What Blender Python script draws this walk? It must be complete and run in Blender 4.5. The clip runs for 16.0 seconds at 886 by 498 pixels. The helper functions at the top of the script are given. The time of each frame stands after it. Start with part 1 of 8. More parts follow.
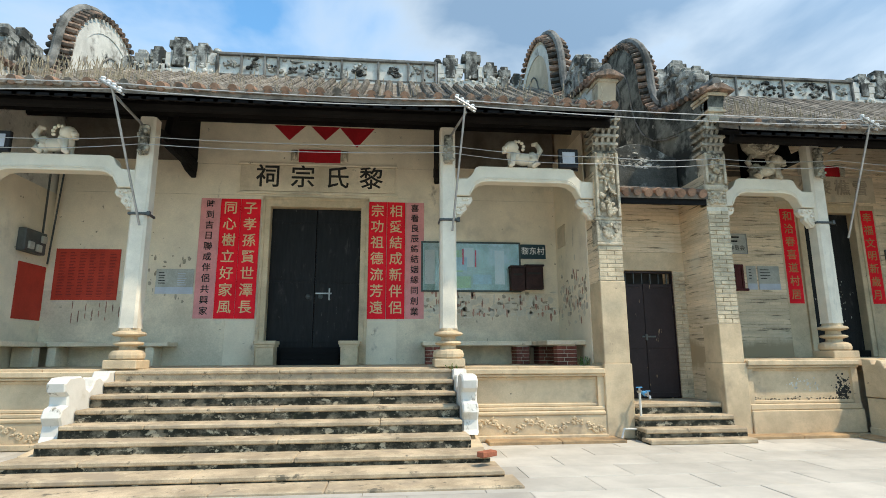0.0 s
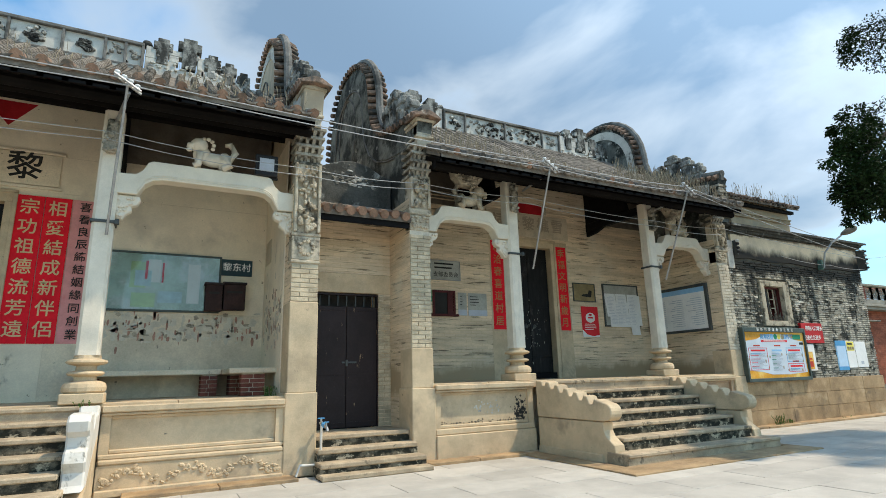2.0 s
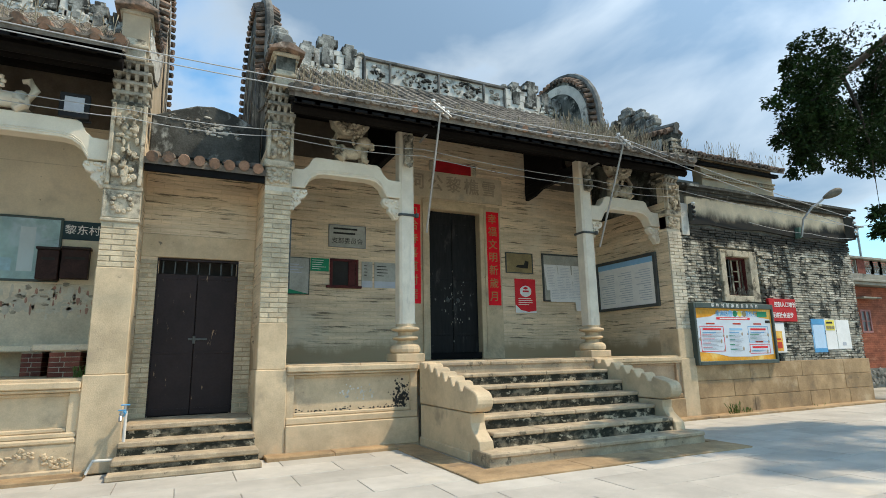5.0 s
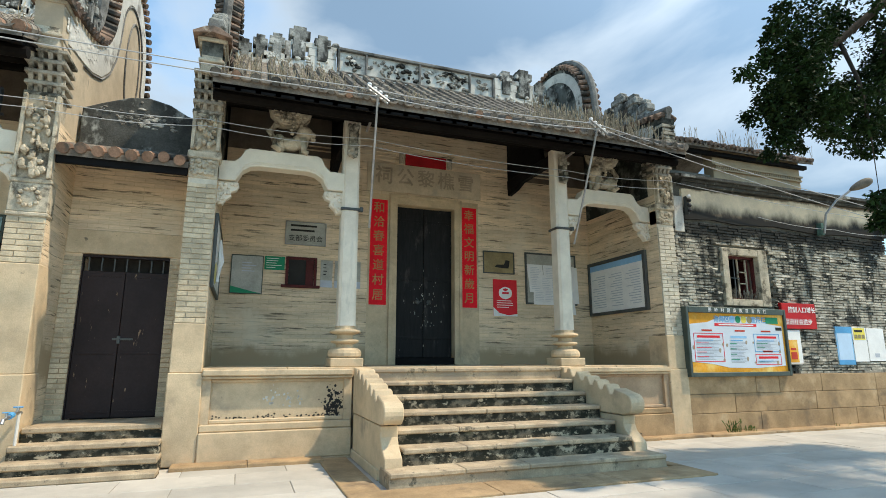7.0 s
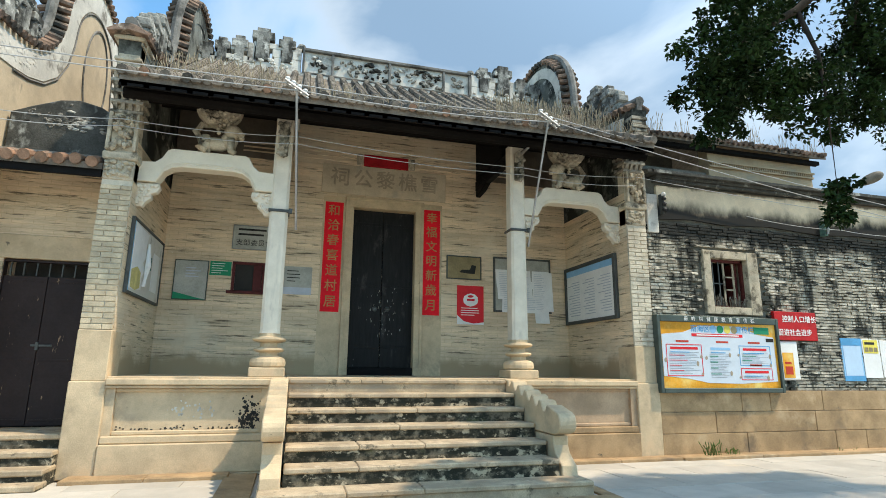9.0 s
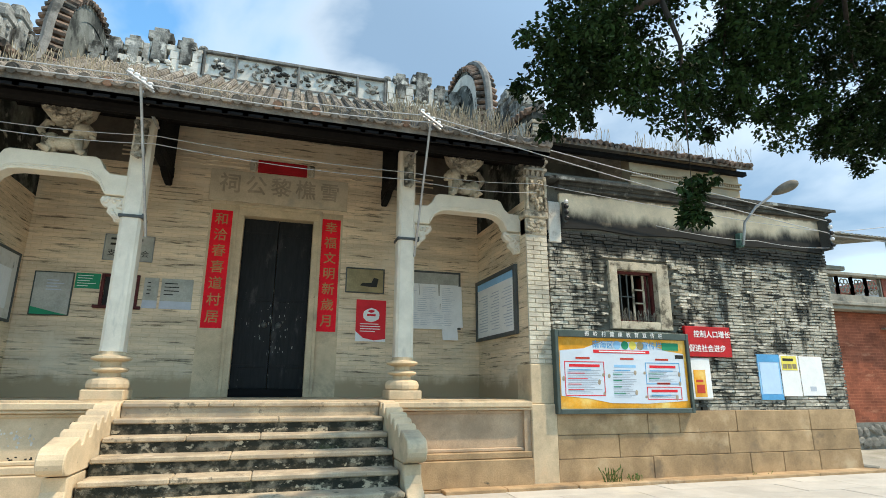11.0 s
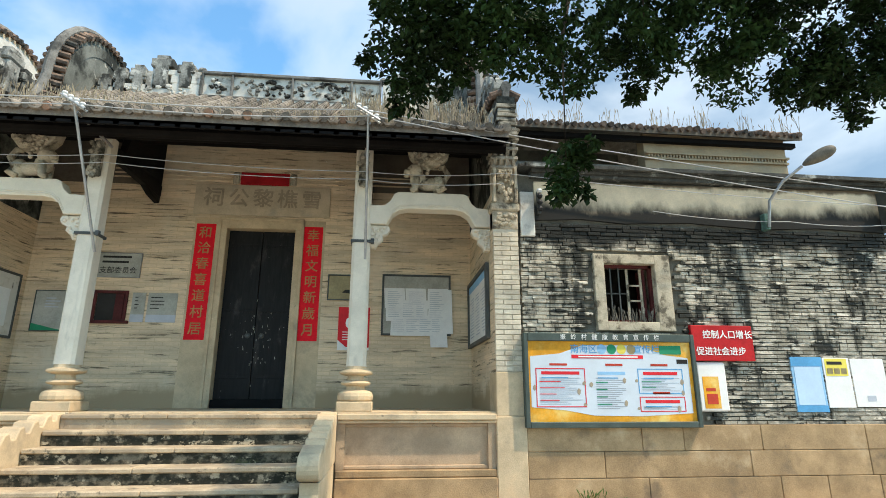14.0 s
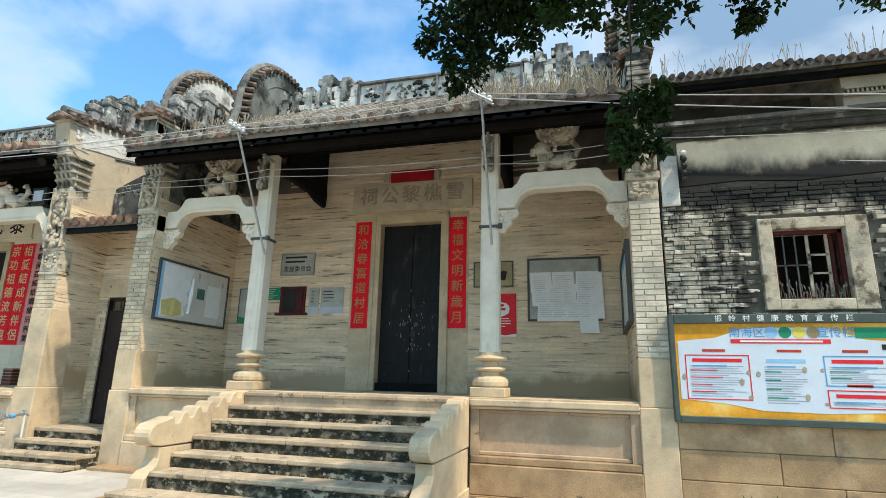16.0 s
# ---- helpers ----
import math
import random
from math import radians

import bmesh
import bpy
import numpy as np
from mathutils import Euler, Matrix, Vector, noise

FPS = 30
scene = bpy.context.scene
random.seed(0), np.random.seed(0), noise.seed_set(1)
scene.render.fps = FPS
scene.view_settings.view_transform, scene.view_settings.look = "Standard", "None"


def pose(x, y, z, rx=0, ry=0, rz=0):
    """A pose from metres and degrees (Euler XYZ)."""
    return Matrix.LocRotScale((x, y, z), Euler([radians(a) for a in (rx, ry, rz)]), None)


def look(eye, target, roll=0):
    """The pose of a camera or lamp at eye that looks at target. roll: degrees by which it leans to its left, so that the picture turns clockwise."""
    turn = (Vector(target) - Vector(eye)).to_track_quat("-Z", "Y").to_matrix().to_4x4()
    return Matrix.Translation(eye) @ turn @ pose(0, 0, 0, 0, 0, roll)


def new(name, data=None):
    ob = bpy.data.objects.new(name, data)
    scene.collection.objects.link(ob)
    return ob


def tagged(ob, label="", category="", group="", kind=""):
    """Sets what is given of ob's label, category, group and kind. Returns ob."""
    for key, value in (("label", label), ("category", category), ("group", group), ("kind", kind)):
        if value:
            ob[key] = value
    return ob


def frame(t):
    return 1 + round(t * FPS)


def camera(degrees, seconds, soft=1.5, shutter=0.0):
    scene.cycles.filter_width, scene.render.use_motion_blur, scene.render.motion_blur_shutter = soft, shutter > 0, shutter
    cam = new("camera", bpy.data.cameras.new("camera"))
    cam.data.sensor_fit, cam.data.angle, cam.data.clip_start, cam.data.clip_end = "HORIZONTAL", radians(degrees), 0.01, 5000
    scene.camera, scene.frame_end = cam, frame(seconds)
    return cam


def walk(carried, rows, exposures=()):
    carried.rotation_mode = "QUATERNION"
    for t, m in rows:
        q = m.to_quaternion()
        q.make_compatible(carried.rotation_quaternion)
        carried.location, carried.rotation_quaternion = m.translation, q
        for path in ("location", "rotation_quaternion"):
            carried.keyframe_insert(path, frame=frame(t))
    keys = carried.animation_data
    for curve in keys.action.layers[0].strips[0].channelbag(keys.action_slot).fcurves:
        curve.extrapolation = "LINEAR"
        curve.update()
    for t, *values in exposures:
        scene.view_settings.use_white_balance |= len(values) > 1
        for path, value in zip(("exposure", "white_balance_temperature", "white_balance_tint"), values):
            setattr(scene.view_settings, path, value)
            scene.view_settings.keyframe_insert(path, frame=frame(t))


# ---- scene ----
cam = camera(77.9, 16.0, soft=0.9)
METRES, EYE, TILT, LEAN, TURN = 13.2, 1.337, 0.0, 0.0, -5.7
ROWS = [
    (0.0, 0.0, 0.0, 0.0, 0.04, 10.74, 0.22),
    (0.5, 0.0261, 0.0102, 0.0011, -6.12, 11.62, 0.64),
    (1.0, 0.0576, 0.018, 0.0002, -12.6, 12.44, 1.08),
    (1.5, 0.0912, 0.028, -0.0008, -18.15, 12.95, 1.42),
    (2.0, 0.1258, 0.0397, -0.0001, -21.76, 13.09, 1.54),
    (2.5, 0.1611, 0.0492, 0.0007, -23.34, 12.93, 1.38),
    (3.0, 0.1966, 0.0608, 0.0004, -23.34, 12.81, 1.14),
    (3.5, 0.2301, 0.0655, 0.002, -22.48, 12.57, 1.03),
    (4.0, 0.2622, 0.073, 0.0008, -21.45, 12.04, 0.98),
    (4.5, 0.2997, 0.0772, 0.0004, -20.46, 11.49, 1.04),
    (5.0, 0.3356, 0.0818, -0.0003, -19.49, 10.84, 1.04),
    (7.5, 0.5061, 0.1015, 0.0008, -12.59, 11.63, -0.5),
    (8.0, 0.5397, 0.1036, 0.002, -11.13, 11.95, -0.88),
    (10.5, 0.6985, 0.1375, 0.0031, -8.87, 13.09, -0.17),
    (11.0, 0.7304, 0.1423, 0.0041, -11.19, 14.2, -0.25),
    (11.5, 0.7655, 0.1449, 0.0057, -13.63, 15.27, -0.44),
    (12.0, 0.799, 0.1461, 0.0063, -14.69, 15.68, -0.73),
    (12.5, 0.8272, 0.154, 0.0045, -14.03, 15.74, -0.83),
    (13.0, 0.8574, 0.1588, 0.0046, -11.17, 15.55, -0.67),
    (13.5, 0.8817, 0.164, 0.0047, -6.32, 15.37, -0.32),
    (14.0, 0.8982, 0.1713, 0.0062, -0.13, 15.06, -0.09),
    (14.5, 0.9178, 0.1738, 0.0059, 6.19, 14.75, -0.2),
    (15.0, 0.9351, 0.1792, 0.005, 11.69, 14.28, -0.5),
    (15.5, 0.953, 0.1916, 0.0059, 16.21, 13.77, -0.87),
    (16.0, 0.9734, 0.1983, 0.0058, 21.07, 13.59, -1.33),
]
walk(cam, [(t, pose(0, 0, EYE, TILT, LEAN, TURN) @ pose(METRES * x, METRES * y, METRES * z, 90 + pitch, roll, yaw)) for t, x, y, z, yaw, pitch, roll in ROWS],
     exposures=((0.0, 0.68, 6700, 10), (1.0, 0.61, 6700, 10), (3.0, 0.42, 6700, 10), (5.0, 0.48, 6800, 10), (8.0, 0.72, 6850, 10), (10.5, 0.85, 6800, 10), (12.5, 0.84, 7000, 11), (14.5, 0.89, 7000, 11), (16.0, 0.77, 6650, 10)))

# ---- sky, sun ----
SUN_ELEV, SUN_AZ = 58.0, 118.0   # degrees; azimuth from +y towards +x
_e, _a = radians(SUN_ELEV), radians(SUN_AZ)
sun_from = Vector((math.sin(_a) * math.cos(_e), math.cos(_a) * math.cos(_e), math.sin(_e)))
world = bpy.data.worlds.new("sky")
world.use_nodes = True
scene.world = world


def links(tree, *pairs):
    for a, b in pairs:
        tree.links.new(a, b)


def build_sky():
    t = world.node_tree
    n = t.nodes
    n.clear()
    out, bg = n.new("ShaderNodeOutputWorld"), n.new("ShaderNodeBackground")
    sky = n.new("ShaderNodeTexSky")
    sky.sky_type, sky.sun_disc = "NISHITA", False
    sky.sun_elevation, sky.sun_rotation = radians(SUN_ELEV), radians(SUN_AZ)
    sky.air_density, sky.dust_density, sky.ozone_density = 1.2, 1.0, 1.0
    co, mp = n.new("ShaderNodeTexCoord"), n.new("ShaderNodeMapping")
    mp.inputs["Scale"].default_value = (1.0, 1.0, 1.9)
    mp.inputs["Location"].default_value = (0.35, 0.2, 0.1)
    big = n.new("ShaderNodeTexNoise")
    big.inputs["Scale"].default_value, big.inputs["Detail"].default_value = 2.1, 7
    big.inputs["Distortion"].default_value = 0.25
    cover, shade = n.new("ShaderNodeValToRGB"), n.new("ShaderNodeValToRGB")
    cover.color_ramp.elements[0].position, cover.color_ramp.elements[1].position = 0.44, 0.62
    cover.color_ramp.elements[1].color = (0.92, 0.92, 0.92, 1)
    shade.color_ramp.elements[0].position, shade.color_ramp.elements[1].position = 0.50, 0.72
    shade.color_ramp.elements[0].color = (4.3, 4.9, 5.4, 1)
    shade.color_ramp.elements[1].color = (1.3, 2.0, 2.9, 1)
    # a thick bank of cloud stands to the north-north-east
    unit, bank, thick, grow = n.new("ShaderNodeVectorMath"), n.new("ShaderNodeVectorMath"), n.new("ShaderNodeMapRange"), n.new("ShaderNodeMath")
    unit.operation, bank.operation = "NORMALIZE", "DOT_PRODUCT"
    bank.inputs[1].default_value = (0.57, 0.63, 0.52)
    thick.interpolation_type = "SMOOTHSTEP"
    thick.inputs["From Min"].default_value, thick.inputs["From Max"].default_value = 0.78, 0.97
    thick.inputs["To Min"].default_value, thick.inputs["To Max"].default_value = -0.025, 0.27
    mix = n.new("ShaderNodeMix")
    mix.data_type = "RGBA"
    # clouds grow brighter towards the sun, added out of view to fill the porches
    glow, near = n.new("ShaderNodeVectorMath"), n.new("ShaderNodeMapRange")
    glow.operation, glow.inputs[1].default_value = "DOT_PRODUCT", sun_from
    near.interpolation_type = "SMOOTHSTEP"
    near.inputs["From Min"].default_value, near.inputs["From Max"].default_value = 0.35, 1.0
    near.inputs["To Min"].default_value, near.inputs["To Max"].default_value = 0.92, 1.9
    bright = n.new("ShaderNodeVectorMath")
    bright.operation = "SCALE"
    tint = n.new("ShaderNodeMix")
    tint.data_type, tint.blend_type = "RGBA", "MULTIPLY"
    tint.inputs["Factor"].default_value, tint.inputs["B"].default_value = 1.0, (0.60, 1.0, 1.16, 1)
    links(t, (co.outputs["Generated"], mp.inputs["Vector"]), (mp.outputs["Vector"], big.inputs["Vector"]),
          (co.outputs["Generated"], unit.inputs[0]), (unit.outputs["Vector"], bank.inputs[0]),
          (bank.outputs["Value"], thick.inputs["Value"]), (big.outputs["Fac"], grow.inputs[0]), (thick.outputs["Result"], grow.inputs[1]),
          (grow.outputs["Value"], cover.inputs["Fac"]), (grow.outputs["Value"], shade.inputs["Fac"]), (cover.outputs["Color"], mix.inputs["Factor"]),
          (sky.outputs["Color"], tint.inputs["A"]), (tint.outputs["Result"], mix.inputs["A"]), (unit.outputs["Vector"], glow.inputs[0]), (glow.outputs["Value"], near.inputs["Value"]),
          (shade.outputs["Color"], bright.inputs[0]), (near.outputs["Result"], bright.inputs["Scale"]), (bright.outputs["Vector"], mix.inputs["B"]),
          (mix.outputs["Result"], bg.inputs["Color"]), (bg.outputs["Background"], out.inputs["Surface"]))
    bg.inputs["Strength"].default_value = 0.15


build_sky()
sun = new("sun", bpy.data.lights.new("sun", "SUN"))
sun.data.energy, sun.data.angle, sun.data.color = 2.85, radians(1.2), (1.0, 0.88, 0.71)
sun.matrix_world = look(sun_from * 60, (0, 0, 0))


# ---- materials ----
def material(name, base, rough=0.8, metal=0.0, vary=0.25, scale=3.0, grain=40.0, bump=0.25, stain=None, stain2=None, stain3=None,
             stretch=(1, 1, 1), piece=0.0, brick=None, spec=0.18, zone=None):
    """A node material: base colour with two scales of variation, shaped stains, fine relief.
    stain: (colour, noise scale, low, high, stretch); zone: water-mark and other level bands (height, half width,
    colour, waviness, noise scale); brick: (length, height, joint, joint colour, strength)."""
    m = bpy.data.materials.new(name)
    m.use_nodes = True
    t = m.node_tree
    n = t.nodes
    b = n["Principled BSDF"]
    b.inputs["Roughness"].default_value, b.inputs["Metallic"].default_value = rough, metal
    b.inputs["Specular IOR Level"].default_value = spec
    geo = n.new("ShaderNodeNewGeometry")

    def tex(sc, detail, st):
        mp, no = n.new("ShaderNodeMapping"), n.new("ShaderNodeTexNoise")
        mp.inputs["Scale"].default_value = st
        no.inputs["Scale"].default_value, no.inputs["Detail"].default_value = sc, detail
        no.inputs["Roughness"].default_value = 0.65
        links(t, (geo.outputs["Position"], mp.inputs["Vector"]), (mp.outputs["Vector"], no.inputs["Vector"]))
        return no.outputs["Fac"]

    def blend(kind, fac, a, c):
        x = n.new("ShaderNodeMix")
        x.data_type, x.blend_type = "RGBA", kind
        for s, v in (("Factor", fac), ("A", a), ("B", c)):
            if isinstance(v, (int, float)):
                x.inputs[s].default_value = v if s == "Factor" else (v, v, v, 1)
            elif isinstance(v, tuple):
                x.inputs[s].default_value = (*v[:3], 1)
            else:
                t.links.new(v, x.inputs[s])
        return x.outputs["Result"]

    def ramp(src, lo, hi):
        r = n.new("ShaderNodeMapRange")
        r.inputs["From Min"].default_value, r.inputs["From Max"].default_value = lo, hi
        r.interpolation_type = "SMOOTHSTEP"
        t.links.new(src, r.inputs["Value"])
        return r.outputs["Result"]

    coarse, fine = tex(scale, 5, stretch), tex(grain, 4, stretch)
    dark = tuple(c * (1 - vary) for c in base)
    light = tuple(min(1, c * (1 + vary * 0.8)) for c in base)
    col = blend("MIX", ramp(coarse, 0.3, 0.7), dark, light)
    col = blend("MULTIPLY", min(1.0, vary * 1.6), col, blend("MIX", ramp(fine, 0.3, 0.7), 0.55, 1.0))
    height = fine
    if brick:
        length, tall, joint, jcol, strength = brick
        sep, comb, add = n.new("ShaderNodeSeparateXYZ"), n.new("ShaderNodeCombineXYZ"), n.new("ShaderNodeMath")
        br = n.new("ShaderNodeTexBrick")
        br.inputs["Scale"].default_value, br.inputs["Brick Width"].default_value = 1.0, length
        br.inputs["Row Height"].default_value, br.inputs["Mortar Size"].default_value = tall, joint
        br.inputs["Mortar Smooth"].default_value = 0.3
        br.inputs["Color1"].default_value, br.inputs["Color2"].default_value = (1, 1, 1, 1), (0.72, 0.72, 0.72, 1)
        br.inputs["Mortar"].default_value = (*jcol, 1)
        links(t, (geo.outputs["Position"], sep.inputs["Vector"]), (sep.outputs["X"], add.inputs[0]), (sep.outputs["Y"], add.inputs[1]),
              (add.outputs["Value"], comb.inputs["X"]), (sep.outputs["Z"], comb.inputs["Y"]), (comb.outputs["Vector"], br.inputs["Vector"]))
        col = blend("MULTIPLY", strength, col, br.outputs["Color"])
    for s in (stain, stain2, stain3):
        if s:
            scol, ssc, lo, hi = s[:4]
            col = blend("MIX", ramp(tex(ssc, 8, s[4] if len(s) > 4 else (1, 1, 1)), lo, hi), col, scol)
    for zc, half, zcol, amp, zsc in zone or ():
        sp, wob, ab = n.new("ShaderNodeSeparateXYZ"), n.new("ShaderNodeMath"), n.new("ShaderNodeMath")
        off = n.new("ShaderNodeMath")
        wob.operation, wob.inputs[1].default_value = "MULTIPLY_ADD", amp
        off.operation, off.inputs[1].default_value, ab.operation = "SUBTRACT", zc + amp * 0.5, "ABSOLUTE"
        links(t, (geo.outputs["Position"], sp.inputs["Vector"]), (tex(zsc, 7, (1, 1, 0.5)), wob.inputs[0]), (sp.outputs["Z"], wob.inputs[2]),
              (wob.outputs["Value"], off.inputs[0]), (off.outputs["Value"], ab.inputs[0]))
        col = blend("MIX", ramp(ab.outputs["Value"], half, half * 0.35), col, zcol)
    if piece:
        info, hsv = n.new("ShaderNodeObjectInfo"), n.new("ShaderNodeMapRange")
        hsv.inputs["To Min"].default_value, hsv.inputs["To Max"].default_value = 1 - piece, 1 + piece
        links(t, (info.outputs["Random"], hsv.inputs["Value"]))
        isl, ir = n.new("ShaderNodeNewGeometry"), n.new("ShaderNodeMapRange")
        ir.inputs["To Min"].default_value, ir.inputs["To Max"].default_value = 1 - piece, 1 + piece
        links(t, (isl.outputs["Random Per Island"], ir.inputs["Value"]))
        col = blend("MULTIPLY", 1.0, col, hsv.outputs["Result"])
        col = blend("MULTIPLY", 1.0, col, ir.outputs["Result"])
    t.links.new(col, b.inputs["Base Color"])
    if bump:
        bp = n.new("ShaderNodeBump")
        bp.inputs["Strength"].default_value, bp.inputs["Distance"].default_value = bump, 0.02
        links(t, (height, bp.inputs["Height"]), (bp.outputs["Normal"], b.inputs["Normal"]))
    return m


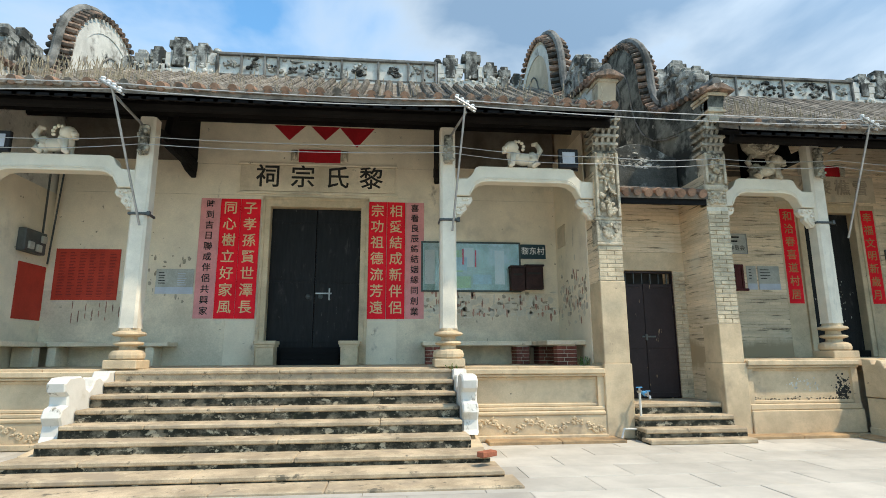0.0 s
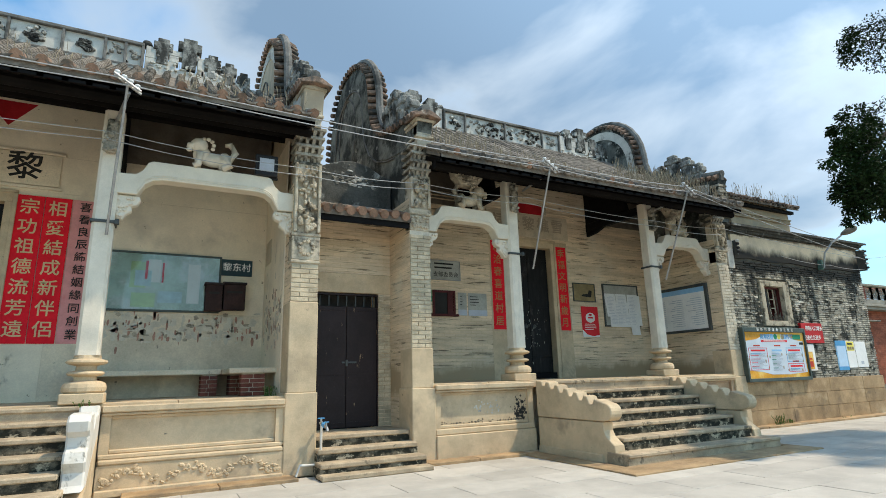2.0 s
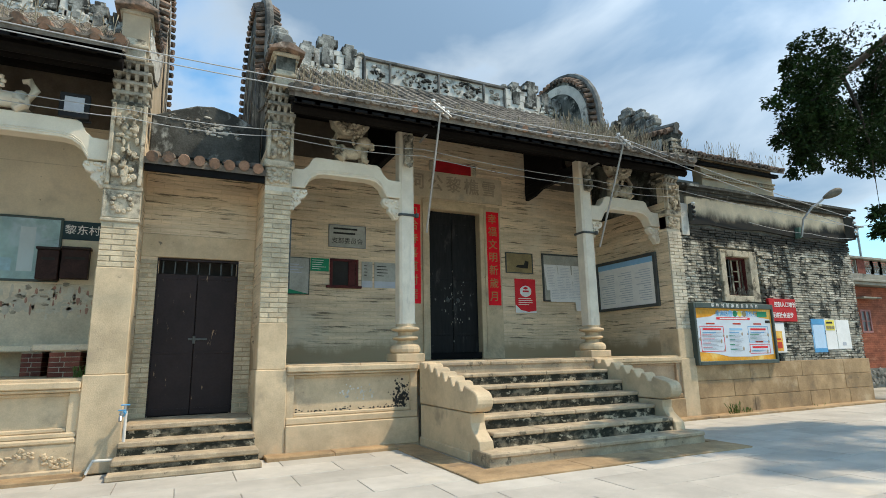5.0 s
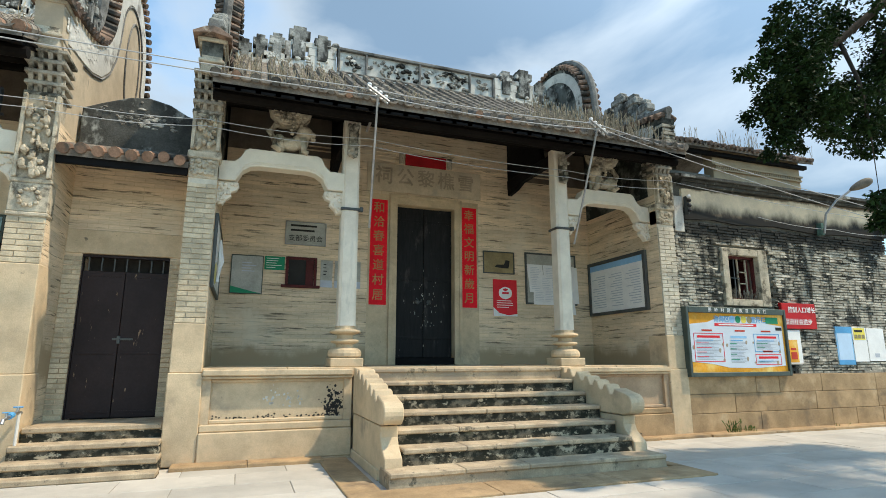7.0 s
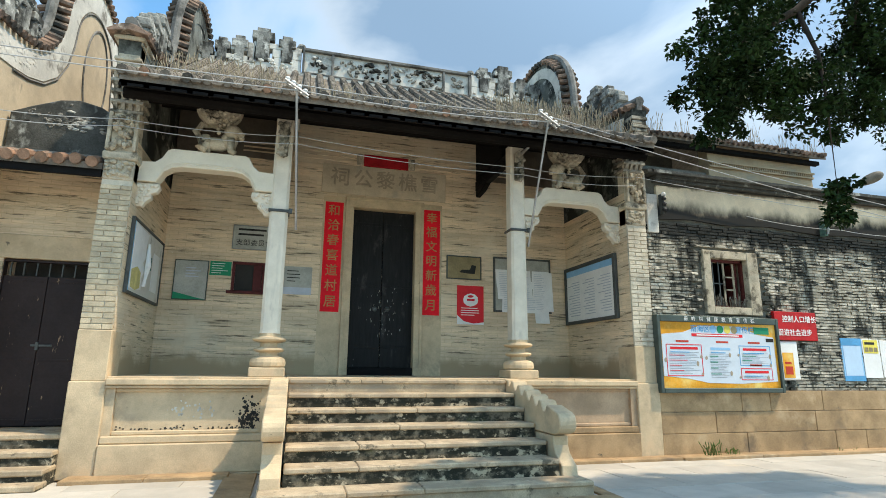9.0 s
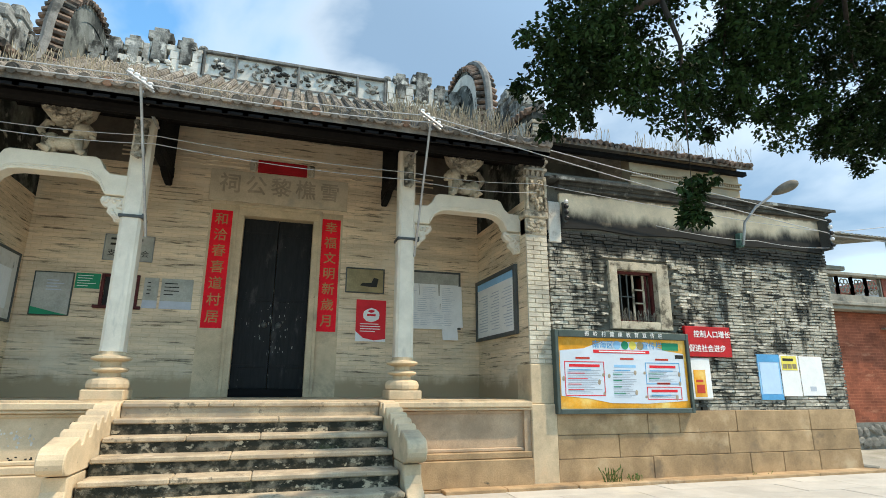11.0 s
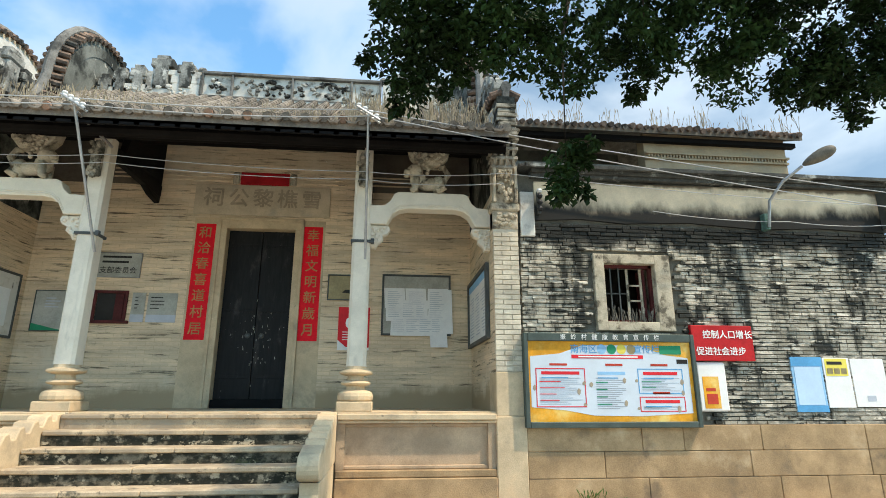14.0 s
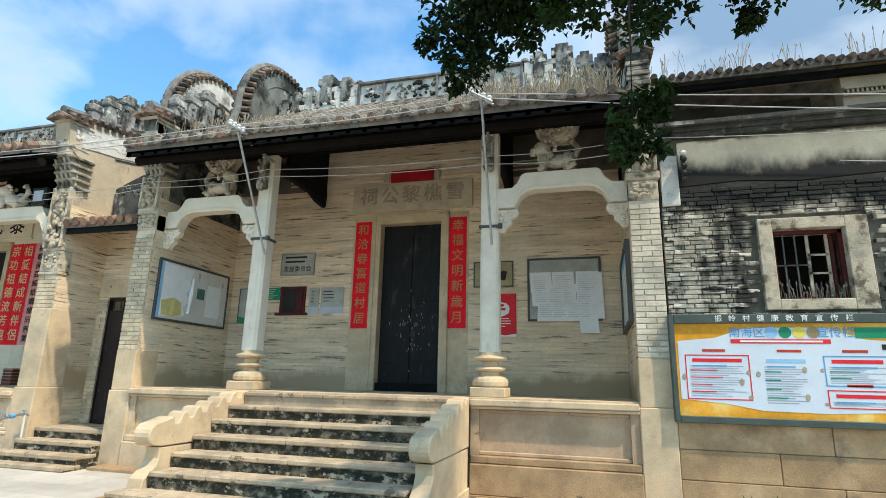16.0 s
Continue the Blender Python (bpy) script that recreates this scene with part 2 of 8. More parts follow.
BLACK, MOSS, RUST = (0.025, 0.026, 0.022), (0.05, 0.055, 0.035), (0.28, 0.15, 0.07)
M = dict(
    paving=material("paving_granite", (0.47, 0.43, 0.37), 0.75, vary=0.14, scale=1.2, grain=90, bump=0.12, piece=0.10,
                    stain=((0.34, 0.32, 0.28), 1.6, 0.58, 0.75), stain2=((0.6, 0.52, 0.4), 0.8, 0.6, 0.8)),
    sandjoint=material("pale_sand_joint", (0.31, 0.285, 0.24), 0.95, vary=0.3, scale=2, grain=60, bump=0.2),
    joint=material("dark_sand_joint", (0.20, 0.19, 0.16), 0.95, vary=0.3, scale=2, grain=60, bump=0.2),
    earth=material("concrete_ground", (0.40, 0.36, 0.29), 0.9, vary=0.25, scale=0.7, grain=30, bump=0.3,
                   stain=((0.24, 0.22, 0.16), 0.9, 0.52, 0.66), stain2=((0.50, 0.45, 0.36), 0.5, 0.58, 0.7)),
    granite=material("pale_granite", (0.62, 0.475, 0.305), 0.75, vary=0.18, scale=2.2, grain=80, bump=0.2,
                     stain=((0.37, 0.29, 0.20), 1.7, 0.52, 0.72), stain2=((0.58, 0.40, 0.24), 1.1, 0.58, 0.80),
                     stain3=((0.20, 0.165, 0.12), 9, 0.66, 0.73)),
    pinkgranite=material("pinkish_granite", (0.50, 0.355, 0.23), 0.8, vary=0.22, scale=1.8, grain=70, bump=0.25,
                         stain=((0.30, 0.21, 0.135), 1.5, 0.52, 0.72), stain2=((0.15, 0.12, 0.085), 6, 0.64, 0.73)),
    redgranite=material("warm_granite", (0.40, 0.27, 0.148), 0.8, vary=0.28, scale=1.8, grain=70, bump=0.3, piece=0.10,
                        stain=((0.19, 0.135, 0.085), 1.5, 0.52, 0.70), stain2=((0.52, 0.41, 0.27), 0.9, 0.56, 0.75),
                        stain3=((0.10, 0.085, 0.06), 6, 0.66, 0.74)),
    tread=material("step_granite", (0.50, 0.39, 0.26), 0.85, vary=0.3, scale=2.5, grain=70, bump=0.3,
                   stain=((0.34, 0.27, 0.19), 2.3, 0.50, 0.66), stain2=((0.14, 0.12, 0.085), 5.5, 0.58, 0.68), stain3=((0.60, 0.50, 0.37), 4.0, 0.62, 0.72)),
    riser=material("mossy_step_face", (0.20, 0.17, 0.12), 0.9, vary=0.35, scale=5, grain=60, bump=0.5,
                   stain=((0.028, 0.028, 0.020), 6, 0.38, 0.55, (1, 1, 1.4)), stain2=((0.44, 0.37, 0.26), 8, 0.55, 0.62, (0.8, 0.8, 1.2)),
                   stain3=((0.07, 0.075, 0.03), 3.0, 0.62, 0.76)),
    column=material("white_stone_column", (0.74, 0.66, 0.53), 0.7, vary=0.1, scale=3, grain=70, bump=0.12,
                    stain=((0.45, 0.41, 0.34), 1.6, 0.58, 0.8, (3, 3, 0.6))),
    beam=material("smooth_stone_beam", (0.73, 0.655, 0.52), 0.7, vary=0.08, scale=2, grain=60, bump=0.1,
                  stain=((0.50, 0.47, 0.40), 1.4, 0.6, 0.8)),
    carved=material("weathered_carved_stone", (0.54, 0.465, 0.345), 0.85, vary=0.26, scale=6, grain=60, bump=0.5,
                    stain=((0.13, 0.11, 0.08), 5, 0.52, 0.66)),
    carvedark=material("mossy_carved_brick", (0.42, 0.38, 0.30), 0.9, vary=0.3, scale=6, grain=60, bump=0.5,
                       stain=((0.06, 0.058, 0.045), 3.2, 0.46, 0.62)),
    plasterA=material("pale_grey_plaster", (0.82, 0.70, 0.52), 0.9, vary=0.12, scale=0.9, grain=50, bump=0.12,
                      stain=((0.48, 0.41, 0.31), 0.7, 0.52, 0.74), stain2=((0.34, 0.28, 0.21), 2.6, 0.62, 0.74, (1, 1, 0.5)),
                      stain3=((0.26, 0.21, 0.15), 7.5, 0.655, 0.70)),
    plasterlow=material("grey_cement_dado", (0.74, 0.62, 0.45), 0.9, vary=0.2, scale=1.2, grain=40, bump=0.25,
                        stain=((0.50, 0.41, 0.29), 1.6, 0.52, 0.72), stain2=((0.68, 0.58, 0.43), 2.2, 0.6, 0.75), stain3=((0.26, 0.22, 0.17), 8, 0.65, 0.72)),
    porchbrick=material("fine_tan_brick", (0.82, 0.64, 0.435), 0.85, vary=0.2, scale=1.0, grain=26, bump=0.3,
                        stretch=(0.6, 0.6, 5), brick=(0.27, 0.068, 0.006, (0.55, 0.48, 0.38), 0.34),
                        stain=((0.17, 0.13, 0.085), 1.7, 0.55, 0.65, (0.9, 0.9, 13)), stain2=((0.74, 0.64, 0.48), 0.8, 0.5, 0.75),
                        zone=((1.28, 0.36, (0.42, 0.31, 0.19), 0.8, 1.6),),
                        stain3=((0.78, 0.72, 0.60), 5, 0.69, 0.73)),
    brick=material("grey_brick", (0.54, 0.44, 0.30), 0.9, vary=0.25, scale=4, grain=50, bump=0.3, piece=0.14,
                   stain=((0.30, 0.25, 0.18), 2.5, 0.55, 0.75)),
    palebrick=material("limewashed_brick", (0.62, 0.55, 0.43), 0.9, vary=0.22, scale=4, grain=50, bump=0.3, piece=0.10,
                       stain=((0.36, 0.31, 0.23), 2.5, 0.56, 0.74)),
    mortar=material("lime_mortar", (0.62, 0.55, 0.43), 0.95, vary=0.15, scale=5, grain=60, bump=0.3,
                    stain=((0.35, 0.32, 0.27), 2, 0.55, 0.75)),
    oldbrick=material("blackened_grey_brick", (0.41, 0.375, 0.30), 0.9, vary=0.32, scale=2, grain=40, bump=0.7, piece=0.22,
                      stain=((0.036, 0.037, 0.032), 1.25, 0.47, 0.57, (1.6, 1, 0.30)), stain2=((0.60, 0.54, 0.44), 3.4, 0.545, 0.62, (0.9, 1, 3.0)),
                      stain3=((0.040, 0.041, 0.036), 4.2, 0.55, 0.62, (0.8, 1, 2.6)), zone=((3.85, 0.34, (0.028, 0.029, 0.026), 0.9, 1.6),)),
    oldmortar=material("old_wall_core", (0.15, 0.145, 0.12), 0.95, vary=0.3, scale=3, grain=40, bump=0.4),
    cream=material("old_cream_plaster", (0.42, 0.315, 0.195), 0.9, vary=0.15, scale=2, grain=40, bump=0.2, stain=((0.32, 0.27, 0.19), 1.6, 0.5, 0.7)),
    oldredbrick=material("old_red_brick", (0.20, 0.065, 0.045), 0.9, vary=0.25, scale=5, grain=50, bump=0.3, piece=0.2),
    letterbox=material("rusty_brown_box", (0.045, 0.022, 0.018), 0.6, vary=0.3, scale=5, bump=0.1),
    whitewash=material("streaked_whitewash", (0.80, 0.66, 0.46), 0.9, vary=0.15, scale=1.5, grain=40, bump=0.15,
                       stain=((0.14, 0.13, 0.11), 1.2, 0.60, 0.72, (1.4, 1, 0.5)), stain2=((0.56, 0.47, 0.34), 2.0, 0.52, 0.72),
                       # a black water-mark band low down, a narrow brown band at the top edge
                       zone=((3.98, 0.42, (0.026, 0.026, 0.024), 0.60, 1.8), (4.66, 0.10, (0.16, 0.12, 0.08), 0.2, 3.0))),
    limeband=material("white_lime_band", (0.64, 0.61, 0.54), 0.9, vary=0.16, scale=2, grain=40, bump=0.25,
                      stain=((0.22, 0.20, 0.17), 2.4, 0.52, 0.68), stain2=((0.045, 0.045, 0.04), 1.6, 0.60, 0.70)),
    gabledark=material("mossy_dark_gable", (0.19, 0.195, 0.17), 0.95, vary=0.3, scale=2, grain=40, bump=0.3,
                       stain=((0.028, 0.030, 0.026), 1.5, 0.42, 0.58), stain2=((0.45, 0.43, 0.37), 3.2, 0.60, 0.70)),
    blackmoss=material("black_mossy_parapet", (0.09, 0.09, 0.08), 0.95, vary=0.4, scale=3, grain=40, bump=0.4,
                       stain=((0.42, 0.43, 0.39), 2.6, 0.54, 0.68, (1, 1, 0.7))),
    ridge=material("ridge_plaster", (0.40, 0.38, 0.33), 0.95, vary=0.3, scale=3, grain=40, bump=0.5,
                   stain=((0.030, 0.030, 0.027), 2.4, 0.43, 0.56), stain2=((0.68, 0.65, 0.58), 3.0, 0.57, 0.66)),
    tile=material("old_roof_tile", (0.24, 0.205, 0.165), 0.9, vary=0.35, scale=4, grain=50, bump=0.4, piece=0.2,
                  stain=((0.08, 0.075, 0.065), 1.8, 0.5, 0.68), stain2=((0.36, 0.33, 0.28), 3, 0.6, 0.75)),
    terracotta=material("terracotta_tile_end", (0.32, 0.19, 0.125), 0.85, vary=0.3, scale=6, grain=60, bump=0.3, piece=0.25,
                        stain=((0.12, 0.10, 0.08), 3.5, 0.52, 0.68)),
    rimtile=material("sooty_terracotta_tile", (0.30, 0.20, 0.145), 0.9, vary=0.35, scale=6, grain=60, bump=0.3, piece=0.25,
                     stain=((0.055, 0.052, 0.045), 2.2, 0.42, 0.60), stain2=((0.42, 0.36, 0.29), 4.0, 0.60, 0.72)),
    finial=material("grey_finial_plaster", (0.34, 0.335, 0.30), 0.95, vary=0.35, scale=5, grain=40, bump=0.5,
                    stain=((0.05, 0.05, 0.045), 3.2, 0.43, 0.58, (1, 1, 0.6)), stain2=((0.62, 0.60, 0.54), 5.0, 0.58, 0.68)),
    tanplaster=material("tan_gable_plaster", (0.56, 0.455, 0.32), 0.9, vary=0.16, scale=1.6, grain=40, bump=0.15,
                        stain=((0.40, 0.33, 0.24), 1.1, 0.52, 0.70), stain2=((0.20, 0.19, 0.16), 1.8, 0.63, 0.75, (1, 1, 0.5))),
    coping=material("lime_coping_roll", (0.22, 0.21, 0.19), 0.95, vary=0.3, scale=3, grain=40, bump=0.4,
                    stain=((0.06, 0.06, 0.055), 2.0, 0.48, 0.66)),
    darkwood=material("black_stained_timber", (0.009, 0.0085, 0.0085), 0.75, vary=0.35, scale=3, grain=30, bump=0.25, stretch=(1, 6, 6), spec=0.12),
    # one near-black base colour for the whole eave underside
    rafter=material("near_black_rafter", (0.009, 0.0075, 0.0065), 0.9, vary=0.4, scale=2, grain=30, bump=0.2, spec=0.1),
    # the broad grey patches paint reflections into the lacquer colour
    doorblack=material("black_lacquer_door", (0.010, 0.0095, 0.009), 0.62, vary=0.5, scale=4, grain=30, bump=0.2, stretch=(6, 6, 0.8),
                       stain=((0.055, 0.05, 0.045), 2.2, 0.56, 0.74, (2.5, 2.5, 0.9)), stain2=((0.13, 0.12, 0.11), 7.0, 0.67, 0.73, (3, 3, 1)), spec=0.25),
    doorbrown=material("brown_steel_door", (0.030, 0.019, 0.018), 0.6, vary=0.25, scale=2, grain=30, bump=0.1,
                       stain=((0.30, 0.20, 0.12), 6, 0.66, 0.71, (3, 3, 0.6)), spec=0.25),
    redpaper=material("red_paper", (0.86, 0.012, 0.026), 0.7, vary=0.12, scale=3, grain=30, bump=0.08,
                      stain=((0.66, 0.04, 0.05), 2, 0.6, 0.8)),
    pinkpaper=material("faded_pink_paper", (0.72, 0.30, 0.28), 0.8, vary=0.12, scale=3, grain=30, bump=0.08,
                       stain=((0.72, 0.12, 0.12), 1.2, 0.55, 0.8)),
    redold=material("old_red_notice", (0.52, 0.06, 0.035), 0.8, vary=0.15, scale=2, grain=40, bump=0.08),
    fadedgold=material("faded_gold_ink", (0.52, 0.24, 0.10), 0.7, vary=0.2, scale=8, bump=0),
    brownband=material("dark_brown_band", (0.17, 0.14, 0.11), 0.95, vary=0.2, scale=2, grain=40, bump=0.1, stain=((0.09, 0.075, 0.06), 1.2, 0.5, 0.7)),
    gold=material("gold_brush_ink", (0.74, 0.50, 0.27), 0.6, vary=0.1, bump=0),
    ink=material("black_ink", (0.035, 0.033, 0.030), 0.8, vary=0.2, bump=0),
    carvedtext=material("grey_carved_text", (0.40, 0.33, 0.24), 0.9, vary=0.2, bump=0.1),
    plaque=material("stone_plaque", (0.58, 0.48, 0.34), 0.85, vary=0.15, scale=3, grain=40, bump=0.15,
                    stain=((0.38, 0.34, 0.27), 2, 0.55, 0.75)),
    redstone=material("red_painted_panel", (0.42, 0.015, 0.02), 0.7, vary=0.2, scale=4, grain=40, bump=0.1),
    white=material("white_paint", (0.68, 0.64, 0.57), 0.7, vary=0.06, scale=3, grain=50, bump=0.1,
                   stain=((0.52, 0.47, 0.38), 2.4, 0.54, 0.70), stain2=((0.22, 0.20, 0.16), 3.4, 0.62, 0.70, (1.3, 1.3, 0.6))),
    paper=material("white_paper", (0.82, 0.81, 0.78), 0.85, vary=0.05, scale=5, grain=40, bump=0.05),
    greypaper=material("faded_print", (0.50, 0.53, 0.58), 0.85, vary=0.1, bump=0),
    metal=material("galvanised_steel", (0.42, 0.42, 0.41), 0.45, metal=0.8, vary=0.2, scale=6, grain=60, bump=0.1),
    darkmetal=material("dark_board_frame", (0.10, 0.105, 0.10), 0.5, metal=0.3, vary=0.2, scale=4, grain=40, bump=0.1),
    alu=material("green_grey_frame", (0.085, 0.105, 0.092), 0.5, metal=0.3, vary=0.15, scale=4, grain=40, bump=0.05),
    brass=material("bronze_plate", (0.33, 0.25, 0.13), 0.45, metal=0.6, vary=0.2, scale=4, grain=30, bump=0.1),
    plategrey=material("grey_plate", (0.44, 0.43, 0.37), 0.5, vary=0.2, bump=0.05),
    teal=material("faded_teal_paint", (0.10, 0.19, 0.16), 0.7, vary=0.3, scale=6, bump=0.1),
    green=material("green_sign", (0.02, 0.26, 0.13), 0.6, vary=0.1, bump=0.05),
    navy=material("dark_teal_sign", (0.03, 0.06, 0.07), 0.5, vary=0.1, bump=0.05),
    bluepaper=material("blue_poster", (0.10, 0.35, 0.62), 0.6, vary=0.12, scale=3, bump=0.05),
    palegreen=material("pale_green_print", (0.52, 0.66, 0.60), 0.6, vary=0.2, scale=3, grain=20, bump=0.03,
                       stain=((0.66, 0.72, 0.72), 2, 0.5, 0.65)),
    orange=material("orange_poster", (0.80, 0.36, 0.03), 0.5, vary=0.2, scale=1.5, grain=20, bump=0.03,
                    stain=((0.88, 0.66, 0.22), 1.4, 0.5, 0.7)),
    yellow=material("yellow_print", (0.80, 0.66, 0.12), 0.6, vary=0.1, bump=0),
    lightblue=material("light_blue_print", (0.28, 0.52, 0.75), 0.6, vary=0.1, bump=0),
    redsign=material("red_tin_sign", (0.50, 0.018, 0.02), 0.55, vary=0.2, scale=3, bump=0.05),
    redprint=material("red_print", (0.72, 0.03, 0.04), 0.6, vary=0.1, bump=0),
    wire=material("pale_cable", (0.42, 0.42, 0.41), 0.6, vary=0.1, bump=0),
    blackplastic=material("black_plastic", (0.025, 0.025, 0.026), 0.5, vary=0.2, bump=0.05),
    porcelain=material("porcelain", (0.70, 0.70, 0.68), 0.3, vary=0.1, bump=0.05),
    redbrick=material("red_brick", (0.33, 0.115, 0.065), 0.9, vary=0.25, scale=3, grain=50, bump=0.3, piece=0.15,
                      stain=((0.16, 0.07, 0.05), 1.2, 0.56, 0.75)),
    rubble=material("rubble_stone", (0.20, 0.185, 0.155), 0.9, vary=0.35, scale=4, grain=40, bump=0.5, piece=0.2),
    concrete=material("stained_concrete", (0.32, 0.295, 0.24), 0.9, vary=0.2, scale=2, grain=40, bump=0.3,
                      stain=((0.10, 0.10, 0.085), 1.8, 0.52, 0.7)),
    farwhite=material("far_white_wall", (0.62, 0.66, 0.70), 0.9, vary=0.08, bump=0),
    farred=material("far_red_roof", (0.42, 0.16, 0.12), 0.9, vary=0.15, bump=0),
    bark=material("tree_bark", (0.055, 0.043, 0.032), 0.95, vary=0.35, scale=5, grain=40, bump=0.6, stretch=(1, 1, 0.3)),
    leaf=material("glossy_dark_leaf", (0.016, 0.034, 0.009), 0.6, vary=0.35, scale=2, grain=20, bump=0, piece=0.35, spec=0.08),
    weed=material("dry_weed", (0.34, 0.28, 0.19), 0.95, vary=0.3, scale=4, bump=0, piece=0.2),
    greenweed=material("green_weed", (0.10, 0.16, 0.04), 0.9, vary=0.3, scale=4, bump=0),
    interior=material("dark_room", (0.06, 0.055, 0.05), 0.95, vary=0.2, bump=0),
    winred=material("maroon_window_frame", (0.10, 0.022, 0.02), 0.6, vary=0.3, scale=5, bump=0.1),
)


def glass(name):
    m = bpy.data.materials.new(name)
    m.use_nodes = True
    b = m.node_tree.nodes["Principled BSDF"]
    b.inputs["Base Color"].default_value = (0.9, 0.95, 0.94, 1)
    b.inputs["Roughness"].default_value, b.inputs["Transmission Weight"].default_value = 0.03, 1.0
    b.inputs["IOR"].default_value = 1.45
    return m


M["glass"] = glass("clear_glass")


# ---- mesh tools ----
def bx(bm, x0, x1, y0, y1, z0, z1, bev=0.0):
    vs = [bm.verts.new(p) for p in ((x0, y0, z0), (x1, y0, z0), (x1, y1, z0), (x0, y1, z0), (x0, y0, z1), (x1, y0, z1), (x1, y1, z1), (x0, y1, z1))]
    fs = [bm.faces.new([vs[i] for i in q]) for q in ((3, 2, 1, 0), (4, 5, 6, 7), (0, 1, 5, 4), (1, 2, 6, 5), (2, 3, 7, 6), (3, 0, 4, 7))]
    if bev:
        es = list({e for f in fs for e in f.edges})
        bmesh.ops.bevel(bm, geom=es, offset=bev, segments=1, affect="EDGES", profile=0.5)
    return bm


def extrude(bm, pts, axis, a, b, bev=0.0):
    """A polygon pushed along an axis: 'x' takes (y, z), 'y' takes (x, z), 'z' takes (x, y)."""
    def at(p, d):
        return {"x": (d, p[0], p[1]), "y": (p[0], d, p[1]), "z": (p[0], p[1], d)}[axis]
    va, vb = [bm.verts.new(at(p, a)) for p in pts], [bm.verts.new(at(p, b)) for p in pts]
    k = len(pts)
    fs = [bm.faces.new(va), bm.faces.new(vb[::-1])]
    fs += [bm.faces.new((va[i], vb[i], vb[(i + 1) % k], va[(i + 1) % k])) for i in range(k)]
    bmesh.ops.recalc_face_normals(bm, faces=fs)
    if bev:
        bmesh.ops.bevel(bm, geom=list(fs[0].edges) + list(fs[1].edges), offset=bev, segments=1, affect="EDGES")
    return bm


def lathe(bm, prof, n, cx, cy, turn=0.0):
    rings = [[bm.verts.new((cx + r * math.cos(turn + math.tau * i / n), cy + r * math.sin(turn + math.tau * i / n), z)) for i in range(n)] for r, z in prof]
    for a, b in zip(rings, rings[1:]):
        for i in range(n):
            bm.faces.new((a[i], a[(i + 1) % n], b[(i + 1) % n], b[i]))
    bm.faces.new(rings[0][::-1])
    bm.faces.new(rings[-1])
    return bm


def tube(bm, pts, r, n=6, cap=True):
    pts = [Vector(p) for p in pts]
    rings = []
    for i, p in enumerate(pts):
        d = (pts[min(i + 1, len(pts) - 1)] - pts[max(i - 1, 0)]).normalized()
        side = d.cross(Vector((0, 0, 1)))
        side = side.normalized() if side.length > 0.05 else Vector((1, 0, 0))
        up = side.cross(d).normalized()
        rr = r[i] if isinstance(r, (list, tuple)) else r
        rings.append([bm.verts.new(p + (side * math.cos(math.tau * k / n) + up * math.sin(math.tau * k / n)) * rr) for k in range(n)])
    for a, b in zip(rings, rings[1:]):
        for k in range(n):
            bm.faces.new((a[k], a[(k + 1) % n], b[(k + 1) % n], b[k]))
    if cap:
        bm.faces.new(rings[0][::-1])
        bm.faces.new(rings[-1])
    return bm


def blob(bm, c, r, sub=1, rot=(0, 0, 0)):
    m = Matrix.Translation(c) @ Euler([radians(a) for a in rot]).to_matrix().to_4x4() @ Matrix.Diagonal((*(r if isinstance(r, tuple) else (r, r, r)), 1))
    bmesh.ops.create_icosphere(bm, subdivisions=sub, radius=1, matrix=m)
    return bm


def mesh_of(name, bm, mat, smooth=False):
    me = bpy.data.meshes.new(name)
    bm.normal_update()
    bm.to_mesh(me)
    bm.free()
    for mm in (mat if isinstance(mat, (list, tuple)) else [mat]):
        me.materials.append(mm)
    if smooth:
        me.polygons.foreach_set("use_smooth", [True] * len(me.polygons))
    return me


def thing(name, at, label, category="", group="", kind=""):
    """An empty at a thing's base, which parents its parts."""
    ob = new(name)
    ob.empty_display_size = 0.2
    ob.location = at
    return tagged(ob, label, category, group, kind)


def origin(ob):
    p = Vector((0, 0, 0))
    while ob:
        p += Vector(ob.location)
        if ob.matrix_parent_inverse != Matrix.Identity(4):
            p += ob.matrix_parent_inverse.translation
        ob = ob.parent
    return p


def under(ob, parent):
    """Hang ob, built in world places, under parent."""
    ob.parent = parent
    ob.matrix_parent_inverse = Matrix.Translation(-origin(parent))
    return ob


def part(name, bm, mat, parent, label="", smooth=False, kind=""):
    ob = under(new(name, mesh_of(name, bm, mat, smooth)), parent)
    return tagged(ob, label, kind=kind)


def solid(name, bm, mat, label, category="", group="", kind="", smooth=False):
    return tagged(new(name, mesh_of(name, bm, mat, smooth)), label, category, group, kind)


def B():
    return bmesh.new()


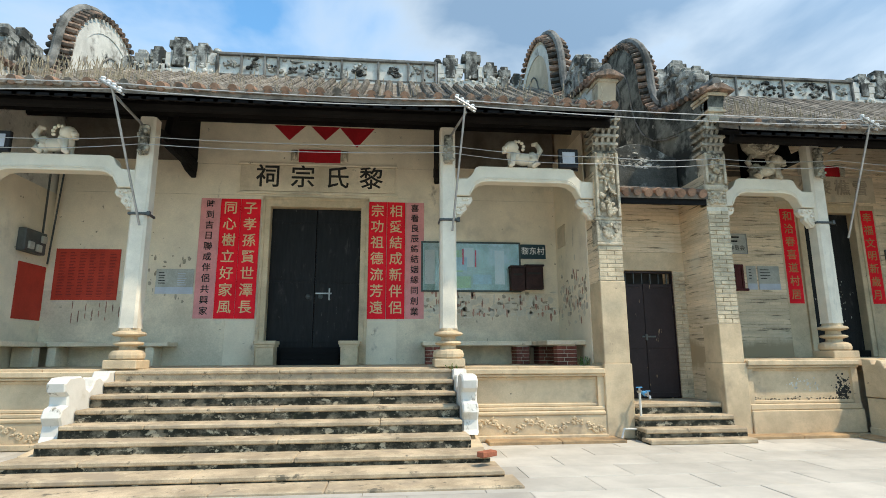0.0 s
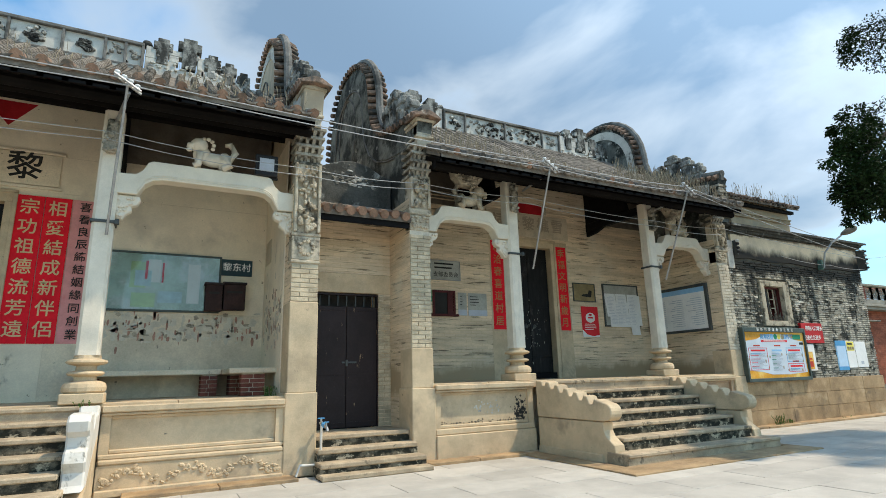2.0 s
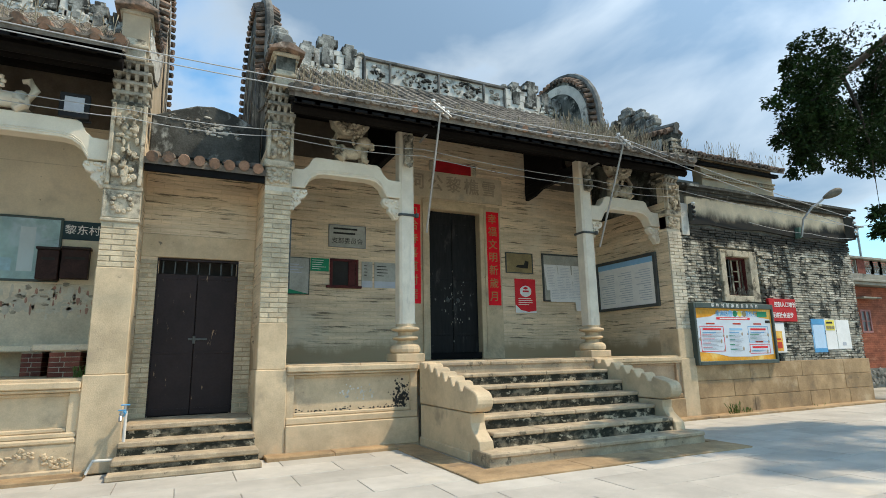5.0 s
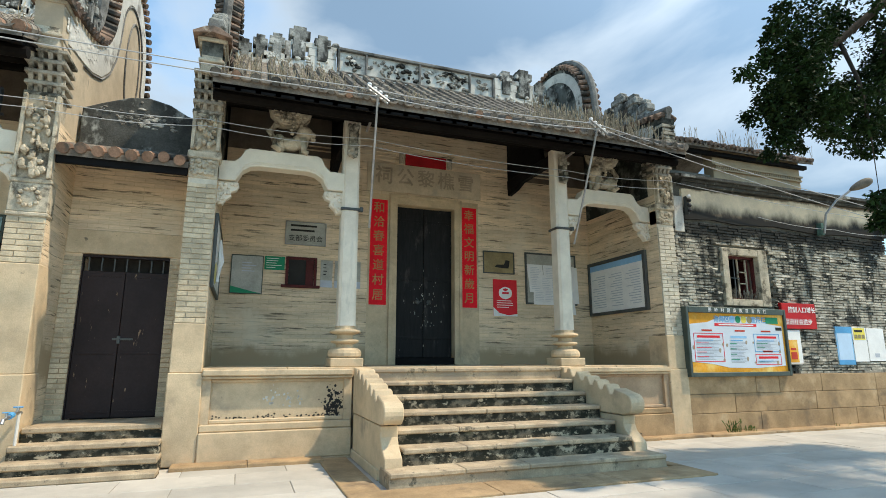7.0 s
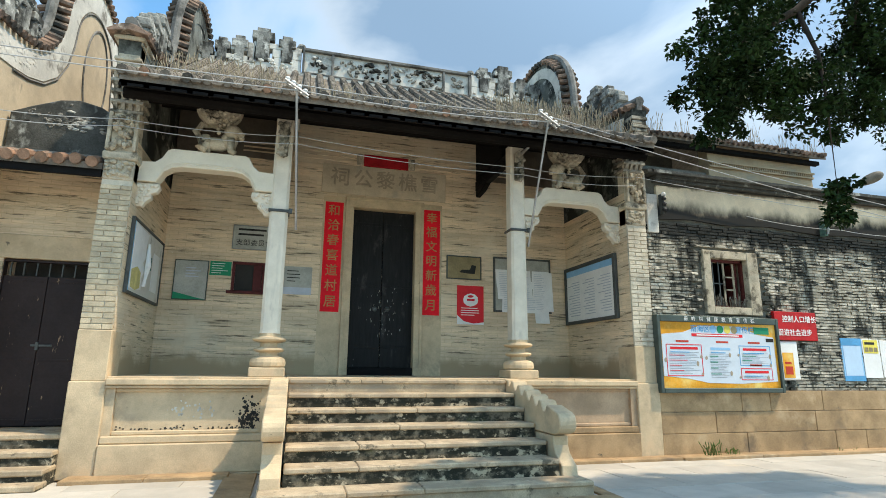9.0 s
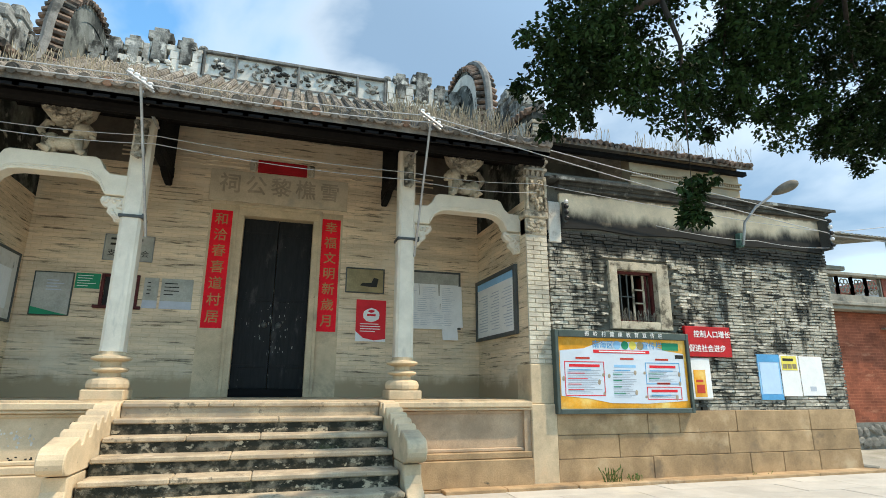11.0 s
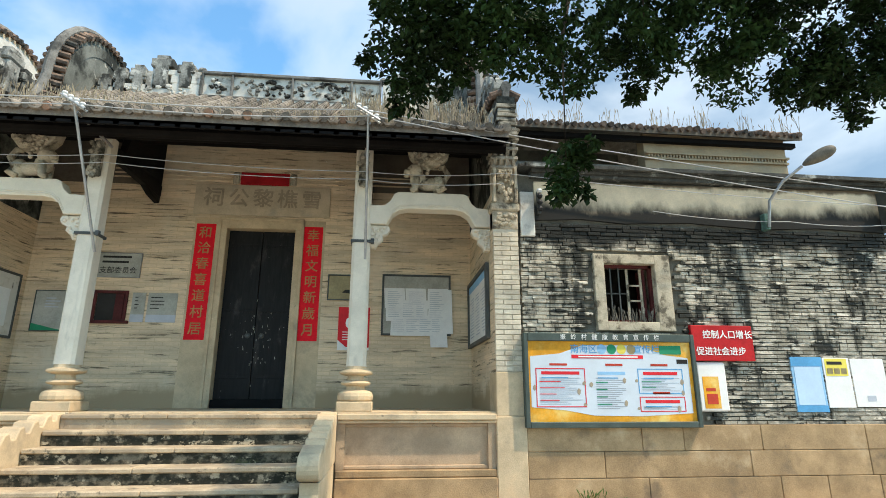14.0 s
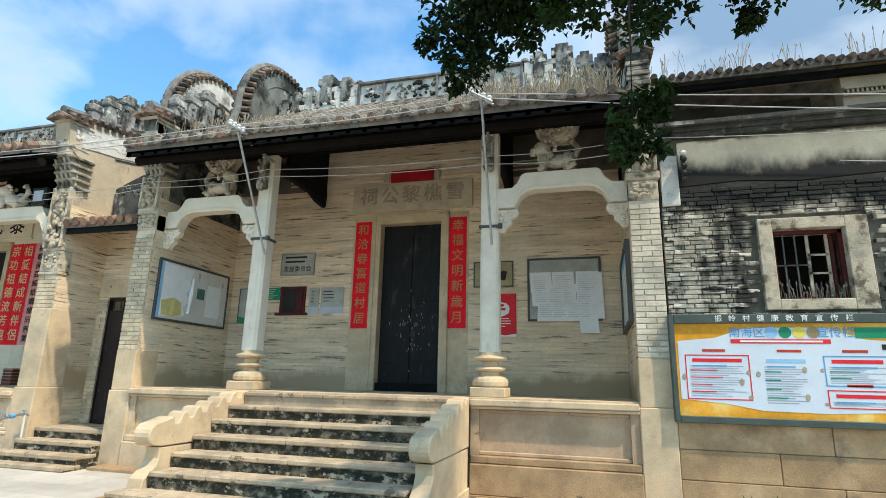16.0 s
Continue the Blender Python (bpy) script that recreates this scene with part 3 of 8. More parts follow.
def written(text, size, mat, place, parent, name="lettering", vertical=False, depth=0.002, facing="y", step=1.08, bold=0.0):
    """Characters of the built-in font as flat meshes: centred on place, in the plane facing -y (or +x, -x)."""
    cu = bpy.data.curves.new(name, "FONT")
    cu.body = "\n".join(text) if vertical else text
    cu.size, cu.align_x, cu.align_y, cu.space_line = size, "CENTER", "CENTER", step
    cu.extrude, cu.offset, cu.resolution_u = depth, bold, 2
    tmp = new(name, cu)
    me = bpy.data.meshes.new_from_object(tmp)
    bpy.data.objects.remove(tmp)
    turn = {"y": pose(0, 0, 0, 90, 0, 0), "-x": pose(0, 0, 0, 90, 0, -90), "+x": pose(0, 0, 0, 90, 0, 90)}[facing]
    me.transform(Matrix.Translation(place) @ turn)
    me.materials.clear()
    me.materials.append(mat)
    me.name = name
    return under(new(name, me), parent)


# ---- plan ----
FY, BY, RY = 8.72, 10.95, 12.05        # fronts, porch back walls, ridges
ALLEY_Y = 9.64
EAVE_Y = 7.98
HALL_A = dict(x0=-6.86, x1=3.90, pier=0.42, cols=(-3.92, 0.965), door=(-2.37, -0.58, 1.20, 4.24), floor=1.12, eave=5.24, ridge=(-3.95, 1.03, 7.55, 8.10))
HALL_B = dict(x0=5.48, x1=13.92, pier=0.38, cols=(7.79, 11.61), door=(9.09, 10.30, 1.36, 4.37), floor=1.22, eave=5.04, ridge=(7.95, 11.73, 7.55, 8.14))


def roof_line(eave, k=8):
    """The front slope as (y, z), hollowed a little as old roofs are."""
    out = []
    for i in range(k + 1):
        s = i / k
        out.append((EAVE_Y + (RY - EAVE_Y) * s, eave + (7.58 - eave) * (s ** 1.12)))
    return out


# ---- ground ----
ground = bmesh.new()
bmesh.ops.create_grid(ground, x_segments=1, y_segments=1, size=600)
bmesh.ops.translate(ground, verts=ground.verts, vec=(0, 0, -0.035))
solid("ground", ground, M["earth"], "grey concrete and sandy ground around the halls", "ground", kind="structure")

# ---- the halls ----
def gable_curve(lift=0.0, k=16):
    """The wok-ear gable's top edge as (y, z), front tip to back tip."""
    front = [(8.40, 5.84), (8.65, 5.88), (8.95, 5.94), (9.4, 6.00), (9.8, 6.08), (10.2, 6.22), (10.5, 6.44), (10.70, 6.72), (10.80, 7.04)]
    front = [(y, z + lift) for y, z in front]
    arc = [(12.4 - 1.58 * math.cos(math.pi * (0.03 + 0.94 * i / k)), 7.25 + 0.6 * lift + 1.50 * math.sin(math.pi * (0.03 + 0.94 * i / k))) for i in range(k + 1)]
    back = [(24.8 - y, z) for y, z in front[::-1]]
    return front + arc + back


def inset(curve, d):
    out = []
    for i, p in enumerate(curve):
        a, b = curve[max(0, i - 1)], curve[min(len(curve) - 1, i + 1)]
        t = Vector((b[0] - a[0], b[1] - a[1])).normalized()
        out.append((p[0] + t.y * d, p[1] - t.x * d))
    return out


def gable(x0, x1, wallmat, outer, facemat, bandmat, name, label, lift=0.0, broken=False):
    """A side wall with its curved gable. outer: +1 or -1, the side of the bare face."""
    wall = thing(name, ((x0 + x1) / 2, FY, 0), label, "wall", kind="structure")
    curve = gable_curve(lift)
    bm = B()
    body = [(y, z) for y, z in curve if y < 16.4]
    extrude(bm, [(FY + 0.02, 0.0), (FY + 0.02, 4.40), (16.4, 4.40), (16.4, 0.0)], "x", x0, x1)
    part("wall_body", bm, wallmat, wall)
    x0, x1 = x0 + 0.05, x1 - 0.05      # the gable is thinner than the wall below it
    extrude(bm2 := B(), [(FY + 0.02, 4.402), (FY + 0.02, 5.3), (8.5, 5.5)] + body + [(16.4, 4.402)], "x", x0, x1)
    part("gable_body", bm2, facemat, wall)
    for s in (-1, 1):
        xs = x1 if s > 0 else x0
        bm = B()
        a, c = inset(curve, 0.10), inset(curve, 0.52 if s == outer else 0.34)
        a, c = a[1:-2], c[1:-2]
        for i in range(len(a) - 1):
            q = [a[i], a[i + 1], c[i + 1], c[i]]
            va = [bm.verts.new((xs + s * 0.015, *p)) for p in q]
            vb = [bm.verts.new((xs - s * 0.02, *p)) for p in q]
            bm.faces.new(va if s < 0 else va[::-1])
            for k in range(4):
                bm.faces.new((va[k], va[(k + 1) % 4], vb[(k + 1) % 4], vb[k]))
        bmesh.ops.recalc_face_normals(bm, faces=bm.faces)
        part("gable_band", bm, bandmat, wall, "lime band with worn relief along the gable")
        if s == outer:
            bm = B()
            tube(bm, [(xs + s * 0.012, *p) for p in inset(curve, 0.56)[3:-3]], 0.018, 5)
            part("gable_moulding", bm, M["coping"], wall)
            bm = B()
            rnd = random.Random(5)
            for i in range(70):
                u = rnd.uniform(0, 1)
                y = 8.6 + 1.5 * u
                z = 5.60 + lift + 0.30 * u * u + rnd.uniform(-0.12, 0.14)
                blob(bm, (xs + s * 0.012, y, z), (0.012, rnd.uniform(0.02, 0.07), rnd.uniform(0.02, 0.05)), 1)
            part("relief", bm, bandmat, wall, "raised scroll relief below the gable's foot")
        bm = B()
        oval = [(12.5 + 0.62 * math.cos(math.tau * i / 24), 7.1 + 1.0 * math.sin(math.tau * i / 24)) for i in range(24)]
        tube(bm, [(xs + s * 0.01, *p) for p in oval + oval[:1]], 0.02, 5)
        part("oval_moulding", bm, M["coping"], wall)
    # coping roll and the short barrel tiles on both sides
    bm = B()
    top = inset(curve, -0.16)
    tube(bm, [((x0 + x1) / 2, *p) for p in top], 0.085, 8)
    extrude(bm, inset(curve, -0.13)[0:-1] + inset(curve, 0.0)[0:-1][::-1], "x", (x0 + x1) / 2 - 0.05, (x0 + x1) / 2 + 0.05)
    part("coping_roll", bm, M["coping"], wall, "dark rounded lime coping along the gable", smooth=False)
    spots, prev, need = [], Vector(curve[0]), 0.1
    for p in curve[1:]:
        p = Vector(p)
        seg = (p - prev).length
        while need <= seg:
            q = prev.lerp(p, need / seg)
            tdir = (p - prev).normalized()
            spots.append((q, tdir))
            need += 0.17
        need -= seg
        prev = p
    half = (x1 - x0) / 2
    for q, tdir in spots:
        if q.x > 14.9:
            continue
        for s in (-1, 1):
            nrm = Vector((-tdir.y, tdir.x))
            inner = Vector(((x0 + x1) / 2 + s * 0.03, q.x + nrm.x * 0.10, q.y + nrm.y * 0.10))
            outr = Vector(((x0 + x1) / 2 + s * (half + 0.085), q.x + nrm.x * 0.02, q.y + nrm.y * 0.02))
            bm = tube(B(), [inner, outr], 0.062, 7)
            part("gable_tile", bm, M["rimtile"], wall)
    # the front tip: a moulded post standing on the pier under the coping's flared end
    xm, tz = (x0 + x1) / 2, 5.86 + lift
    bm = B()
    if broken:
        for k in range(8):
            z = 5.22 + 0.075 * k
            bx(bm, xm - 0.15 + 0.012 * (k % 3), xm + 0.16 - 0.01 * (k % 2), 8.42 + 0.015 * (k % 2), 8.85, z, z + 0.062, 0.008)
        part("tip_post", bm, M["carvedark"], wall, "broken brick stub at the gable's front tip")
    else:
        bx(bm, xm - 0.14, xm + 0.14, 8.48, 8.92, 5.30, tz - 0.12, 0.012)
        bx(bm, xm - 0.17, xm + 0.17, 8.44, 8.92, 5.46, 5.51, 0.012)
        bx(bm, xm - 0.17, xm + 0.17, 8.44, 8.92, tz - 0.16, tz - 0.11, 0.012)
        bx(bm, xm - 0.20, xm + 0.20, 8.39, 8.92, tz - 0.108, tz - 0.05, 0.012)
        part("tip_post", bm, M["carved"], wall, "small moulded lime-plaster post at the gable's front tip")
        bm = B()
        for k in range(3):
            y0 = 8.28 + 0.16 * k
            extrude(bm, [(xm - 0.26, tz - 0.045), (xm - 0.10, tz + 0.05), (xm, tz + 0.075), (xm + 0.10, tz + 0.05), (xm + 0.26, tz - 0.045), (xm + 0.25, tz - 0.08), (xm, tz - 0.03), (xm - 0.25, tz - 0.08)], "y", y0, y0 + 0.18, 0.008)
            tz += 0.012
        part("tip_roof", bm, M["rimtile"], wall, "flared end of sooty terracotta tiles")
    rnd = random.Random(int(x0 * 10))
    for y0, w, zb, zt in ((8.98, 0.14, 6.02, 6.52), (9.33, 0.18, 6.08, 6.80), (9.74, 0.21, 6.15, 7.02), (10.12, 0.15, 6.30, 6.86)):
        bm = B()
        zb, zt = zb + lift, zt + lift - rnd.uniform(0, 0.06)
        bx(bm, xm - 0.10, xm + 0.10, y0 - w * 0.72, y0 + w * 0.72, zb, zt - 0.24, 0.03)
        bx(bm, xm - 0.12, xm + 0.12, y0 - w, y0 + w, zt - 0.26, zt - 0.10, 0.03)
        bx(bm, xm - 0.09, xm + 0.09, y0 - w * 0.6, y0 + w * 0.6, zt - 0.11, zt, 0.025)
        for i in range(7):
            blob(bm, (xm + rnd.choice((-0.1, 0.1)), y0 + rnd.uniform(-w, w) * 0.7, rnd.uniform(zb + 0.1, zt - 0.2)), (0.035, rnd.uniform(0.03, 0.07), rnd.uniform(0.03, 0.07)), 1)
        part("corner_finial", bm, M["finial"], wall, "stepped black-stained finial block")
    bm = bx(B(), xm - 0.07, xm + 0.07, 8.9, 10.35, 5.95 + lift, 6.24 + lift, 0.02)
    part("finial_fret", bm, M["finial"], wall, "low fret joining the finial blocks")
    return wall


def pier(x0, x1, kind_carved, band, name, label, low_extra=0.03):
    p = thing(name, ((x0 + x1) / 2, FY, 0), label, "pier", kind="structure")
    w = x1 - x0
    bm = B()
    bx(bm, x0 - low_extra, x1 + 0.02, FY - 0.05, FY + 0.5, 0.0, 1.16, 0.012)
    part("pier_foot", bm, M["granite"], p)
    bm = B()
    bx(bm, x0 - 0.006, x1 + 0.006, FY - 0.025, FY + 0.46, 1.16, band, 0.01)
    part("pier_stone", bm, M["granite"], p, "tall pale granite block")
    bm = B()
    bx(bm, x0 + 0.004, x1 - 0.004, FY, FY + 0.018, band, 5.0)
    part("pier_core", bm, M["mortar"], p)
    if kind_carved:
        bm = B()
        bx(bm, x0 - 0.02, x1 + 0.02, FY - 0.04, FY + 0.2, 3.53, 3.59, 0.012)
        bx(bm, x0 - 0.01, x1 + 0.01, FY - 0.03, FY + 0.2, 3.15, 3.53, 0.012)
        bx(bm, x0 - 0.02, x1 + 0.02, FY - 0.04, FY + 0.2, 3.10, 3.15, 0.012)
        for i in range(10):
            a = math.tau * i / 10
            blob(bm, ((x0 + x1) / 2 + 0.11 * math.cos(a), FY - 0.035, 3.34 + 0.11 * math.sin(a)), 0.035, 1)
        part("carved_medallion", bm, M["carved"], p, "square stone block with a carved roundel")
        z0, z1 = 3.59, 4.72
    else:
        bm = B()
        bx(bm, x0 - 0.03, x1 + 0.03, FY - 0.05, FY + 0.2, 4.10, 4.22, 0.02)
        rnd = random.Random(int(x0))
        for i in range(26):
            blob(bm, (rnd.uniform(x0 + 0.04, x1 - 0.04), FY - 0.02, rnd.uniform(3.86, 4.08)), (0.04, 0.04, 0.035), 1)
        bx(bm, x0, x1, FY - 0.015, FY + 0.2, 3.82, 4.10, 0.01)
        part("carved_capital", bm, M["carved"], p, "carved stone capital block")
        z0, z1 = 4.22, 4.78
    # carved figures niche
    bm = B()
    bx(bm, x0 + 0.01, x1 - 0.01, FY - 0.02, FY + 0.2, z0, z1)
    bx(bm, x0, x0 + 0.05, FY - 0.08, FY, z0, z1, 0.01)
    bx(bm, x1 - 0.05, x1, FY - 0.08, FY, z0, z1, 0.01)
    rnd = random.Random(int(x0 * 7) + 3)
    nfig = int((z1 - z0) / 0.06)
    for i in range(nfig * 3):
        blob(bm, (rnd.uniform(x0 + 0.08, x1 - 0.08), FY - rnd.uniform(0.02, 0.09), rnd.uniform(z0 + 0.04, z1 - 0.04)),
             (rnd.uniform(0.02, 0.055), 0.05, rnd.uniform(0.02, 0.08)), 1)
    part("carved_figures", bm, M["carved"], p, "broken carved brick figures in a tall niche")
    # corbelled brick rows up to the eave
    bm = B()
    z = z1
    out = 0.03
    for row in range(4):
        bx(bm, x0 - 0.02, x1 + 0.02, FY - out, FY + 0.3, z, z + 0.055, 0.008)
        k = max(4, int(w / 0.085))
        for j in range(k):
            xx = x0 + (j + 0.5) * w / k
            extrude(bm, [(FY - out - 0.045, z + 0.13), (FY + 0.0, z + 0.13), (FY + 0.0, z + 0.055), (FY - out + 0.0, z + 0.055)], "x", xx - 0.025, xx + 0.025)
        z += 0.135
        out += 0.045
    bx(bm, x0 - 0.03, x1 + 0.03, FY - out, FY + 0.3, z, z + 0.05, 0.008)
    part("corbel_rows", bm, M["carvedark"], p, "rows of small corbelled brick brackets")
    return p


def column(cx, floor, strap, cy=8.88, label="pale octagonal stone column on a turned base"):
    c = thing("stone_column", (cx, cy, floor), label, "column", "columns of the porch fronts")
    bm = B()
    bx(bm, cx - 0.24, cx + 0.24, cy - 0.24, cy + 0.24, floor, floor + 0.13, 0.012)
    part("plinth", bm, M["granite"], c)
    bm = B()
    rings = [(0.215, 0.13), (0.245, 0.155), (0.25, 0.20), (0.235, 0.245), (0.20, 0.27), (0.13, 0.285), (0.125, 0.335), (0.195, 0.352), (0.215, 0.372), (0.20, 0.395),
             (0.12, 0.412), (0.115, 0.47), (0.22, 0.495), (0.238, 0.515), (0.225, 0.54), (0.16, 0.558), (0.15, 0.602)]
    lathe(bm, [(r, floor + z) for r, z in rings], 16, cx, cy, math.pi / 16)
    part("turned_base", bm, M["granite"], c, "waisted granite base with stacked rings")
    bm = B()
    s = 0.135

    def ring(w, z):
        k = 0.72
        return [bm.verts.new((cx + a * w, cy + b * w, z)) for a, b in ((1, k), (k, 1), (-k, 1), (-1, k), (-1, -k), (-k, -1), (k, -1), (1, -k))]
    rr = [ring(s * 1.04, floor + 0.60), ring(s, floor + 0.66), ring(s * 0.94, 5.12)]
    for a, b in zip(rr, rr[1:]):
        for i in range(8):
            bm.faces.new((a[i], a[(i + 1) % 8], b[(i + 1) % 8], b[i]))
    bm.faces.new(rr[0][::-1])
    bm.faces.new(rr[-1])
    part("shaft", bm, M["column"], c)
    bm = B()
    bx(bm, cx - 0.15, cx + 0.15, cy - 0.15, cy + 0.15, strap - 0.02, strap + 0.02, 0.004)
    bx(bm, cx + 0.14, cx + 0.19, cy - 0.17, cy - 0.11, strap - 0.035, strap + 0.035, 0.004)
    part("iron_band", bm, M["darkmetal"], c, "black iron strap round the shaft")
    bm = B()
    rnd = random.Random(int(cx * 13))
    bx(bm, cx - 0.07, cx + 0.07, cy - 0.24, cy - 0.12, 4.46, 4.95, 0.02)
    for i in range(22):
        blob(bm, (cx + rnd.uniform(-0.07, 0.07), cy - 0.2 - rnd.uniform(0, 0.07), rnd.uniform(4.44, 4.98)), rnd.uniform(0.025, 0.05), 1)
    part("carved_bracket", bm, M["carvedark"], c, "small weathered carved bracket")
    return c


def shaped_beam(xa, xb, cy, z):
    """A stone beam with raised shoulders: straight middle, stepped-down ends."""
    pts = [(xa, z - 0.24), (xa + 0.25, z - 0.24), (xa + 0.30, z - 0.16), (xa + 0.34, z - 0.08), (xa + 0.44, z - 0.01), (xa + 0.56, z + 0.015),
           (xb - 0.56, z + 0.015), (xb - 0.44, z - 0.01), (xb - 0.34, z - 0.08), (xb - 0.30, z - 0.16), (xb - 0.25, z - 0.24), (xb, z - 0.24),
           (xb, z + 0.05), (xb - 0.22, z + 0.06), (xb - 0.30, z + 0.13), (xb - 0.36, z + 0.25), (xb - 0.42, z + 0.28),
           (xa + 0.42, z + 0.28), (xa + 0.36, z + 0.25), (xa + 0.30, z + 0.13), (xa + 0.22, z + 0.06), (xa, z + 0.05)]
    b = thing("stone_beam", ((xa + xb) / 2, cy, z), "pale carved granite beam with stepped shoulders", "beam", "porch front beams")
    bm = extrude(B(), pts, "y", cy - 0.11, cy + 0.11, 0.008)
    part("beam", bm, M["beam"], b)
    bm = B()
    line = [(p[0], cy - 0.112, p[1] + 0.035) for p in pts[1:11]]
    tube(bm, line, 0.009, 5)
    tube(bm, [(x, y, zz + 0.03) for x, y, zz in line], 0.007, 5)
    part("edge_moulding", bm, M["beam"], b)
    for s, xe in ((1, xa), (-1, xb)):
        bm = B()
        prof = [(0, z - 0.25), (s * 0.29, z - 0.25), (s * 0.31, z - 0.31), (s * 0.27, z - 0.38), (s * 0.20, z - 0.41), (s * 0.21, z - 0.47),
                (s * 0.13, z - 0.54), (s * 0.10, z - 0.60), (s * 0.03, z - 0.60), (0, z - 0.56)]
        extrude(bm, [(xe + a, c) for a, c in prof], "y", cy - 0.06, cy + 0.06, 0.012)
        rnd = random.Random(int(xe * 31))
        for i in range(26):
            zz = rnd.uniform(z - 0.56, z - 0.28)
            reach = 0.29 - 0.26 * (z - 0.25 - zz) / 0.38
            blob(bm, (xe + s * rnd.uniform(0.02, max(0.05, reach)), cy - 0.065, zz), (rnd.uniform(0.02, 0.04), 0.03, rnd.uniform(0.02, 0.04)), 1)
        part("corner_bracket", bm, M["column"], b, "pierced carved corner bracket")
    return b


def lion(cx, floor_z, face, block, cy=8.86):
    """A stone lion on the beam, looking towards face (+1 or -1 along x)."""
    bm = B()
    f = face
    z = floor_z
    blob(bm, (cx, cy, z + 0.17), (0.21, 0.10, 0.11), 2)
    blob(bm, (cx - f * 0.15, cy, z + 0.16), (0.11, 0.12, 0.16), 2)
    blob(bm, (cx + f * 0.17, cy, z + 0.24), (0.13, 0.11, 0.14), 2)
    blob(bm, (cx + f * 0.22, cy - 0.04, z + 0.36), (0.13, 0.13, 0.12), 2)
    blob(bm, (cx + f * 0.33, cy - 0.07, z + 0.33), (0.07, 0.08, 0.06), 1)
    blob(bm, (cx + f * 0.35, cy - 0.07, z + 0.27), (0.05, 0.06, 0.03), 1)
    for dy in (-0.09, 0.09):
        blob(bm, (cx + f * 0.16, cy + dy, z + 0.44), (0.04, 0.03, 0.05), 1)
        tube(bm, [(cx + f * 0.2, cy + dy, z + 0.25), (cx + f * 0.22, cy + dy, z + 0.05), (cx + f * 0.28, cy + dy, z + 0.02)], [0.06, 0.05, 0.045], 7)
        tube(bm, [(cx - f * 0.16, cy + dy, z + 0.2), (cx - f * 0.22, cy + dy, z + 0.08), (cx - f * 0.12, cy + dy, z + 0.02)], [0.09, 0.06, 0.05], 7)
    for i in range(7):
        a = i * 0.6
        blob(bm, (cx + f * (0.12 + 0.1 * math.cos(a)), cy - 0.1, z + 0.36 + 0.1 * math.sin(a)), 0.035, 1)
    tube(bm, [(cx - f * 0.22, cy, z + 0.2), (cx - f * 0.30, cy, z + 0.34), (cx - f * 0.22, cy, z + 0.46), (cx - f * 0.15, cy, z + 0.44)], [0.05, 0.055, 0.05, 0.03], 7)
    me = solid("stone_lion", bm, M["column"] if not block else M["carved"], "cream stone lion standing on the porch beam", "statue", "lions on the beams", smooth=True)
    if block:
        bm, rnd = B(), random.Random(int(cx * 17))
        extrude(bm, [(cx - 0.16, z + 0.46), (cx + 0.16, z + 0.46), (cx + 0.30, z + 0.62), (cx + 0.36, z + 0.85), (cx - 0.36, z + 0.85), (cx - 0.30, z + 0.62)], "y", cy - 0.09, cy + 0.12, 0.01)
        for i in range(46):
            zz = rnd.uniform(z + 0.5, z + 0.83)
            hw = 0.16 + 0.18 * (zz - z - 0.46) / 0.39
            blob(bm, (cx + rnd.uniform(-hw, hw), cy - 0.1, zz), (rnd.uniform(0.025, 0.06), 0.04, rnd.uniform(0.02, 0.045)), 1)
        lab = "carved stone bracket block above the lion"
        solid("bracket_block", bm, M["carved"], lab, "bracket", "brackets over the lions")


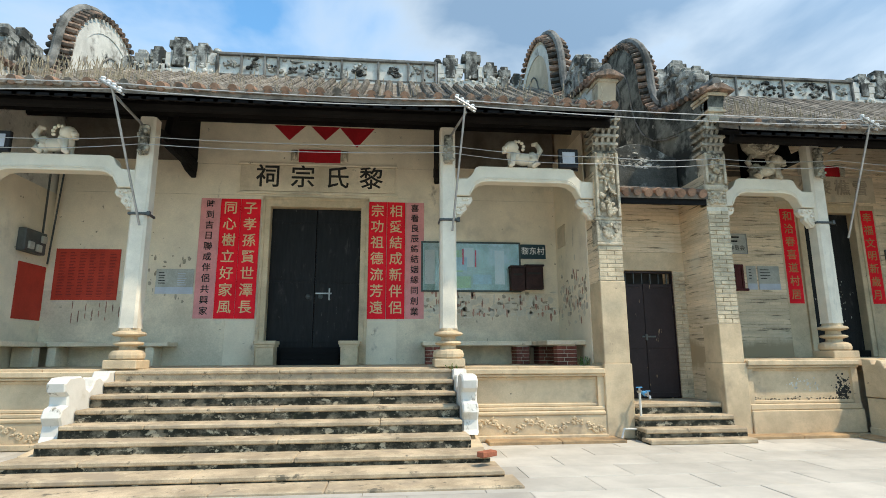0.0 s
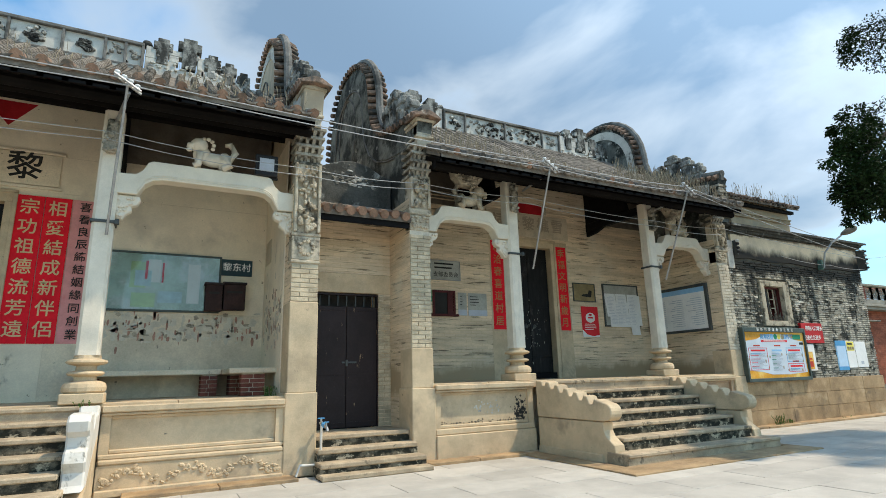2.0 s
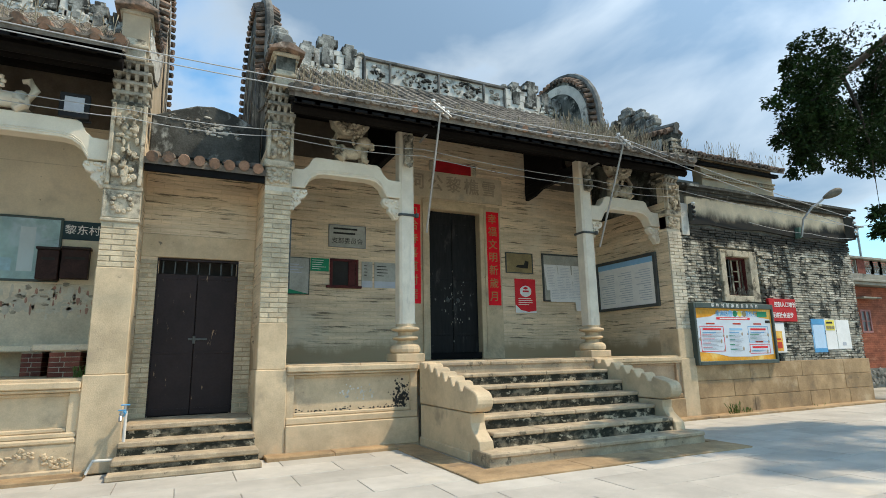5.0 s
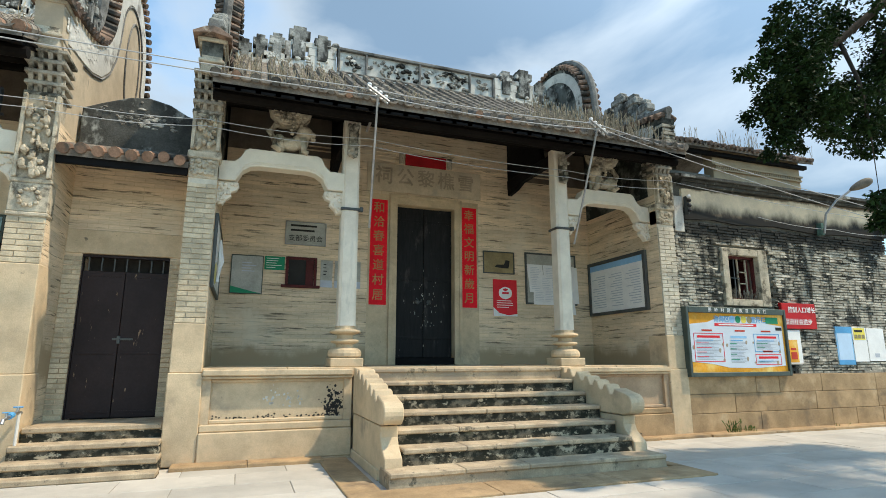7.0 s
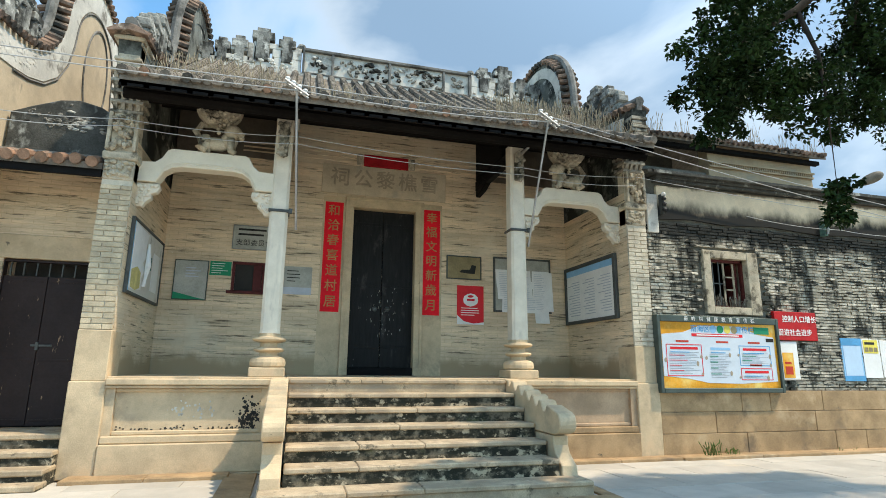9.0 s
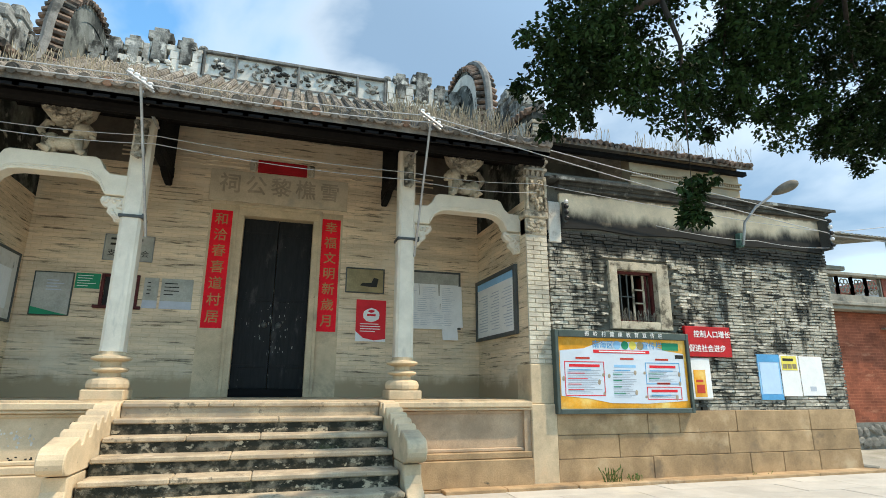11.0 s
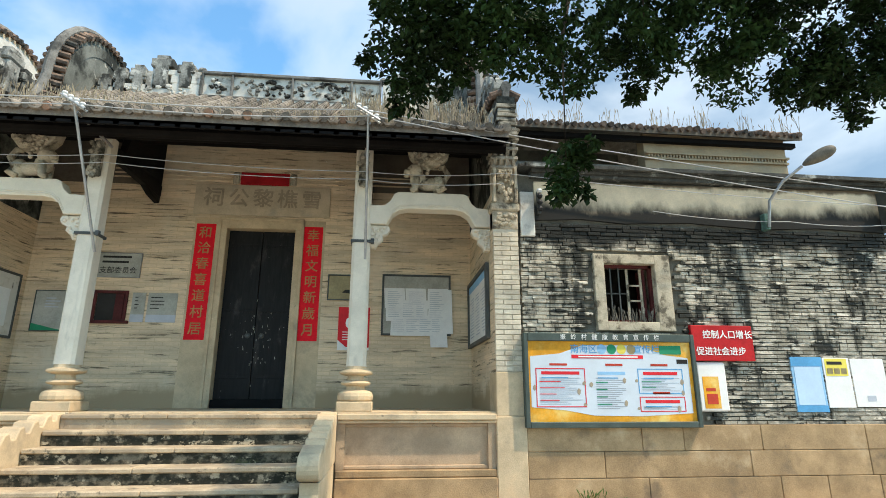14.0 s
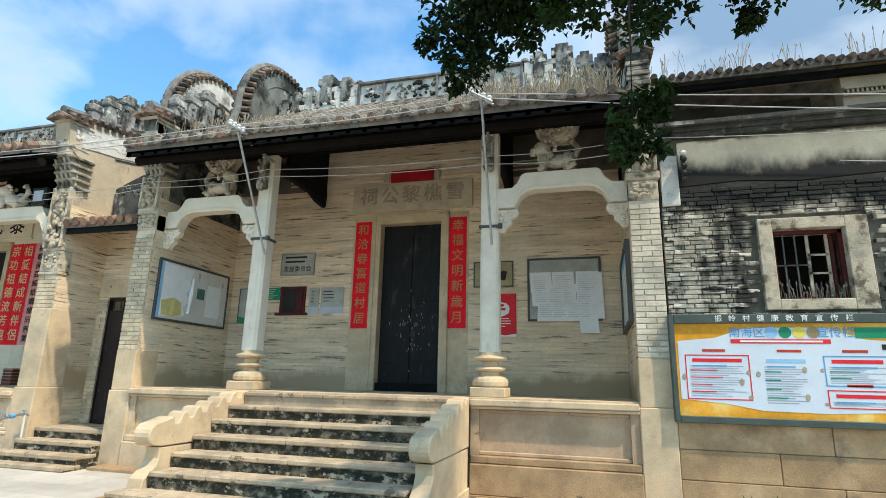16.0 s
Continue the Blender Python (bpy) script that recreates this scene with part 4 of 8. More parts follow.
def roof(h, name, label):
    r = thing(name, ((h["x0"] + h["x1"]) / 2, RY, h["eave"]), label, "roof", kind="structure")
    xa, xb = h["x0"] + h["pier"] * 0.7, h["x1"] - h["pier"] * 0.7
    line = roof_line(h["eave"])
    under_line = [(y, z - 0.10) for y, z in line]
    bm = B()
    back = [(24.1 - y, z) for y, z in line[:-1]][::-1]
    extrude(bm, line + back + [(y, z - 0.1) for y, z in back[::-1]] + under_line[::-1], "x", xa, xb)
    part("roof_deck", bm, M["tile"], r, "grey pan tiles between the ridges")
    # boarding and rafters below
    zs, ze = h["eave"] - 0.13, 6.12
    def soffit(y):
        return zs + (ze - zs) * (y - EAVE_Y) / (BY - EAVE_Y)
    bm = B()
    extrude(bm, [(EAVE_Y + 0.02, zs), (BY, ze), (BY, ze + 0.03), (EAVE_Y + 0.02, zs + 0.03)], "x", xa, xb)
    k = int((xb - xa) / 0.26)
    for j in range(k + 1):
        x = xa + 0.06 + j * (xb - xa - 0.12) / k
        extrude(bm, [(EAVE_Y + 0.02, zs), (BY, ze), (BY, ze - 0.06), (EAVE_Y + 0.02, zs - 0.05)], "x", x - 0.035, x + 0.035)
    part("rafter_boarding", bm, M["rafter"], r, "near-black rafters and boards under the eave")
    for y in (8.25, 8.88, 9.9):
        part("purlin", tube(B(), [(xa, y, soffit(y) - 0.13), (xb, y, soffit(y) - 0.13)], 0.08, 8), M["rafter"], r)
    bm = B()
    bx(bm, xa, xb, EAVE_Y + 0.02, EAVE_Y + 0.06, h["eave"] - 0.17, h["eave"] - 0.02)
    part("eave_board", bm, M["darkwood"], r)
    # barrel rows
    n = int((xb - xa) / 0.255)
    rnd = random.Random(3)
    for j in range(n + 1):
        x = xa + 0.03 + j * (xb - xa - 0.06) / n
        bm = B()
        jit = rnd.uniform(-0.012, 0.012)
        pts = [Vector((x + jit * rnd.uniform(0.3, 1), y, z + 0.035)) for y, z in line]
        tube(bm, pts, [0.068 + rnd.uniform(-0.004, 0.004) for _ in pts], 8)
        for i in range(22):
            s = i / 22 * (len(line) - 1)
            a = int(s)
            p = pts[a].lerp(pts[a + 1], s - a)
            d = (pts[a + 1] - pts[a]).normalized()
            tube(bm, [p - d * 0.02, p + d * 0.03], 0.076, 8)
        part("tile_row", bm, M["tile"], r)
    for j in range(n + 1):
        x = xa + 0.03 + j * (xb - xa - 0.06) / n
        bm = B()
        tube(bm, [(x, EAVE_Y - 0.05, h["eave"] + 0.02 + rnd.uniform(-0.012, 0.012)), (x, EAVE_Y + 0.14, h["eave"] + 0.09)], 0.074 if h is HALL_A else 0.060, 9)
        part("eave_tile", bm, M["terracotta"] if (h is HALL_A and rnd.random() < 0.9) or rnd.random() < 0.08 else M["tile"], r)
        if j < n:
            xm = x + 0.5 * (xb - xa - 0.06) / n
            bm = B()
            extrude(bm, [(xm - 0.10, h["eave"] + 0.02), (xm - 0.05, h["eave"] - 0.035), (xm + 0.05, h["eave"] - 0.035), (xm + 0.10, h["eave"] + 0.02), (xm, h["eave"] - 0.01)], "y", EAVE_Y - 0.06, EAVE_Y + 0.2)
            part("drip_tile", bm, M["tile"], r)
    return r


def ridge(h, name, seed):
    xa, xb, z0, z1 = h["ridge"]
    r = thing(name, ((xa + xb) / 2, RY, z0), "weathered plaster roof ridge with relief panels and stepped finials", "roof ridge", kind="structure")
    rnd = random.Random(seed)
    bm = B()
    bx(bm, h["x0"] + h["pier"], h["x1"] - h["pier"], RY - 0.14, RY + 0.14, z0 - 0.3, z0 + 0.02)
    bx(bm, xa, xb, RY - 0.10, RY + 0.10, z0 - 0.02, z1 - 0.03)
    part("ridge_wall", bm, M["limeband"], r)
    bm = B()
    bx(bm, xa - 0.02, xb + 0.02, RY - 0.17, RY + 0.17, z1 - 0.05, z1 + 0.02, 0.012)
    bx(bm, xa - 0.02, xb + 0.02, RY - 0.15, RY + 0.15, z0, z0 + 0.05, 0.012)
    part("ridge_cap", bm, M["coping"], r, "thin dark capping course")
    L = xb - xa
    if h is HALL_A:
        cuts = [0, 0.105, 0.21, 0.27, 0.56, 0.73, 0.87, 0.94, 1.0]
    else:
        cuts = [0, 0.165, 0.5, 0.835, 1.0]
    for i, c in enumerate(cuts):
        x = xa + c * L
        bm = bx(B(), x - 0.025, x + 0.025, RY - 0.16, RY, z0 + 0.03, z1 - 0.03, 0.008)
        part("panel_divider", bm, M["coping"], r)
    for a, b in zip(cuts, cuts[1:]):
        x0, x1 = xa + a * L + 0.05, xa + b * L - 0.05
        bm = B()
        k = int((x1 - x0) * 34)
        small = (x1 - x0) < 0.9
        for i in range(max(8, k)):
            if small:
                x, z = (x0 + x1) / 2 + rnd.gauss(0, 0.06), (z0 + z1) / 2 + rnd.gauss(0, 0.07)
            else:
                x, z = rnd.uniform(x0, x1), (z0 + z1) / 2 + rnd.uniform(-0.18, 0.18)
            blob(bm, (x, RY - 0.11, max(z0 + 0.09, min(z1 - 0.09, z))), (rnd.uniform(0.02, 0.10), rnd.uniform(0.03, 0.07), rnd.uniform(0.02, 0.06)), 1, (0, rnd.uniform(-40, 40), 0))
        part("relief_panel", bm, M["ridge"], r, "eroded relief of flowers and figures")
    # stepped finials, mirrored at both ends
    def stack(x, w, zb, zt, th=0.14):
        bm = bx(B(), x - w * 0.36, x + w * 0.36, RY - th, RY + th, zb, zt - 0.26, 0.01)
        bx(bm, x - w * 0.60, x + w * 0.60, RY - th, RY + th, zt - 0.28, zt - 0.09, 0.012)
        bx(bm, x - w * 0.36, x + w * 0.36, RY - th * 0.9, RY + th * 0.9, zt - 0.10, zt, 0.012)
        part("finial_post", bm, M["finial"], r, "stepped square finial post stained black")
    for s, xe in ((-1, xa), (1, xb)):
        stack(xe + s * 0.36, 0.30, z0 + 0.2, z1 + 0.24)
        stack(xe + s * 0.86, 0.38, z0 + 0.2, z1 + 0.36)
        stack(xe + s * 1.32, 0.27, z0 + 0.1, z1 + 0.10)
        stack(xe + s * 1.66, 0.25, z0, z1 + 0.0)
        stack(xe + s * 1.96, 0.22, z0, z1 - 0.16)
        bm = lathe(B(), [(0.01, 0.16), (0.08, 0.13), (0.11, 0.06), (0.08, 0.0), (0.01, 0.0)], 10, 0, 0)
        bm.transform(Matrix.Translation((xe + s * 0.06, RY, z1 + 0.01)))
        part("round_knob", bm, M["finial"], r, "round knob at the ridge end")
        # key-pattern fret between the posts, with small openings
        bm = B()
        for d0, d1, za, zb in ((0.05, 0.62, z0 - 0.02, z0 + 0.30), (0.05, 0.24, z0 + 0.30, z1 + 0.01), (0.24, 1.05, z1 - 0.10, z1 + 0.03), (0.48, 0.66, z0 + 0.30, z1 - 0.1),
                               (0.62, 1.10, z0 - 0.02, z0 + 0.16), (1.02, 1.16, z0 + 0.1, z1 - 0.02), (1.10, 1.80, z0 - 0.02, z0 + 0.24),
                               (1.16, 1.50, z0 + 0.34, z0 + 0.44), (1.50, 2.10, z0 - 0.04, z0 + 0.14)):
            bx(bm, xe + min(s * d0, s * d1), xe + max(s * d0, s * d1), RY - 0.11, RY + 0.11, za, zb, 0.012)
        for i in range(26):
            blob(bm, (xe + s * rnd.uniform(0.1, 1.8), RY - 0.115, rnd.uniform(z0, z0 + 0.28)), (rnd.uniform(0.03, 0.08), 0.04, rnd.uniform(0.02, 0.06)), 1)
        part("finial_fret", bm, M["limeband"], r, "pierced key-pattern fret joining the finial posts")
    return r


def podium_panel(x0, x1, top, style, name):
    p = thing(name, ((x0 + x1) / 2, FY, 0), "granite podium front with a sunk panel", "podium", kind="structure")
    bm = B()
    bx(bm, x0, x1, FY - 0.09, FY + 0.4, top - 0.085, top - 0.003, 0.012)
    bx(bm, x0, x1, FY - 0.055, FY + 0.4, top - 0.125, top - 0.087, 0.01)
    part("ledge", bm, M["granite"], p, "projecting granite ledge")
    zb = 0.50
    bm = B()
    w = 0.11
    bx(bm, x0, x0 + w, FY - 0.01, FY + 0.3, zb, top - 0.127)
    bx(bm, x1 - w, x1, FY - 0.01, FY + 0.3, zb, top - 0.127)
    bx(bm, x0 + w, x1 - w, FY + 0.045, FY + 0.3, zb, top - 0.127)
    bx(bm, x0 + w, x1 - w, FY + 0.01, FY + 0.05, zb, zb + 0.05, 0.01)
    bx(bm, x0 + w, x1 - w, FY + 0.01, FY + 0.05, top - 0.17, top - 0.128, 0.01)
    part("sunk_panel", bm, M["pinkgranite"] if x0 > 11 else M["granite"], p)
    bm = B()
    if style == "A":
        bx(bm, x0, x1, FY - 0.03, FY + 0.3, 0.44, zb - 0.002, 0.012)
        bx(bm, x0, x1, FY - 0.05, FY + 0.3, 0.37, 0.438, 0.02)
        bx(bm, x0, x1, FY - 0.035, FY + 0.3, 0.09, 0.368)
        bx(bm, x0, x1, FY - 0.10, FY + 0.3, 0.0, 0.088, 0.012)
        part("footing", bm, M["granite"], p)
        bm = B()
        rnd = random.Random(9)
        for i in range(int((x1 - x0) * 60)):
            x = rnd.uniform(x0 + 0.05, x1 - 0.05)
            z = 0.23 + 0.07 * math.sin(x * 9) + rnd.uniform(-0.05, 0.05)
            blob(bm, (x, FY - 0.036, z), (rnd.uniform(0.02, 0.05), 0.02, rnd.uniform(0.012, 0.03)), 1, (0, rnd.uniform(-50, 50), 0))
        part("scroll_relief", bm, M["granite"], p, "low scroll relief band")
    else:
        bx(bm, x0, x1, FY - 0.04, FY + 0.3, 0.40, zb - 0.002, 0.015)
        bx(bm, x0, x1, FY - 0.075, FY + 0.3, 0.03, 0.398, 0.012)
        bx(bm, x0, x1, FY - 0.11, FY + 0.3, 0.0, 0.028)
        part("footing", bm, M["redgranite"] if x0 > 11 else M["granite"], p)
    return p


def hall(h, key):
    x0, x1, pw, zf = h["x0"], h["x1"], h["pier"], h["floor"]
    xi, xj = x0 + pw, x1 - pw
    d0, d1, dz0, dz1 = h["door"]
    back = M["plasterA"] if key == "A" else M["porchbrick"]
    n = {"A": "1", "B": "2"}[key]
    # floor
    fl = thing("floor_" + n, ((x0 + x1) / 2, 9.8, zf), "worn granite slab floor of the porch", "floor", kind="structure")
    k = 7
    for i in range(k):
        a, b = xi + (xj - xi) * i / k, xi + (xj - xi) * (i + 1) / k
        part("slab", bx(B(), a + 0.004, b - 0.004, 8.745, BY, zf - 0.12, zf + 0.001, 0.005), M["granite"], fl)
    part("fill", bx(B(), xi, xj, FY + 0.30, BY, 0.0, zf - 0.122), M["mortar"], fl)
    # back wall with its door opening
    w = thing("wall_back_" + n, ((x0 + x1) / 2, BY, zf), "smooth pale plastered porch wall" if key == "A" else "fine tan brick porch wall with dark streaks", "wall", kind="structure")
    bm = B()
    bx(bm, xi, d0 - 0.16, BY, BY + 0.35, zf - 0.3, 6.75)
    bx(bm, d1 + 0.16, xj, BY, BY + 0.35, zf - 0.3, 6.75)
    bx(bm, d0 - 0.16, d1 + 0.16, BY, BY + 0.35, dz1 + 0.20, 6.75)
    bx(bm, d0 - 0.16, d1 + 0.16, BY + 0.30, BY + 0.35, zf - 0.3, dz0 - 0.002)
    part("wall_body", bm, back, w)
    if key == "A":
        for a, b in ((xi, d0 - 0.75), (d1 + 0.75, xj)):
            part("dado", bx(B(), a, b, BY - 0.012, BY, zf, 2.52, 0.003), M["plasterlow"], w, "grey cement dado, patched and flaking")
        bm = B()
        for z in (4.46, 5.10, 5.55):
            bx(bm, xi, xj, BY - 0.004, BY, z, z + 0.012)
        part("ashlar_line", bm, M["plasterlow"], w)
    # a dark brown sheet covers the top of the wall in the side bays
    for a, b in ((xi, h["cols"][0] - 0.02), (h["cols"][1] + 0.02, xj)):
        part("mural_band", bx(B(), a, b, BY - 0.008, BY, 5.16, 6.4), M["brownband"], w, "dark brown band on the wall under the roof")
    # the rear walls of the room behind, closing the place
    part("rear_wall", bx(B(), xi, xj, 16.0, 16.3, 0, 5.1), M["plasterlow"], w)
    # stone door frame
    fr = thing("door_frame_" + n, ((d0 + d1) / 2, BY, dz0), "moulded pale granite door frame", "door frame", kind="structure")
    bm = B()
    for s, xx in ((-1, d0), (1, d1)):
        a, b = sorted((xx, xx + s * 0.16))
        bx(bm, a, b, BY - 0.03, BY + 0.3, zf, dz1, 0.008)
        a, b = sorted((xx + s * 0.10, xx + s * 0.16))
        bx(bm, a, b, BY - 0.05, BY - 0.028, zf, dz1 + 0.17, 0.006)
    part("jamb", bm, M["granite"], fr)
    bm = bx(B(), d0 - 0.16, d1 + 0.16, BY - 0.03, BY + 0.3, dz1, dz1 + 0.20, 0.008)
    bx(bm, d0 - 0.16, d1 + 0.16, BY - 0.05, BY - 0.028, dz1 + 0.14, dz1 + 0.20, 0.006)
    part("lintel", bm, M["granite"], fr)
    bm = bx(B(), d0, d1, BY + 0.02, BY + 0.25, zf, dz0, 0.01)
    part("threshold", bm, M["darkwood"], fr)
    # two-leaf door, shut
    dr = thing("door_" + n, ((d0 + d1) / 2, BY + 0.2, dz0), "shut pair of tall black lacquered timber doors", "door", kind="structure")
    mid = (d0 + d1) / 2
    for a, b in ((d0, mid - 0.004), (mid + 0.004, d1)):
        leaf = part("leaf", bx(B(), a, b, BY + 0.16, BY + 0.22, dz0, dz1, 0.006), M["doorblack"], dr, "black door leaf with painted-in grey reflections and faded door-god paint")
        bm = B()
        for z in (dz0 + 0.35, (dz0 + dz1) / 2, dz1 - 0.3):
            bx(bm, a + 0.02, b - 0.02, BY + 0.152, BY + 0.162, z, z + 0.05, 0.003)
        part("rail", bm, M["doorblack"], leaf)
        sx = mid + (-0.12 if a == d0 else 0.12)
        bm = lathe(B(), [(0.05, 0), (0.045, 0.015), (0.02, 0.03)], 12, 0, 0)
        bm.transform(Matrix.Translation((sx, BY + 0.16, 2.45)) @ pose(0, 0, 0, 90, 0, 0))
        part("ring_boss", bm, M["darkmetal"], leaf, "iron door-ring boss")
    bm = B()
    if key == "B":
        rnd = random.Random(12)
        for i in range(46):
            x, z = mid + rnd.gauss(0.08, 0.20), rnd.gauss(2.35, 0.30)
            if d0 + 0.05 < x < d1 - 0.05 and dz0 + 0.1 < z < dz1:
                bx(bm, x, x + rnd.uniform(0.004, 0.012), BY + 0.150, BY + 0.1595, z, z + rnd.uniform(0.008, 0.045))
        part("paper_scraps", bm, M["plategrey"], dr, "white scraps of torn paper", kind="stuff")
        bm = B()
    bx(bm, mid + 0.02, mid + 0.34, BY + 0.146, BY + 0.158, 2.50, 2.53, 0.003)
    bx(bm, mid + 0.28, mid + 0.31, BY + 0.146, BY + 0.158, 2.38, 2.62, 0.003)
    if key == "A":
        part("hasp", bm, M["metal"], dr, "steel hasp and latch bar")
    else:
        bm.free()
    # columns, beams, lions
    cy = 8.88 if key == "A" else 9.02
    for c in h["cols"]:
        column(c, zf, 3.50 if key == "A" else 3.62, cy=cy)
    bz = 4.17 if key == "A" else 4.14
    shaped_beam(xi - 0.02, h["cols"][0] - 0.11, cy=cy, z=bz)
    shaped_beam(h["cols"][1] + 0.11, xj + 0.02, cy=cy, z=bz)
    lion((xi + h["cols"][0]) / 2 - (0.17 if key == "A" else 0.0), bz + 0.28, 1, key == "B", cy - 0.02)
    lion((xj + h["cols"][1]) / 2 + (0.07 if key == "A" else 0.03), bz + 0.28, -1, key == "B", cy - 0.02)
    # timber brackets between column tops and the wall
    for c in h["cols"]:
        t = thing("roof_truss", (c, 9.9, 4.6), "black carved timber roof truss under the eave", "roof truss", "porch trusses")
        s = 1 if c == h["cols"][0] else -1
        bm = B()
        extrude(bm, [(8.98, 4.92), (BY, 4.92), (BY, 5.14), (8.98, 5.10)], "x", c - 0.07, c + 0.07, 0.02)
        part("tie_beam", bm, M["darkwood"], t)
        bm = B()
        extrude(bm, [(9.5, 5.12), (BY, 5.14), (BY, 6.4), (10.6, 6.2), (10.1, 5.75), (9.6, 5.5)], "x", c - 0.06, c + 0.06, 0.02)
        part("camel_back_block", bm, M["darkwood"], t)
        bm = B()
        extrude(bm, [(10.3, 4.93), (BY, 4.93), (BY, 4.80), (10.62, 4.83)], "x", c - 0.06, c + 0.06, 0.02)
        part("knee_bracket", bm, M["darkwood"], t, "carved black knee bracket")
    roof(h, "roof_" + n, "old clay tile roof with round eave tiles")
    ridge(h, "roof_ridge_" + n, 11 if key == "A" else 23)


hall(HALL_A, "A")
hall(HALL_B, "B")
gable(HALL_A["x0"], HALL_A["x0"] + 0.42, M["plasterA"], -1, M["limeband"], M["limeband"], "wall_side_1", "plastered side wall with a curved wok-ear gable", 0.16)
gable(3.48, 3.90, M["porchbrick"], 1, M["tanplaster"], M["limeband"], "wall_side_2", "tan brick side wall with a curved wok-ear gable", 0.16)
gable(5.48, 5.86, M["porchbrick"], -1, M["gabledark"], M["gabledark"], "wall_side_3", "brick side wall with a moss-dark wok-ear gable")
gable(13.54, 13.92, M["porchbrick"], 1, M["gabledark"], M["limeband"], "wall_side_4", "brick side wall with a curved wok-ear gable", 0.0, True)
pier(HALL_A["x0"], -6.44, True, 2.5, "pier_1", "carved front pier of granite and brick")
pier(3.48, 3.90, True, 2.5, "pier_2", "front pier of granite, grey brick and broken carvings")
pier(5.48, 5.86, False, 1.80, "pier_3", "front pier of grey brick with white joints on a granite foot", 0.02)
pier(13.54, 13.92, False, 1.75, "pier_4", "front pier of grey brick with white joints on a granite foot", 0.02)

podium_panel(-6.44, -4.1, 1.09, "A", "podium_1")
podium_panel(1.20, 3.45, 1.09, "A", "podium_2")
podium_panel(5.88, 7.86, 1.20, "B", "podium_3")
podium_panel(11.405, 13.52, 1.20, "B", "podium_4")


# ---- steps ----
def flight(name, label, edges, xa, xb, spread, foot):
    """Stone steps: edges are (front y, top z) from the top down; spread widens the lowest ones."""
    f = thing(name, ((xa + xb) / 2, edges[-1][0], 0), label, "steps", kind="structure")
    rnd = random.Random(len(edges))
    for i, (y, z) in enumerate(edges):
        yb = FY + 0.3 if i == 0 else edges[i - 1][0] + 0.10
        zl = edges[i + 1][1] - 0.02 if i + 1 < len(edges) else 0.0
        ea, eb = xa - spread[i], xb + spread[i]
        bm = B()
        bx(bm, ea, eb, y, yb, zl, z - 0.035)
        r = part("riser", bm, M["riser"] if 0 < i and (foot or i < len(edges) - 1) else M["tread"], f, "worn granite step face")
        cuts = sorted([ea, eb] + [rnd.uniform(ea + 0.7, eb - 0.7) for _ in range(1 if i % 2 else 2)])
        for a, b in zip(cuts, cuts[1:]):
            bm = bx(B(), a + 0.002, b - 0.002, y - 0.025, yb, z - 0.055, z, 0.012)
            part("tread", bm, M["tread"], f)
    return f


EDGES_A = [(8.56, 1.10), (8.27, 0.95), (7.95, 0.80), (7.62, 0.64), (7.29, 0.49), (6.96, 0.34), (6.55, 0.20), (6.15, 0.10), (5.75, 0.03)]
EDGES_B = [(8.50, 1.20), (8.17, 1.03), (7.84, 0.86), (7.51, 0.69), (7.18, 0.52), (6.85, 0.35), (6.52, 0.17)]
flight("steps_1", "wide granite steps with mossy black risers", EDGES_A, -3.92, 0.97, [0, 0, 0, 0, 0, 0.06, 0.22, 0.30, 0.42], False)
flight("steps_2", "granite steps with mossy black risers", EDGES_B, 8.10, 11.18, [0, 0, 0, 0, 0, 0, 0.24], False)
pad = thing("step_apron", (9.8, 6.4, 0), "flush rust-stained granite apron round the steps", "apron", kind="structure")
for a, b in ((7.4, 8.9), (8.9, 10.4), (10.4, 11.68)):
    part("slab", bx(B(), a + 0.004, b - 0.004, 5.96, 6.50, -0.05, 0.022, 0.006), M["redgranite"], pad)
part("slab", bx(B(), 7.4, 7.78, 6.504, 8.6, -0.05, 0.022, 0.006), M["redgranite"], pad)
part("slab", bx(B(), 11.52, 11.68, 6.504, 8.6, -0.05, 0.022, 0.006), M["redgranite"], pad)
EDGES_S = [(8.80, 0.53), (8.52, 0.36), (8.25, 0.20), (8.05, 0.07)]
side = thing("steps_3", (4.7, 8.4, 0), "small worn granite steps before the side door", "steps", kind="structure")
for i, (y, z) in enumerate(EDGES_S):
    yb = ALLEY_Y if i == 0 else EDGES_S[i - 1][0] + 0.1
    bm = bx(B(), 3.93 - 0.03 * i, 5.45 + 0.02 * i, y, yb, 0, z - 0.05)
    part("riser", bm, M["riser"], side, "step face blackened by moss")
    bm = bx(B(), 3.93 - 0.03 * i, 5.45 + 0.02 * i, y - 0.02, yb, z - 0.07, z, 0.014)
    part("tread", bm, M["tread"], side)


